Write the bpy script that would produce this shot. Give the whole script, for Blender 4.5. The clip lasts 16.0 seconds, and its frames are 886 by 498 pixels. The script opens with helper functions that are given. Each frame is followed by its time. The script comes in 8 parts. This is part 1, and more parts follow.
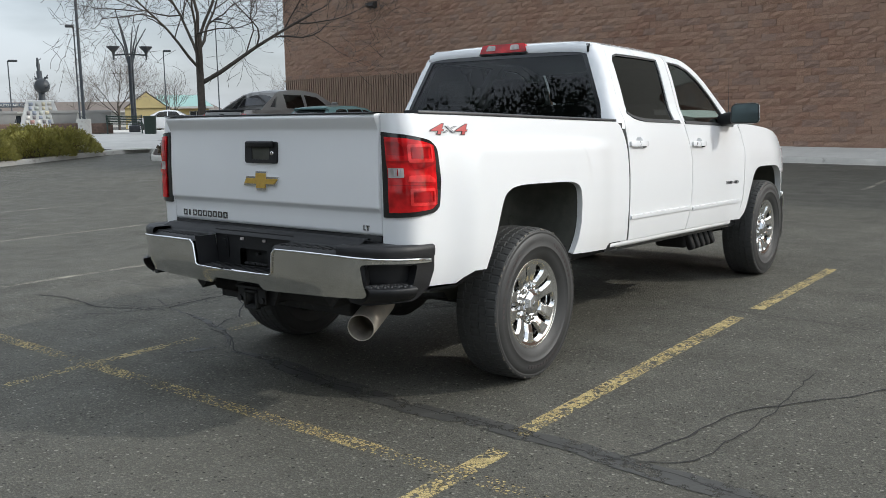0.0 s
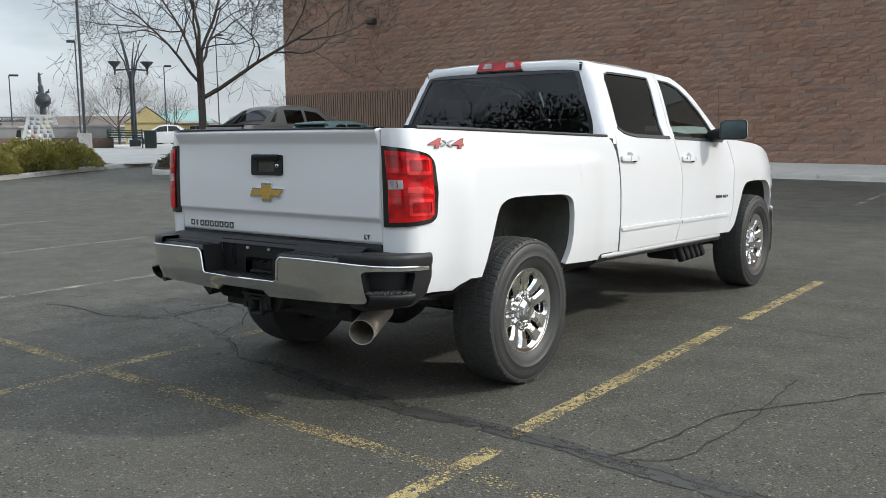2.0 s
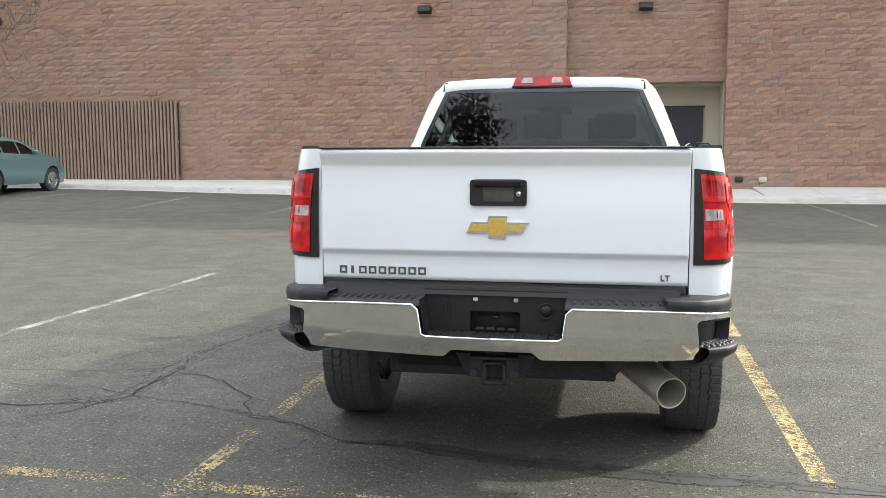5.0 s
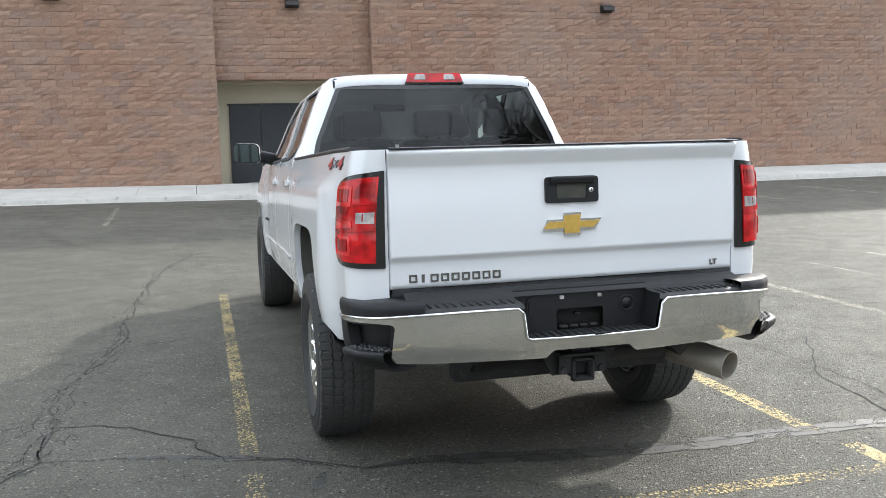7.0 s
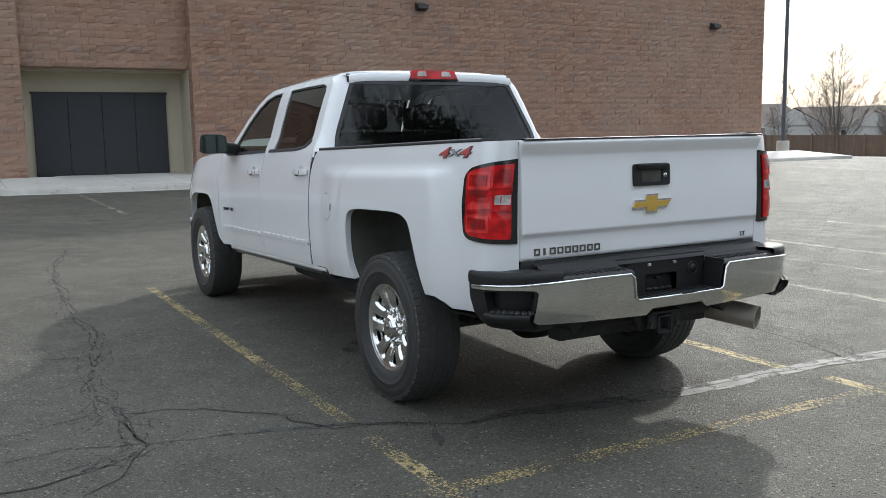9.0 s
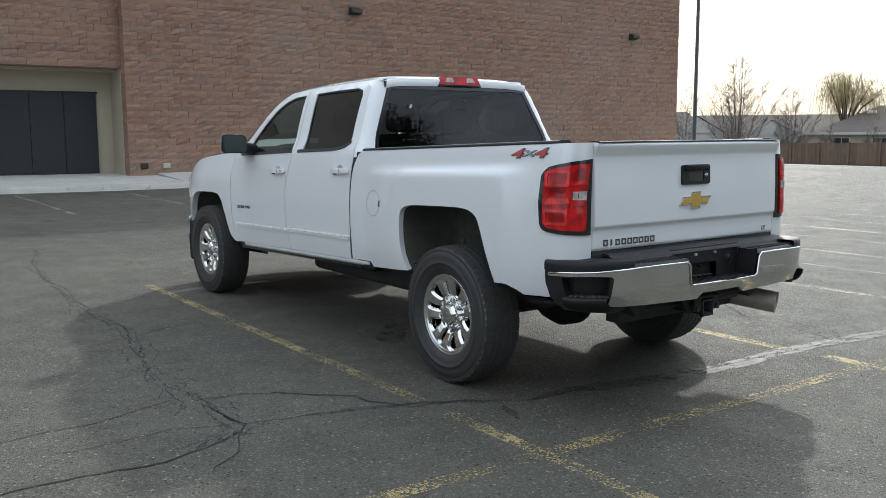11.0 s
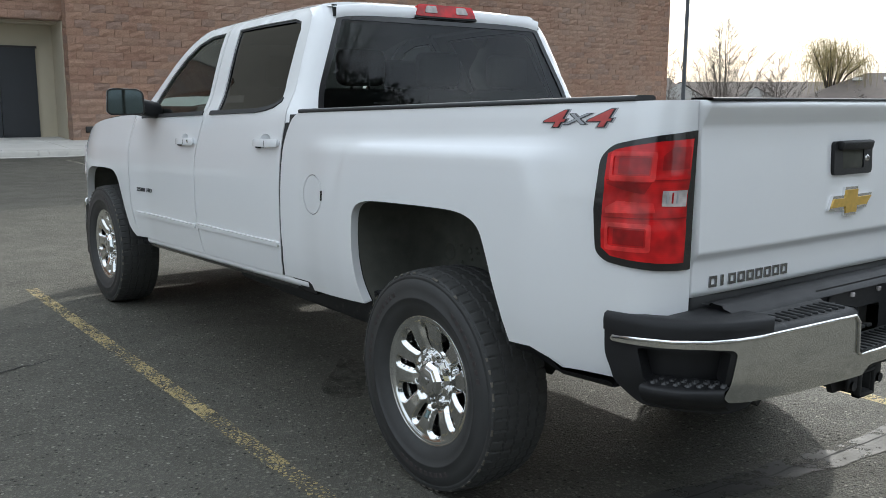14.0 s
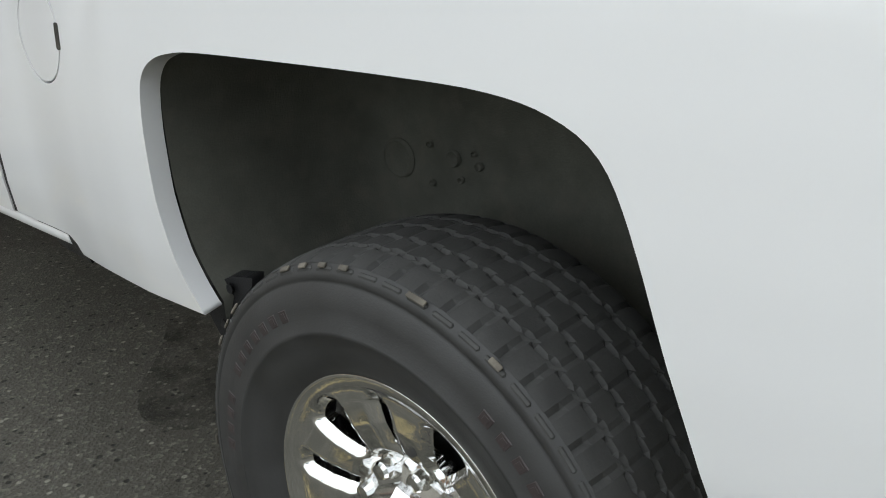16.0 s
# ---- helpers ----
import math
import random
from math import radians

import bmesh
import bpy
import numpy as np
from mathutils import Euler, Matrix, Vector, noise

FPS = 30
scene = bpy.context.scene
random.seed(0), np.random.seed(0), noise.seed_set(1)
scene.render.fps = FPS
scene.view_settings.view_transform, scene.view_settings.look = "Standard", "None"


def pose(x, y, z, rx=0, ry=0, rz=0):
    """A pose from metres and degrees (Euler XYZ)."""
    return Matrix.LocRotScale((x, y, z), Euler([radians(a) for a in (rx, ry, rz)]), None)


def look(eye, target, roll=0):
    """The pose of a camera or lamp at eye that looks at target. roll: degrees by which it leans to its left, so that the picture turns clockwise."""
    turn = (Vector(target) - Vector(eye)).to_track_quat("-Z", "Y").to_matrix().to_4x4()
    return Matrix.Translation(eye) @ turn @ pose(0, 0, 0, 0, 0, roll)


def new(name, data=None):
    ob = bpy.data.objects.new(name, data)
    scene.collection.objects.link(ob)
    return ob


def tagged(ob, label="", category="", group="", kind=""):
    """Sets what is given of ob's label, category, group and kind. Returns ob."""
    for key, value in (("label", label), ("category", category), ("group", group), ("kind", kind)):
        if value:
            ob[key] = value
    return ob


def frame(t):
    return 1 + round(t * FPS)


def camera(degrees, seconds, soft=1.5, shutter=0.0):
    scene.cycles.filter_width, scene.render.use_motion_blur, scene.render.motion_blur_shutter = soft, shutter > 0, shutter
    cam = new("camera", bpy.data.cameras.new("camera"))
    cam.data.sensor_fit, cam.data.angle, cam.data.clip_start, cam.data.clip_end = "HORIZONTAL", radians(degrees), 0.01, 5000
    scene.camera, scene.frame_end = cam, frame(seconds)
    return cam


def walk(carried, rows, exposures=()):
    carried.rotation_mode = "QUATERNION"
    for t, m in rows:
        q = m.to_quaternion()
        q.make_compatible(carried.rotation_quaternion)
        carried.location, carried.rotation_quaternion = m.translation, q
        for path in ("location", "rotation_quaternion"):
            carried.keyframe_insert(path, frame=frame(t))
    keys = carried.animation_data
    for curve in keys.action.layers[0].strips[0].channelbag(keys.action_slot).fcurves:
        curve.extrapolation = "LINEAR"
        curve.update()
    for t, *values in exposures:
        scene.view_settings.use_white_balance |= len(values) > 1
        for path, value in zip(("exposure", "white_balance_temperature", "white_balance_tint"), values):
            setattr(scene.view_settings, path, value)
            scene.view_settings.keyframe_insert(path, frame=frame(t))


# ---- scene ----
cam = camera(53.0, 16.0, 0.6)
PATH = [
    (0, (0.181, 0.11, 1.443), (-1.026, 1.676, 1.148), -0.9),
    (0.5, (0.308, 0.019, 1.448), (-0.903, 1.587, 1.168), -0.8),
    (1, (0.406, -0.02, 1.448), (-0.805, 1.549, 1.18), -0.7),
    (1.5, (0.431, -0.032, 1.449), (-0.778, 1.539, 1.184), -0.7),
    (2, (0.311, -0.05, 1.439), (-0.896, 1.523, 1.178), -0.7),
    (2.5, (-0.058, -0.105, 1.447), (-1.254, 1.477, 1.192), -0.4),
    (2.8, (-0.348, -0.129, 1.434), (-1.4403, 1.5335, 1.2269), -0.5),
    (3, (-0.558, -0.151, 1.425), (-1.548, 1.577, 1.24), -0.7),
    (3.3, (-0.875, -0.21, 1.423), (-1.7848, 1.5632, 1.2525), -0.5),
    (3.5, (-1.094, -0.257, 1.425), (-1.938, 1.548, 1.253), -0.3),
    (3.8, (-1.438, -0.338, 1.433), (-2.1746, 1.5125, 1.2545), -0.2),
    (4, (-1.675, -0.39, 1.44), (-2.359, 1.48, 1.254), -0.1),
    (4.5, (-2.287, -0.475, 1.455), (-2.882, 1.425, 1.266), -0.1),
    (5, (-2.857, -0.547, 1.456), (-3.233, 1.405, 1.234), -0.1),
    (7.3, (-5.079, -0.285, 1.489), (-4.469, 1.603, 1.239), -1.4),
    (7.5, (-5.238, -0.281, 1.487), (-4.574, 1.587, 1.224), -1.3),
    (8, (-5.657, -0.299, 1.506), (-4.903, 1.534, 1.236), -0.6),
    (8.5, (-6.068, -0.223, 1.509), (-5.165, 1.543, 1.248), -0.9),
    (9, (-6.464, -0.209, 1.513), (-5.485, 1.514, 1.248), -0.9),
    (9.2, (-6.614, -0.175, 1.513), (-5.614, 1.537, 1.248), -0.8),
    (11.5, (-7.48, -0.077, 1.512), (-6.304, 1.52, 1.252), -0.1),
    (12, (-7.458, -0.006, 1.508), (-6.276, 1.587, 1.246), -0.0),
    (12.5, (-7.243, 0.222, 1.483), (-6.061, 1.813, 1.222), -0.0),
    (13, (-6.922, 0.61, 1.493), (-5.738, 2.2, 1.225), 0.0),
    (13.5, (-6.587, 1.099, 1.493), (-5.398, 2.683, 1.217), 0.1),
    (14, (-6.208, 1.625, 1.463), (-5.016, 3.195, 1.128), 0.3),
    (14.5, (-5.883, 2.16, 1.407), (-4.667, 3.703, 1.028), 0.9),
    (15, (-5.534, 2.679, 1.359), (-4.309, 4.204, 0.944), 0.8),
    (15.5, (-5.25, 3.155, 1.32), (-3.963, 4.573, 0.745), -0.2),
    (16, (-5.008, 3.468, 1.268), (-3.651, 4.727, 0.511), -1.1),
]
EXPOSURES = [(0.0, .22, 6250, 8), (2.5, .30, 6250, 8), (3.5, .58, 6450, 9), (4.2, 1.02, 6500, 10), (5.0, 1.38, 6550, 10), (7.5, 1.27, 6250, 9), (8.05, 1.28, 6250, 9), (8.4, .80, 6250, 9), (8.6, .68, 6250, 9), (9.5, .44, 6100, 7), (12.6, .45, 6100, 7), (13.5, .52, 6100, 6), (14.0, .60, 6200, 7), (14.2, .88, 6250, 8), (14.5, .96, 6350, 9), (15.0, .93, 6600, 10), (15.5, .88, 6650, 9), (16.0, 1.18, 6850, 8)]
walk(cam, [(t, look(eye, target, roll)) for t, eye, target, roll in PATH], EXPOSURES)

from mathutils.geometry import delaunay_2d_cdt

# ---------------------------------------------------------------- light
SUN_DIR = Vector((1.27, 0.97, 1.0)).normalized()
world = bpy.data.worlds.new("hazy_sky")
scene.world = world
world.use_nodes = True
wn = world.node_tree
sky = wn.nodes.new("ShaderNodeTexSky")
sky.sky_type = "NISHITA"
sky.sun_disc = False
sky.sun_elevation = math.asin(SUN_DIR.z)
sky.sun_rotation = math.atan2(SUN_DIR.x, SUN_DIR.y)
sky.air_density, sky.dust_density, sky.ozone_density = 1.0, 2.5, 1.0
coord = wn.nodes.new("ShaderNodeTexCoord")
squash = wn.nodes.new("ShaderNodeMapping")
squash.inputs["Scale"].default_value = (1.6, 1.6, 6.0)
clouds = wn.nodes.new("ShaderNodeTexNoise")
clouds.inputs["Scale"].default_value, clouds.inputs["Detail"].default_value = 2.2, 6
ramp = wn.nodes.new("ShaderNodeMapRange")
ramp.inputs["From Min"].default_value, ramp.inputs["From Max"].default_value = 0.35, 0.65
ramp.inputs["To Min"].default_value, ramp.inputs["To Max"].default_value = 0.54, 0.80
veil = wn.nodes.new("ShaderNodeMix")
veil.data_type = "RGBA"
veil.inputs["B"].default_value = (6.8, 7.15, 7.5, 1)
wn.links.new(coord.outputs["Generated"], squash.inputs["Vector"])
wn.links.new(squash.outputs["Vector"], clouds.inputs["Vector"])
wn.links.new(clouds.outputs["Fac"], ramp.inputs["Value"])
wn.links.new(ramp.outputs["Result"], veil.inputs["Factor"])
wn.links.new(sky.outputs["Color"], veil.inputs["A"])
# an overcast veil: dimmer towards the horizon, brighter round the sun
height = wn.nodes.new("ShaderNodeSeparateXYZ")
wn.links.new(coord.outputs["Generated"], height.inputs["Vector"])
aloft = wn.nodes.new("ShaderNodeMapRange")
aloft.inputs["From Max"].default_value = 0.7
aloft.inputs["To Min"].default_value, aloft.inputs["To Max"].default_value = 0.66, 1.26
wn.links.new(height.outputs["Z"], aloft.inputs["Value"])
towards = wn.nodes.new("ShaderNodeVectorMath")
towards.operation = "DOT_PRODUCT"
towards.inputs[1].default_value = SUN_DIR
wn.links.new(coord.outputs["Generated"], towards.inputs[0])
glow = wn.nodes.new("ShaderNodeMapRange")
glow.inputs["From Min"].default_value, glow.inputs["From Max"].default_value = 0.35, 0.98
glow.inputs["To Min"].default_value, glow.inputs["To Max"].default_value = 1.0, 1.4
wn.links.new(towards.outputs["Value"], glow.inputs["Value"])
both_ways = wn.nodes.new("ShaderNodeMath")
both_ways.operation = "MULTIPLY"
wn.links.new(aloft.outputs["Result"], both_ways.inputs[0])
wn.links.new(glow.outputs["Result"], both_ways.inputs[1])
banks = wn.nodes.new("ShaderNodeMapRange")
banks.inputs["From Min"].default_value, banks.inputs["From Max"].default_value = 0.40, 0.60
banks.inputs["To Min"].default_value, banks.inputs["To Max"].default_value = 0.90, 1.08
wn.links.new(clouds.outputs["Fac"], banks.inputs["Value"])
drift = wn.nodes.new("ShaderNodeMath")
drift.operation = "MULTIPLY"
wn.links.new(both_ways.outputs[0], drift.inputs[0])
wn.links.new(banks.outputs["Result"], drift.inputs[1])
shade_sky = wn.nodes.new("ShaderNodeVectorMath")
shade_sky.operation = "SCALE"
wn.links.new(veil.outputs["Result"], shade_sky.inputs[0])
wn.links.new(drift.outputs[0], shade_sky.inputs["Scale"])
wn.links.new(shade_sky.outputs["Vector"], wn.nodes["Background"].inputs["Color"])
wn.nodes["Background"].inputs["Strength"].default_value = 0.136

sun_data = bpy.data.lights.new("sun", "SUN")
sun_data.energy, sun_data.angle, sun_data.color = 1.85, radians(1.4), (1.0, 0.95, 0.87)
sun = new("sun", sun_data)
sun.matrix_world = look(SUN_DIR * 60, (0, 0, 0))


# ---------------------------------------------------------------- materials
def sock(nt, node, name, value):
    if isinstance(value, bpy.types.NodeSocket):
        nt.links.new(value, node.inputs[name])
    else:
        node.inputs[name].default_value = value


def node(nt, kind, **inputs):
    n = nt.nodes.new(kind)
    for k, v in inputs.items():
        sock(nt, n, k.replace("_", " "), v)
    return n


def noise_tex(nt, scale, detail=4, vector=None, rough=0.55):
    n = node(nt, "ShaderNodeTexNoise", Scale=scale, Detail=detail, Roughness=rough)
    nt.links.new(vector or node(nt, "ShaderNodeNewGeometry").outputs["Position"], n.inputs["Vector"])
    return n.outputs["Fac"]


def span(nt, value, a, b, c=0.0, d=1.0):
    return node(nt, "ShaderNodeMapRange", Value=value, From_Min=a, From_Max=b, To_Min=c, To_Max=d).outputs["Result"]


def blend(nt, fac, a, b, mode="MIX"):
    n = nt.nodes.new("ShaderNodeMix")
    n.data_type, n.blend_type = "RGBA", mode
    for k, v in (("Factor", fac), ("A", a), ("B", b)):
        if isinstance(v, tuple) and len(v) == 3:
            v = (*v, 1)
        sock(nt, n, k, v)
    return n.outputs["Result"]


def start(name):
    m = bpy.data.materials.new(name)
    m.use_nodes = True
    return m, m.node_tree, m.node_tree.nodes["Principled BSDF"]


def bump(nt, bsdf, height, strength, distance):
    b = node(nt, "ShaderNodeBump", Strength=strength, Distance=distance, Height=height)
    nt.links.new(b.outputs["Normal"], bsdf.inputs["Normal"])


def surface(name, col, rough=0.6, metal=0.0, var=0.15, scale=6.0, grain=90.0, depth=0.001, coat=0.0, spec=0.5, dirt=None, dirt_at=(0.58, 0.75), random_by="", uneven=0.06):
    """A surface with two scales of colour change, fine relief and, if wished, dirt."""
    m, nt, bsdf = start(name)
    big, fine = noise_tex(nt, scale), noise_tex(nt, grain, 3)
    dark, light = tuple(c * (1 - var) for c in col), tuple(min(1, c * (1 + var)) for c in col)
    c = blend(nt, span(nt, big, 0.3, 0.7), dark, light)
    c = blend(nt, span(nt, fine, 0.3, 0.7, 0, 0.35), c, dark)
    if random_by:
        r = node(nt, "ShaderNodeObjectInfo").outputs["Random"] if random_by == "object" else node(nt, "ShaderNodeNewGeometry").outputs["Random Per Island"]
        c = blend(nt, span(nt, r, 0, 1, 0, 0.55), c, tuple(x * 0.55 for x in col))
    if dirt:
        c = blend(nt, span(nt, noise_tex(nt, scale * 2.3, 6), dirt_at[0], dirt_at[1], 0, 0.8), c, dirt)
    nt.links.new(c, bsdf.inputs["Base Color"])
    nt.links.new(span(nt, big, 0.3, 0.7, max(0.02, rough - uneven), min(1, rough + uneven)), bsdf.inputs["Roughness"])
    bsdf.inputs["Metallic"].default_value = metal
    bsdf.inputs["Coat Weight"].default_value = coat
    bsdf.inputs["Coat Roughness"].default_value = 0.04
    bsdf.inputs["Specular IOR Level"].default_value = spec
    if depth:
        bump(nt, bsdf, fine, 0.5, depth)
    return m


def glass(name, tint, rough=0.01):
    """A tinted pane: what passes is dimmed by the tint, and the pane mirrors by its angle."""
    m, nt, bsdf = start(name)
    nt.nodes.remove(bsdf)
    clear = node(nt, "ShaderNodeBsdfTransparent", Color=(*tint, 1))
    shine = node(nt, "ShaderNodeBsdfGlossy", Color=(1, 1, 1, 1), Roughness=rough)
    mix = node(nt, "ShaderNodeMixShader", Fac=node(nt, "ShaderNodeFresnel", IOR=1.47).outputs["Fac"])
    nt.links.new(clear.outputs[0], mix.inputs[1])
    nt.links.new(shine.outputs[0], mix.inputs[2])
    nt.links.new(mix.outputs[0], nt.nodes["Material Output"].inputs["Surface"])
    return m


M = {}
M["paint"] = surface("white_car_paint", (0.825, 0.83, 0.835), 0.27, var=0.012, scale=1.5, depth=0, coat=0.8, uneven=0.0)
M["chrome"] = surface("chrome", (0.72, 0.72, 0.70), 0.09, 1.0, var=0.05, scale=9, grain=160, depth=0.0001)
M["bright_chrome"] = surface("bright_chrome", (0.82, 0.82, 0.82), 0.06, 1.0, var=0.03, depth=0)
M["wheel_chrome"] = surface("wheel_chrome", (0.80, 0.80, 0.79), 0.075, 1.0, var=0.04, scale=20, depth=0, uneven=0.02)
M["black_plastic"] = surface("black_plastic", (0.013, 0.013, 0.014), 0.5, var=0.2, scale=14, grain=420, depth=0.0012, spec=0.35)
M["step_plastic"] = surface("worn_step_plastic", (0.014, 0.0145, 0.015), 0.55, var=0.25, scale=20, grain=380, depth=0.0015, dirt=(0.09, 0.088, 0.085), dirt_at=(0.6, 0.85))
M["grey_stud"] = surface("worn_stud_plastic", (0.045, 0.045, 0.046), 0.45, var=0.2)
M["gloss_black"] = surface("gloss_black", (0.012, 0.012, 0.013), 0.12, var=0.1, depth=0, coat=0.5)
M["underbody"] = surface("underbody_steel", (0.022, 0.022, 0.022), 0.75, var=0.35, scale=12, dirt=(0.06, 0.055, 0.048))
M["liner"] = surface("wheel_well_felt", (0.100, 0.101, 0.087), 0.95, spec=0.08, var=0.22, scale=9, grain=300, depth=0.002, dirt=(0.125, 0.118, 0.10), dirt_at=(0.5, 0.85))
M["tyre"] = surface("tyre_rubber", (0.036, 0.036, 0.0355), 0.55, var=0.2, scale=18, grain=260, depth=0.0006, dirt=(0.048, 0.046, 0.043), dirt_at=(0.58, 0.95))
M["tread"] = surface("tread_rubber", (0.052, 0.052, 0.050), 0.75, var=0.25, scale=25, grain=240, depth=0.001, dirt=(0.06, 0.056, 0.05), dirt_at=(0.62, 0.85))
M["mark_rubber"] = surface("raised_mark_rubber", (0.044, 0.034, 0.034), 0.5, var=0.2, scale=30)
M["worn_edge"] = surface("scuffed_rubber", (0.15, 0.135, 0.11), 0.9, var=0.4, scale=40, grain=300)
M["pipe"] = surface("dull_steel_pipe", (0.44, 0.40, 0.34), 0.5, 0.55, var=0.12, scale=18, grain=200, depth=0.0004, dirt=(0.33, 0.29, 0.24))
M["soot"] = surface("soot", (0.13, 0.12, 0.11), 0.9, var=0.4, scale=25)
M["gold"] = surface("gold_emblem", (0.68, 0.44, 0.10), 0.36, 0.45, var=0.12, scale=60, grain=500, depth=0.0004)
M["letter_chrome"] = surface("dark_chrome", (0.26, 0.26, 0.27), 0.16, 1.0, var=0.08, depth=0)
M["red_decal"] = surface("red_decal", (0.50, 0.075, 0.07), 0.45, var=0.12, scale=60, depth=0)
M["silver_decal"] = surface("silver_decal", (0.62, 0.62, 0.63), 0.3, 0.4, var=0.06, depth=0)
M["dark_decal"] = surface("dark_decal", (0.03, 0.03, 0.035), 0.45, var=0.1, depth=0)
M["grey_decal"] = surface("grey_decal", (0.40, 0.41, 0.43), 0.4, 0.3, var=0.1, depth=0)
M["privacy_glass"] = glass("privacy_glass", (0.06, 0.056, 0.052))
M["rear_glass"] = glass("rear_glass", (0.24, 0.27, 0.26))
M["front_glass"] = glass("front_glass", (0.55, 0.62, 0.58))
M["mirror"] = surface("mirror", (0.11, 0.145, 0.155), 0.02, 1.0, var=0.0, depth=0)
M["cloth"] = surface("dark_seat_cloth", (0.05, 0.05, 0.055), 0.9, var=0.2, scale=30, grain=400)
M["bed_liner"] = surface("bed_liner", (0.04, 0.04, 0.04), 0.8, var=0.2, grain=200, depth=0.003)
M["rail_cap"] = surface("rail_cap_plastic", (0.022, 0.023, 0.025), 0.42, var=0.15, grain=400, depth=0.0008)
M["rubber"] = surface("rubber", (0.02, 0.02, 0.02), 0.7, var=0.2)


def lens_material(name, col, lift):
    """Coloured lamp plastic over a ribbed reflector."""
    m, nt, bsdf = start(name)
    pos = node(nt, "ShaderNodeNewGeometry").outputs["Position"]
    wave = node(nt, "ShaderNodeTexWave", Scale=55.0, Distortion=0.4, Detail=1.0, Vector=pos)
    wave.bands_direction = "Z"
    big = noise_tex(nt, 16, 2)
    c = blend(nt, span(nt, big, 0.35, 0.65), tuple(x * 0.55 for x in col), tuple(min(1, x * lift) for x in col))
    c = blend(nt, span(nt, wave.outputs["Fac"], 0.2, 0.9, 0, 0.05), c, tuple(x * 0.4 for x in col))
    nt.links.new(c, bsdf.inputs["Base Color"])
    bsdf.inputs["Roughness"].default_value = 0.07
    bsdf.inputs["Coat Weight"].default_value = 0.2
    bsdf.inputs["Specular IOR Level"].default_value = 0.5
    bump(nt, bsdf, wave.outputs["Fac"], 0.06, 0.0006)
    return m


M["red_lens"] = lens_material("red_lens", (0.58, 0.007, 0.010), 1.2)
M["dark_red_lens"] = lens_material("dark_red_lens", (0.36, 0.005, 0.008), 1.2)
M["pink_lens"] = lens_material("bright_red_lens", (0.80, 0.035, 0.035), 1.12)
M["clear_lens"] = lens_material("clear_lens", (0.55, 0.50, 0.48), 1.2)


# ---------------------------------------------------------------- building blocks
def finish(name, bm, material, smooth=True):
    me = bpy.data.meshes.new(name)
    if smooth:
        for f in bm.faces:
            f.smooth = True
    bm.to_mesh(me)
    bm.free()
    if material:
        me.materials.append(M[material] if isinstance(material, str) else material)
    return me


def part(name, bm, material, parent, label="", smooth=True, at=None):
    """Links a bmesh as one mesh object under a thing or a part."""
    ob = new(name, finish(name, bm, material, smooth) if isinstance(bm, bmesh.types.BMesh) else bm)
    ob.parent = parent
    if at is not None:
        ob.matrix_basis = at
    return tagged(ob, label)


def empty(name, at=None, parent=None, label="", category="", group="", kind=""):
    ob = new(name)
    ob.empty_display_size = 0.2
    ob.parent = parent
    if at is not None:
        ob.matrix_basis = at
    return tagged(ob, label, category, group, kind)


def thing(name, bm, material, at=None, label="", category="", group="", kind="", smooth=True):
    ob = new(name, finish(name, bm, material, smooth) if isinstance(bm, bmesh.types.BMesh) else bm)
    if at is not None:
        ob.matrix_basis = at
    return tagged(ob, label, category, group, kind)


def box(bm, lo, hi, bevel=0.0, seg=2, m=None):
    """A box between two corners, with rounded edges; m places it."""
    lo, hi = Vector(lo), Vector(hi)
    mid, size = (lo + hi) / 2, hi - lo
    ret = bmesh.ops.create_cube(bm, size=1.0, matrix=Matrix.Translation(mid) @ Matrix.Diagonal((*size, 1)))
    vs = ret["verts"]
    if bevel > 0:
        es = list({e for v in vs for e in v.link_edges})
        r = bmesh.ops.bevel(bm, geom=es, offset=min(bevel, min(abs(s) for s in size) * 0.45), segments=seg, affect="EDGES", profile=0.5)
        vs = list({v for v in r["verts"]} | {v for v in vs if v.is_valid})
    if m is not None:
        bmesh.ops.transform(bm, matrix=m, verts=vs)
    return vs


def lathe(bm, profile, n=32, axis="z", at=(0, 0, 0), closed=False, caps=True):
    """Turns (radius, height) pairs round an axis."""
    rings = []
    for r, h in profile:
        ring = []
        for i in range(n):
            a = 2 * math.pi * i / n
            p = {"z": (r * math.cos(a), r * math.sin(a), h), "x": (h, r * math.cos(a), r * math.sin(a)), "y": (r * math.cos(a), h, r * math.sin(a))}[axis]
            ring.append(bm.verts.new(Vector(at) + Vector(p)))
        rings.append(ring)
    pairs = list(zip(rings, rings[1:])) + ([(rings[-1], rings[0])] if closed else [])
    for a, b in pairs:
        for i in range(n):
            bm.faces.new((a[i], a[(i + 1) % n], b[(i + 1) % n], b[i]))
    if not closed and caps:
        for ring in (rings[0], rings[-1]):
            if (ring[0].co - ring[n // 2].co).length > 1e-5:
                bm.faces.new(ring)
    return rings


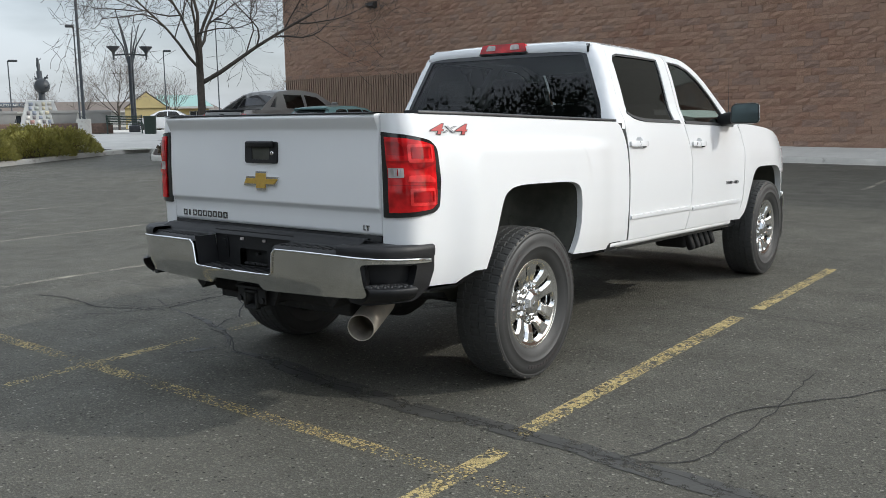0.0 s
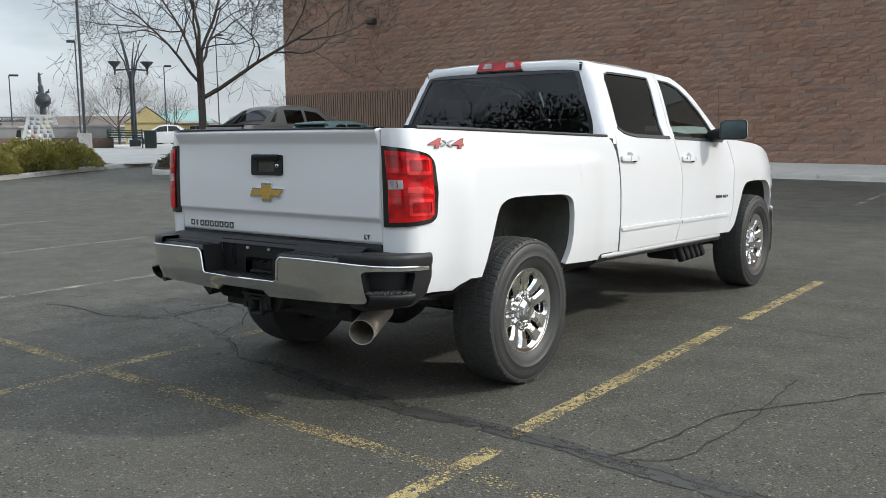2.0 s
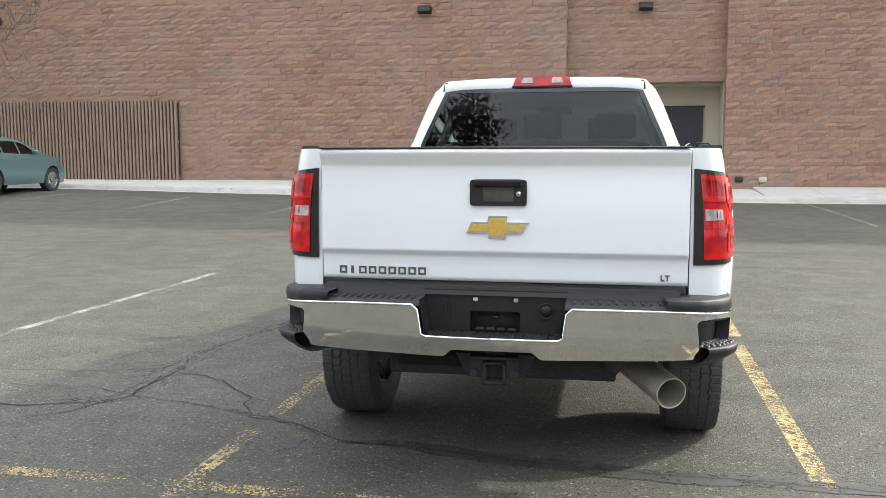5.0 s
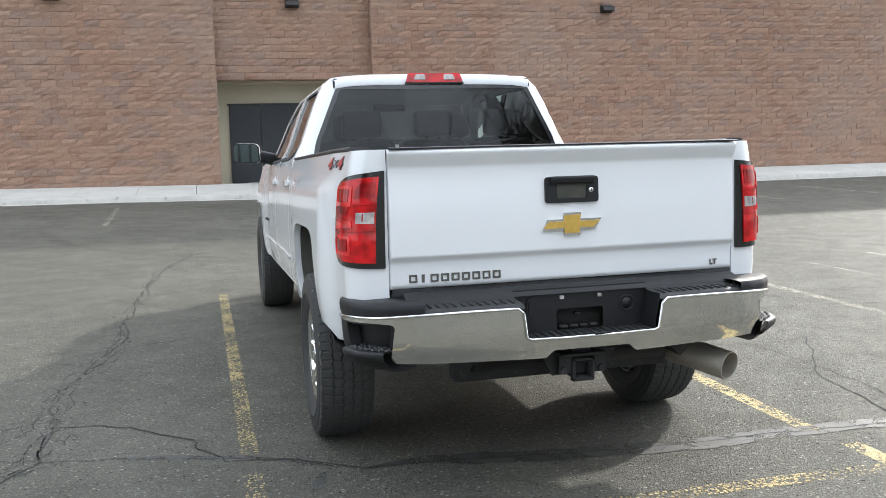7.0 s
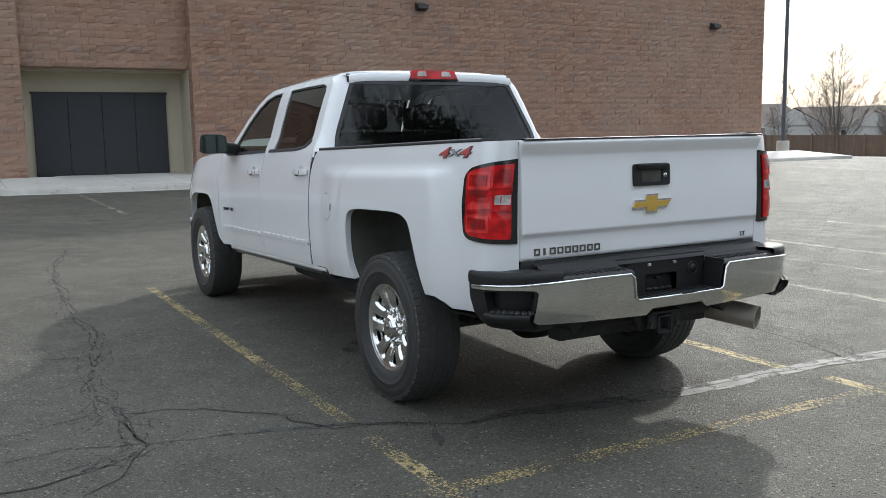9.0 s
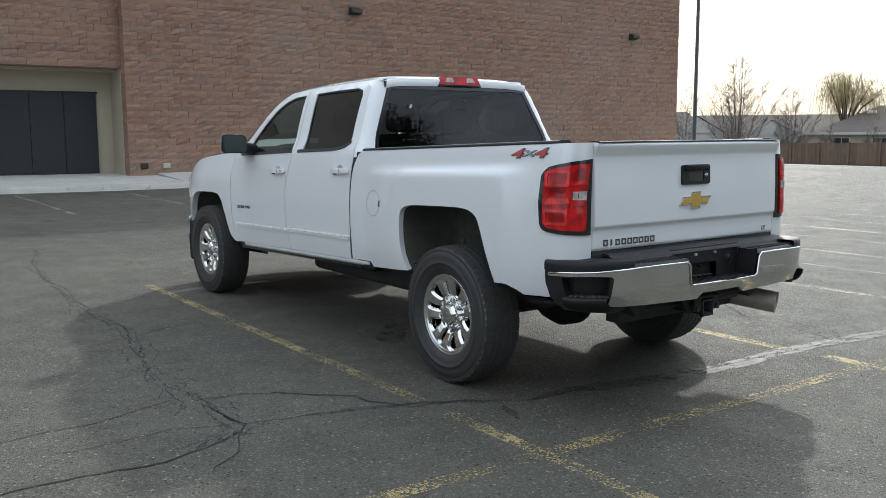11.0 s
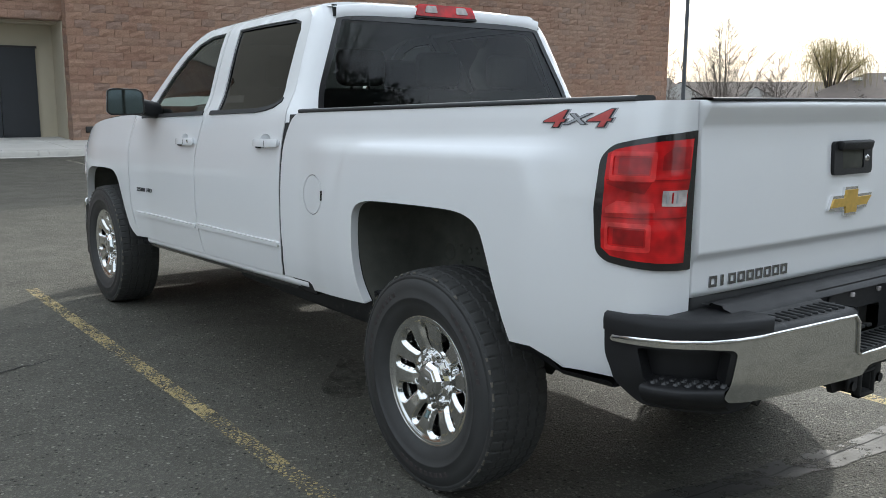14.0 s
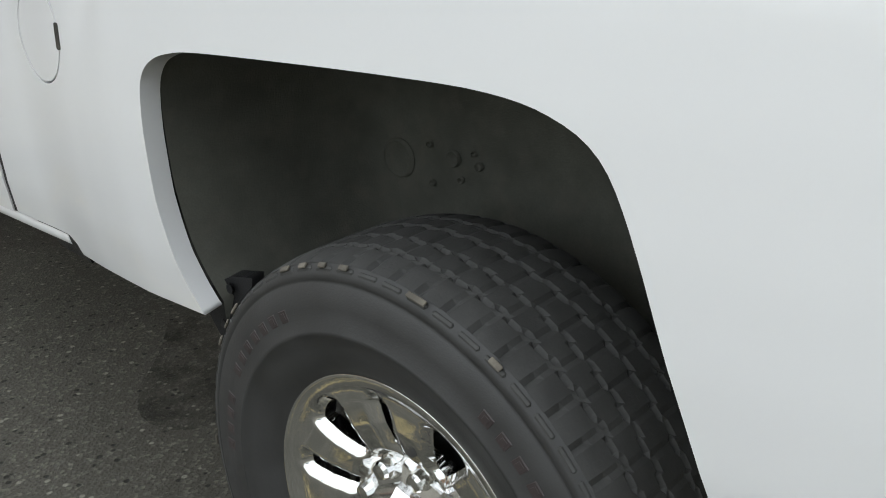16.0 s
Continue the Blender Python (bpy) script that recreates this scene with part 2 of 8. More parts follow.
def tube(bm, points, radius, n=8, caps=True):
    """A tube along points; radius is one number or one for each point."""
    pts = [Vector(p) for p in points]
    radii = [radius] * len(pts) if isinstance(radius, (int, float)) else radius
    rings, ref = [], None
    for i, p in enumerate(pts):
        d = (pts[min(i + 1, len(pts) - 1)] - pts[max(i - 1, 0)]).normalized()
        if ref is None:
            ref = Vector((0, 0, 1)) if abs(d.z) < 0.9 else Vector((1, 0, 0))
        u = (ref - d * ref.dot(d)).normalized()
        ref, v = u, d.cross(u)
        rings.append([bm.verts.new(p + radii[i] * (math.cos(2 * math.pi * k / n) * u + math.sin(2 * math.pi * k / n) * v)) for k in range(n)])
    for a, b in zip(rings, rings[1:]):
        for k in range(n):
            bm.faces.new((a[k], a[(k + 1) % n], b[(k + 1) % n], b[k]))
    if caps:
        for r in (rings[0], rings[-1]):
            bm.faces.new(r)
    return rings


def sheet(bm, rows):
    """A skin over rows of points."""
    vs = [[bm.verts.new(p) for p in row] for row in rows]
    for a, b in zip(vs, vs[1:]):
        for i in range(len(a) - 1):
            bm.faces.new((a[i], a[i + 1], b[i + 1], b[i]))
    return vs


def thicken(bm, depth):
    """Gives a skin its thickness."""
    bmesh.ops.recalc_face_normals(bm, faces=bm.faces[:])
    bmesh.ops.solidify(bm, geom=bm.faces[:], thickness=depth)


def rounded(poly, r, n=4):
    """A polygon with rounded corners; r is one radius or one a corner."""
    out, k = [], len(poly)
    for i, p in enumerate(poly):
        rad = r if isinstance(r, (int, float)) else r[i]
        p, a, b = Vector(p), Vector(poly[i - 1]), Vector(poly[(i + 1) % k])
        da, db = (a - p), (b - p)
        t = min(rad, da.length * 0.45, db.length * 0.45)
        if t < 1e-4:
            out.append(tuple(p))
            continue
        p0, p1 = p + da.normalized() * t, p + db.normalized() * t
        for j in range(n + 1):
            s = j / n
            out.append(tuple(p0 * (1 - s) ** 2 + p * 2 * s * (1 - s) + p1 * s * s))
    return out


def flowing(pts, n=4):
    """An open line of points made smooth."""
    out, k = [], len(pts)
    for i in range(k - 1):
        p0, p1, p2, p3 = (Vector(pts[min(k - 1, max(0, j))]) for j in (i - 1, i, i + 1, i + 2))
        for j in range(n):
            t = j / n
            out.append(tuple(.5 * (2 * p1 + (p2 - p0) * t + (2 * p0 - 5 * p1 + 4 * p2 - p3) * t * t + (3 * p1 - p0 - 3 * p2 + p3) * t ** 3)))
    return out + [tuple(pts[-1])]


def resample(poly, d):
    out = []
    for p, q in zip(poly, list(poly[1:]) + [poly[0]]):
        k = max(1, math.ceil(math.dist(p, q) / d))
        out += [(p[0] + (q[0] - p[0]) * j / k, p[1] + (q[1] - p[1]) * j / k) for j in range(k)]
    return out


def inside(poly, pts):
    pts, hit = np.asarray(pts, float), np.zeros(len(pts), bool)
    for (x0, y0), (x1, y1) in zip(poly, list(poly[1:]) + [poly[0]]):
        if y0 != y1:
            hit ^= ((y0 > pts[:, 1]) != (y1 > pts[:, 1])) & (pts[:, 0] < (x1 - x0) * (pts[:, 1] - y0) / (y1 - y0) + x0)
    return hit


def panel(outline, shape, inward=-1, step=0.06, holes=(), flange=0.02, off=0.0, bm=None):
    """A pressed panel: its outline and holes in a plane, bent by shape(u, v), its edges turned in by flange."""
    bm = bm or bmesh.new()
    loops = [resample(p, step * 0.6) for p in (outline, *holes)]
    verts, edges = [], []
    for loop in loops:
        k = len(verts)
        verts += loop
        edges += [(k + i, k + (i + 1) % len(loop)) for i in range(len(loop))]
    us, vs = [p[0] for p in outline], [p[1] for p in outline]
    rim = np.array(verts)
    gx, gy = np.meshgrid(np.arange(min(us), max(us), step), np.arange(min(vs), max(vs), step))
    grid = np.stack([gx.ravel(), gy.ravel()], 1)
    keep = inside(loops[0], grid)
    for h in loops[1:]:
        keep &= ~inside(h, grid)
    grid = grid[keep]
    if len(grid):
        far = np.array([np.min(np.hypot(*(rim - g).T)) > step * 0.35 for g in grid])
        grid = grid[far]
    verts = [tuple(v) for v in verts] + [tuple(g) for g in grid]
    out_v, _, tris, *_ = delaunay_2d_cdt([Vector(v) for v in verts], edges, [], 0, 1e-6)
    cen = np.array([np.mean([out_v[i] for i in t], axis=0) for t in tris])
    ok = inside(loops[0], cen)
    for h in loops[1:]:
        ok &= ~inside(h, cen)

    def place(u, v):
        p = Vector(shape(u, v))
        e = 0.004
        n = (Vector(shape(u + e, v)) - Vector(shape(u - e, v))).cross(Vector(shape(u, v + e)) - Vector(shape(u, v - e))).normalized() * inward
        return p - n * off, n

    placed = [place(*v) for v in out_v]
    made = [bm.verts.new(p) for p, n in placed]
    new_faces = []
    for t, good in zip(tris, ok):
        if good:
            a, b, c = (Vector(out_v[i]) for i in t)
            area = (b - a).x * (c - a).y - (b - a).y * (c - a).x
            if abs(area) < 1e-6 * step:
                continue
            turn = area > 0
            t = list(t) if turn == (inward < 0) else list(t)[::-1]
            new_faces.append(bm.faces.new([made[i] for i in t]))
    if flange:
        border = [e for f in new_faces for e in f.edges if len(e.link_faces) == 1]
        index = {v: i for i, v in enumerate(made)}
        deep = {}
        for e in border:
            for v in e.verts:
                if v not in deep:
                    p, n = placed[index[v]]
                    deep[v] = bm.verts.new(p + n * flange)
        for e in border:
            a, b = e.verts
            bm.faces.new((a, b, deep[b], deep[a]))
            e.smooth = False
    for v in [v for v in made if not v.link_faces]:
        bm.verts.remove(v)
    return bm


def letters(text, size, extrude=0.002, offset=0.0, spacing=1.0):
    """Lettering as a mesh in the x-y plane, centred."""
    cu = bpy.data.curves.new("lettering", "FONT")
    cu.body, cu.size, cu.extrude, cu.offset, cu.space_character = text, size, extrude, offset, spacing
    cu.align_x, cu.align_y = "CENTER", "CENTER"
    cu.resolution_u = 3
    ob = bpy.data.objects.new("lettering", cu)
    scene.collection.objects.link(ob)
    dg = bpy.context.evaluated_depsgraph_get()
    me = bpy.data.meshes.new_from_object(ob.evaluated_get(dg))
    bpy.data.objects.remove(ob)
    bpy.data.curves.remove(cu)
    return me


def bent_letters(text, size, shape, at, slant=0.0, extrude=0.002, offset=0.0, spacing=1.0, flip=1):
    """Lettering laid on a bent panel at (u, v)."""
    me = letters(text, size, extrude, offset, spacing)
    for v in me.vertices:
        x, y, d = v.co
        u, w = at[0] + flip * (x + slant * y), at[1] + y
        p = Vector(shape(u, w))
        e = 0.004
        n = (Vector(shape(u + e, w)) - Vector(shape(u - e, w))).cross(Vector(shape(u, w + e)) - Vector(shape(u, w - e))).normalized() * flip
        v.co = p + n * (d + extrude + 0.0012)
    return me

# ---------------------------------------------------------------- ground and building
def ground_z(x, y):
    """The car park rises gently at one end of the building and falls away past the other."""
    return .34 * ease_g(-x / 22) * ease_g((y - 8) / 13) + .10 * ease_g((y - 13) / 9) * ease_g((40 - y) / 8) + .33 * ease_g((-x - 27) / 16) - 1.1 * ease_g((x - 24) / 32)


def ease_g(u):
    u = min(1.0, max(0.0, u))
    return u * u * (3 - 2 * u)


def asphalt():
    m, nt, bsdf = start("old_asphalt")
    pos = node(nt, "ShaderNodeNewGeometry").outputs["Position"]
    stones = node(nt, "ShaderNodeTexVoronoi", Scale=105.0, Vector=pos)
    coarse = node(nt, "ShaderNodeTexVoronoi", Scale=44.0, Vector=pos)
    red = node(nt, "ShaderNodeSeparateColor", Color=stones.outputs["Color"]).outputs["Red"]
    pick = node(nt, "ShaderNodeSeparateColor", Color=coarse.outputs["Color"]).outputs["Green"]
    grit = noise_tex(nt, 330, 3)
    mid, big, streak = noise_tex(nt, 3.0, 6), noise_tex(nt, 0.35, 5), noise_tex(nt, 1.1, 8, rough=0.7)
    c = blend(nt, span(nt, big, .35, .65), (.087, .084, .071), (.113, .108, .091))
    c = blend(nt, span(nt, mid, .40, .70, 0, .45), c, (.078, .076, .063))
    c = blend(nt, span(nt, streak, .55, .72, 0, .6), c, (.056, .055, .047))
    dust = noise_tex(nt, 0.8, 7, rough=0.65)
    c = blend(nt, span(nt, dust, .52, .70, 0, .5), c, (.142, .136, .115))
    c = blend(nt, span(nt, red, .68, .97, 0, .34), c, (.308, .293, .243))
    c = blend(nt, span(nt, grit, .36, .52, .40, 0), c, (.030, .030, .025))
    # wheel tracks swept in wide arcs across the aisle
    swirl = node(nt, "ShaderNodeVectorMath")
    swirl.operation = "DISTANCE"
    nt.links.new(pos, swirl.inputs[0])
    swirl.inputs[1].default_value = (-1.0, 17.5, 0.0)
    ringed = node(nt, "ShaderNodeCombineXYZ", X=swirl.outputs["Value"])
    tracks = noise_tex(nt, 1.7, 3, ringed.outputs[0])
    broken = noise_tex(nt, .16, 3)
    far_off = span(nt, swirl.outputs["Value"], 13.0, 9.0)
    track = node(nt, "ShaderNodeMath")
    track.operation = "MULTIPLY"
    nt.links.new(span(nt, tracks, .50, .66), track.inputs[0])
    nt.links.new(span(nt, broken, .40, .60, 0, .5), track.inputs[1])
    track2 = node(nt, "ShaderNodeMath")
    track2.operation = "MULTIPLY"
    nt.links.new(track.outputs[0], track2.inputs[0])
    nt.links.new(far_off, track2.inputs[1])
    c = blend(nt, track2.outputs[0], c, (.058, .055, .048))
    # scattered pits and pale stones
    near = span(nt, coarse.outputs["Distance"], .24, .36, 1.0, 0.0)
    pit = node(nt, "ShaderNodeMath", **{})
    pit.operation = "MULTIPLY"
    nt.links.new(near, pit.inputs[0])
    nt.links.new(span(nt, pick, .85, .87), pit.inputs[1])
    pale = node(nt, "ShaderNodeMath", **{})
    pale.operation = "MULTIPLY"
    nt.links.new(near, pale.inputs[0])
    nt.links.new(span(nt, pick, .11, .09), pale.inputs[1])
    c = blend(nt, span(nt, pit.outputs[0], 0, 1, 0, .8), c, (.020, .020, .018))
    c = blend(nt, span(nt, pale.outputs[0], 0, 1, 0, .9), c, (.276, .265, .226))
    nt.links.new(c, bsdf.inputs["Base Color"])
    nt.links.new(span(nt, mid, .3, .7, .50, .66), bsdf.inputs["Roughness"])
    bsdf.inputs["Specular IOR Level"].default_value = .09
    h = node(nt, "ShaderNodeMath", **{})
    h.operation = "ADD"
    nt.links.new(stones.outputs["Distance"], h.inputs[0])
    nt.links.new(grit, h.inputs[1])
    deep = node(nt, "ShaderNodeMath", **{})
    deep.operation = "SUBTRACT"
    nt.links.new(h.outputs[0], deep.inputs[0])
    nt.links.new(pit.outputs[0], deep.inputs[1])
    bump(nt, bsdf, deep.outputs[0], .75, .007)
    return m


def see_through(nt, bsdf, mask):
    """Lets the ground below show where the layer is worn away."""
    bare = node(nt, "ShaderNodeBsdfTransparent")
    mix = node(nt, "ShaderNodeMixShader", Fac=mask)
    nt.links.new(bare.outputs[0], mix.inputs[1])
    nt.links.new(bsdf.outputs[0], mix.inputs[2])
    nt.links.new(mix.outputs[0], nt.nodes["Material Output"].inputs["Surface"])


def worn_paint(name, col, wear):
    """Road paint crazed into small flakes and rubbed away down to the asphalt."""
    m, nt, bsdf = start(name)
    pos = node(nt, "ShaderNodeNewGeometry").outputs["Position"]
    warp = node(nt, "ShaderNodeTexNoise", Scale=40.0, Detail=2.0, Vector=pos)
    moved = node(nt, "ShaderNodeVectorMath")
    moved.operation = "MULTIPLY_ADD"
    nt.links.new(warp.outputs["Color"], moved.inputs[0])
    moved.inputs[1].default_value = (.02, .02, .02)
    nt.links.new(pos, moved.inputs[2])
    crack = node(nt, "ShaderNodeTexVoronoi", Scale=46.0, Vector=moved.outputs[0])
    crack.feature = "DISTANCE_TO_EDGE"
    flake = node(nt, "ShaderNodeTexVoronoi", Scale=46.0, Vector=moved.outputs[0])
    lost = node(nt, "ShaderNodeSeparateColor", Color=flake.outputs["Color"]).outputs["Red"]
    wearing = noise_tex(nt, 120, 4, rough=.7)
    wide = noise_tex(nt, 2.6, 5, rough=.65)
    # gaps widen where the paint is more worn
    gap = span(nt, wide, .35, .65, wear + .16, wear - .16)
    thick = node(nt, "ShaderNodeMath")
    thick.operation = "SUBTRACT"
    nt.links.new(crack.outputs["Distance"], thick.inputs[0])
    nt.links.new(gap, thick.inputs[1])
    kept = span(nt, thick.outputs[0], -.03, .03)
    whole = span(nt, lost, .14, .18)
    keep = node(nt, "ShaderNodeMath")
    keep.operation = "MULTIPLY"
    nt.links.new(kept, keep.inputs[0])
    nt.links.new(whole, keep.inputs[1])
    both = node(nt, "ShaderNodeMath")
    both.operation = "MULTIPLY"
    nt.links.new(keep.outputs[0], both.inputs[0])
    nt.links.new(span(nt, wearing, .36, .44), both.inputs[1])
    tone = blend(nt, span(nt, noise_tex(nt, 14, 3), .35, .65), tuple(x * .70 for x in col), col)
    tone = blend(nt, span(nt, noise_tex(nt, 210, 3), .52, .62, 0, .7), tone, (.075, .073, .064))
    nt.links.new(tone, bsdf.inputs["Base Color"])
    bsdf.inputs["Roughness"].default_value = .68
    bsdf.inputs["Specular IOR Level"].default_value = .3
    bump(nt, bsdf, both.outputs[0], .5, .003)
    see_through(nt, bsdf, both.outputs[0])
    return m


M["asphalt"] = asphalt()
M["yellow_line"] = worn_paint("worn_yellow_paint", (.52, .41, .18), .075)
M["thin_yellow_line"] = worn_paint("rubbed_yellow_paint", (.49, .39, .18), .13)
M["faint_yellow_line"] = worn_paint("faint_yellow_paint", (.50, .39, .17), .185)
M["pale_line"] = worn_paint("worn_pale_paint", (.46, .43, .34), .11)
M["faint_pale_line"] = worn_paint("faint_pale_paint", (.44, .42, .35), .16)
M["sealer"] = surface("crack_sealer", (.050, .049, .044), .62, var=.3, scale=9, grain=60, depth=.003, spec=.5, uneven=.08)
M["rough_crack"] = surface("broken_crack_edges", (.055, .053, .048), .8, var=.5, scale=25, grain=140, depth=.008)
for m_name, lo, hi, size in (("sealer", .36, .50, 7), ("rough_crack", .42, .56, 11)):
    nt = M[m_name].node_tree
    see_through(nt, nt.nodes["Principled BSDF"], span(nt, noise_tex(nt, size, 5, rough=.7), lo, hi, 0.0, .9))
M["crack"] = surface("crack_dirt", (.022, .021, .020), .9, var=.3, scale=30)
M["concrete"] = surface("pavement_concrete", (.50, .485, .45), .85, var=.10, scale=1.2, grain=70, depth=.002, dirt=(.36, .345, .31))
M["kerb"] = surface("kerb_concrete", (.46, .44, .40), .85, var=.14, scale=2.5, grain=60, depth=.003, dirt=(.17, .16, .14))
M["stucco"] = surface("cream_stucco", (.46, .41, .31), .9, var=.05, scale=1.5, grain=120, depth=.003)
M["gate_metal"] = surface("dark_gate_metal", (.030, .033, .037), .55, .2, var=.12, scale=2)
M["screen"] = surface("brown_screen_metal", (.27, .185, .135), .7, .05, var=.14, scale=2)
M["screen_gap_shade"] = surface("shaded_screen_gaps", (.035, .026, .021), .8, var=.12, scale=2)
M["fascia"] = surface("cream_fascia", (.50, .46, .38), .8, var=.06, scale=1)
M["fixture"] = surface("bronze_fixture", (.035, .032, .030), .5, .4, var=.1)
M["mortar"] = surface("mortar", (.29, .195, .145), .95, var=.15, scale=3, grain=90, depth=.003)


def patch_material():
    m, nt, bsdf = start("dark_ground_patch")
    mottle, fine = noise_tex(nt, 9, 5), noise_tex(nt, 120, 3)
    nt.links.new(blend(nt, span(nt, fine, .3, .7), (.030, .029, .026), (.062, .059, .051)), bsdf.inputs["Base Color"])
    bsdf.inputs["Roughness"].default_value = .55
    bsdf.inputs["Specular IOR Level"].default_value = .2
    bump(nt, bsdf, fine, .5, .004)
    see_through(nt, bsdf, span(nt, mottle, .34, .62, .48, .0))
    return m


M["oil_stain"] = patch_material()


def block_material():
    """Split-face blocks, each of its own brown, with chipped faces and grey weathering."""
    m, nt, bsdf = start("split_face_block")
    geo = node(nt, "ShaderNodeNewGeometry")
    both = node(nt, "ShaderNodeMath")
    both.operation = "ADD"
    nt.links.new(geo.outputs["Random Per Island"], both.inputs[0])
    nt.links.new(node(nt, "ShaderNodeObjectInfo").outputs["Random"], both.inputs[1])
    wrap = node(nt, "ShaderNodeMath")
    wrap.operation = "FRACT"
    nt.links.new(both.outputs[0], wrap.inputs[0])
    r = wrap.outputs[0]
    other = nt.nodes.new("ShaderNodeTexWhiteNoise")
    other.noise_dimensions = "1D"
    nt.links.new(r, other.inputs["W"])
    r2 = other.outputs["Value"]
    long = node(nt, "ShaderNodeMapping", Vector=geo.outputs["Position"])
    long.inputs["Scale"].default_value = (.55, .55, 1.6)
    fine, mid, big = noise_tex(nt, 40, 5, rough=.75), noise_tex(nt, 9, 6, long.outputs[0], rough=.7), noise_tex(nt, .30, 4)
    c = blend(nt, r, (.279, .155, .106), (.391, .233, .163))
    c = blend(nt, span(nt, r2, .78, .86, 0, .75), c, (.372, .196, .124))
    c = blend(nt, span(nt, r2, .20, .12, 0, .70), c, (.270, .198, .163))
    c = blend(nt, span(nt, r2, .50, .56, 0, .35), c, (.409, .287, .203))
    c = blend(nt, span(nt, mid, .46, .66, 0, .55), c, (.409, .257, .176))
    c = blend(nt, span(nt, mid, .46, .30, 0, .55), c, (.191, .108, .074))
    c = blend(nt, span(nt, fine, .42, .58, .6, 0), c, (.163, .094, .065))
    c = blend(nt, span(nt, big, .45, .65, 0, .35), c, (.335, .252, .195))
    nt.links.new(c, bsdf.inputs["Base Color"])
    bsdf.inputs["Roughness"].default_value = .92
    chips = node(nt, "ShaderNodeMath")
    chips.operation = "ADD"
    nt.links.new(fine, chips.inputs[0])
    nt.links.new(mid, chips.inputs[1])
    bump(nt, bsdf, chips.outputs[0], .55, .012)
    return m


M["block"] = block_material()

# one sheet out to the horizon, fine where it rises
xs = [-3000, -600, -200, -100] + list(np.arange(-60, 61, 2.0)) + [80, 200, 600, 3000]
ys = [-3000, -600, -200, -60, -44] + list(np.arange(-30, 61, 2.0)) + [200, 600, 3000]
bm = bmesh.new()
sheet(bm, [[(x, y, ground_z(x, y)) for x in xs] for y in ys])
ground = thing("ground", bm, "asphalt", label="worn grey asphalt of a car park with cracks", category="ground", kind="structure")


def ribbon(bm, pts, width, lift, rnd=None):
    """A thin strip on the ground along points."""
    rows = []
    for i, p in enumerate(pts):
        d = (Vector(pts[min(i + 1, len(pts) - 1)]) - Vector(pts[max(0, i - 1)])).normalized()
        n = Vector((-d.y, d.x))
        w = width * (rnd.uniform(.5, 1.1) if rnd else 1) / 2
        if rnd and i in (0, len(pts) - 1):
            w *= .2
        rows.append([(p[0] + n.x * k * w, p[1] + n.y * k * w, ground_z(*p) + lift) for k in (-1, 1)])
    sheet(bm, rows)


def line(name, p, q, width, m_name, label):
    bm = bmesh.new()
    k = max(2, int(math.dist(p, q) / .7))
    ribbon(bm, [(p[0] + (q[0] - p[0]) * i / k, p[1] + (q[1] - p[1]) * i / k) for i in range(k + 1)], width, .0022 if name == "cross_line" else .0012)
    return thing(name, bm, m_name, label=label, category="road marking", group="parking bay lines", kind="structure")


line("bay_line", (-1.885, 2.2), (-1.885, 3.19), .10, "yellow_line", "worn yellow bay line on asphalt")
line("bay_line", (-1.93, 3.38), (-1.93, 6.27), .10, "yellow_line", "worn yellow bay line on asphalt")
line("bay_line", (-1.905, 6.60), (-1.90, 8.66), .10, "yellow_line", "worn yellow bay line on asphalt")
line("bay_line", (-4.685, 1.6), (-4.680, 3.70), .088, "thin_yellow_line", "worn yellow bay line on asphalt")
line("bay_line", (-4.680, 3.96), (-4.690, 8.85), .088, "thin_yellow_line", "worn yellow bay line on asphalt")
for x in (-7.62, -10.78, -14.45, -17.9, -21.3, -24.7):
    line("bay_line", (x - .10, 3.2), (x + .12, 9.25), .09, "pale_line", "worn pale bay line on asphalt")
for k in range(11):
    line("bay_line", (.54 + 2.55 * k, 3.0), (.56 + 2.55 * k, 8.9), .10, "pale_line", "worn pale bay line on asphalt")
for k in range(4):
    line("bay_line", (1.90 + 2.55 * k, 4.2), (1.90 + 2.55 * k, 8.6), .05, "faint_pale_line", "almost rubbed-out older bay line on asphalt")
line("cross_line", (-20, 3.23), (14, 2.55), .10, "faint_yellow_line", "worn yellow cross line behind the bays")
for k in range(1, 12):
    line("bay_line", (-2.01 + 2.55 * k, -2.9), (-2.01 + 2.55 * k, 2.6), .10, "pale_line", "worn pale bay line on asphalt")
for x in [1.9 + 2.9 * k for k in range(8)] + [-1.0, -3.45, -6.6, -9.85, -13.1, -16.45, -18.2, -21.1, -24.1]:
    line("wall_bay_line", (x, 16.9), (x - .1, 22.7 if x > -6 else 21.0), .10, "pale_line", "worn pale bay line before the kerb")

rnd = random.Random(11)


def wander(p, q, n, amp):
    d = (Vector(q) - Vector(p))
    side = Vector((-d.y, d.x)).normalized()
    out, off = [], 0.0
    for i in range(n + 1):
        off = off * .75 + rnd.uniform(-amp, amp)
        c = Vector(p) + d * i / n + side * off * min(1, 4 * i / n, 4 * (n - i) / n + .02)
        out.append((c.x, c.y))
    return out


def run_along(way, n, amp):
    """Wanders along several stretches in turn."""
    out = []
    for p, q in zip(way, way[1:]):
        out += wander(p, q, max(4, int(n * math.dist(p, q))), amp)[:-1]
    return out + [way[-1]]


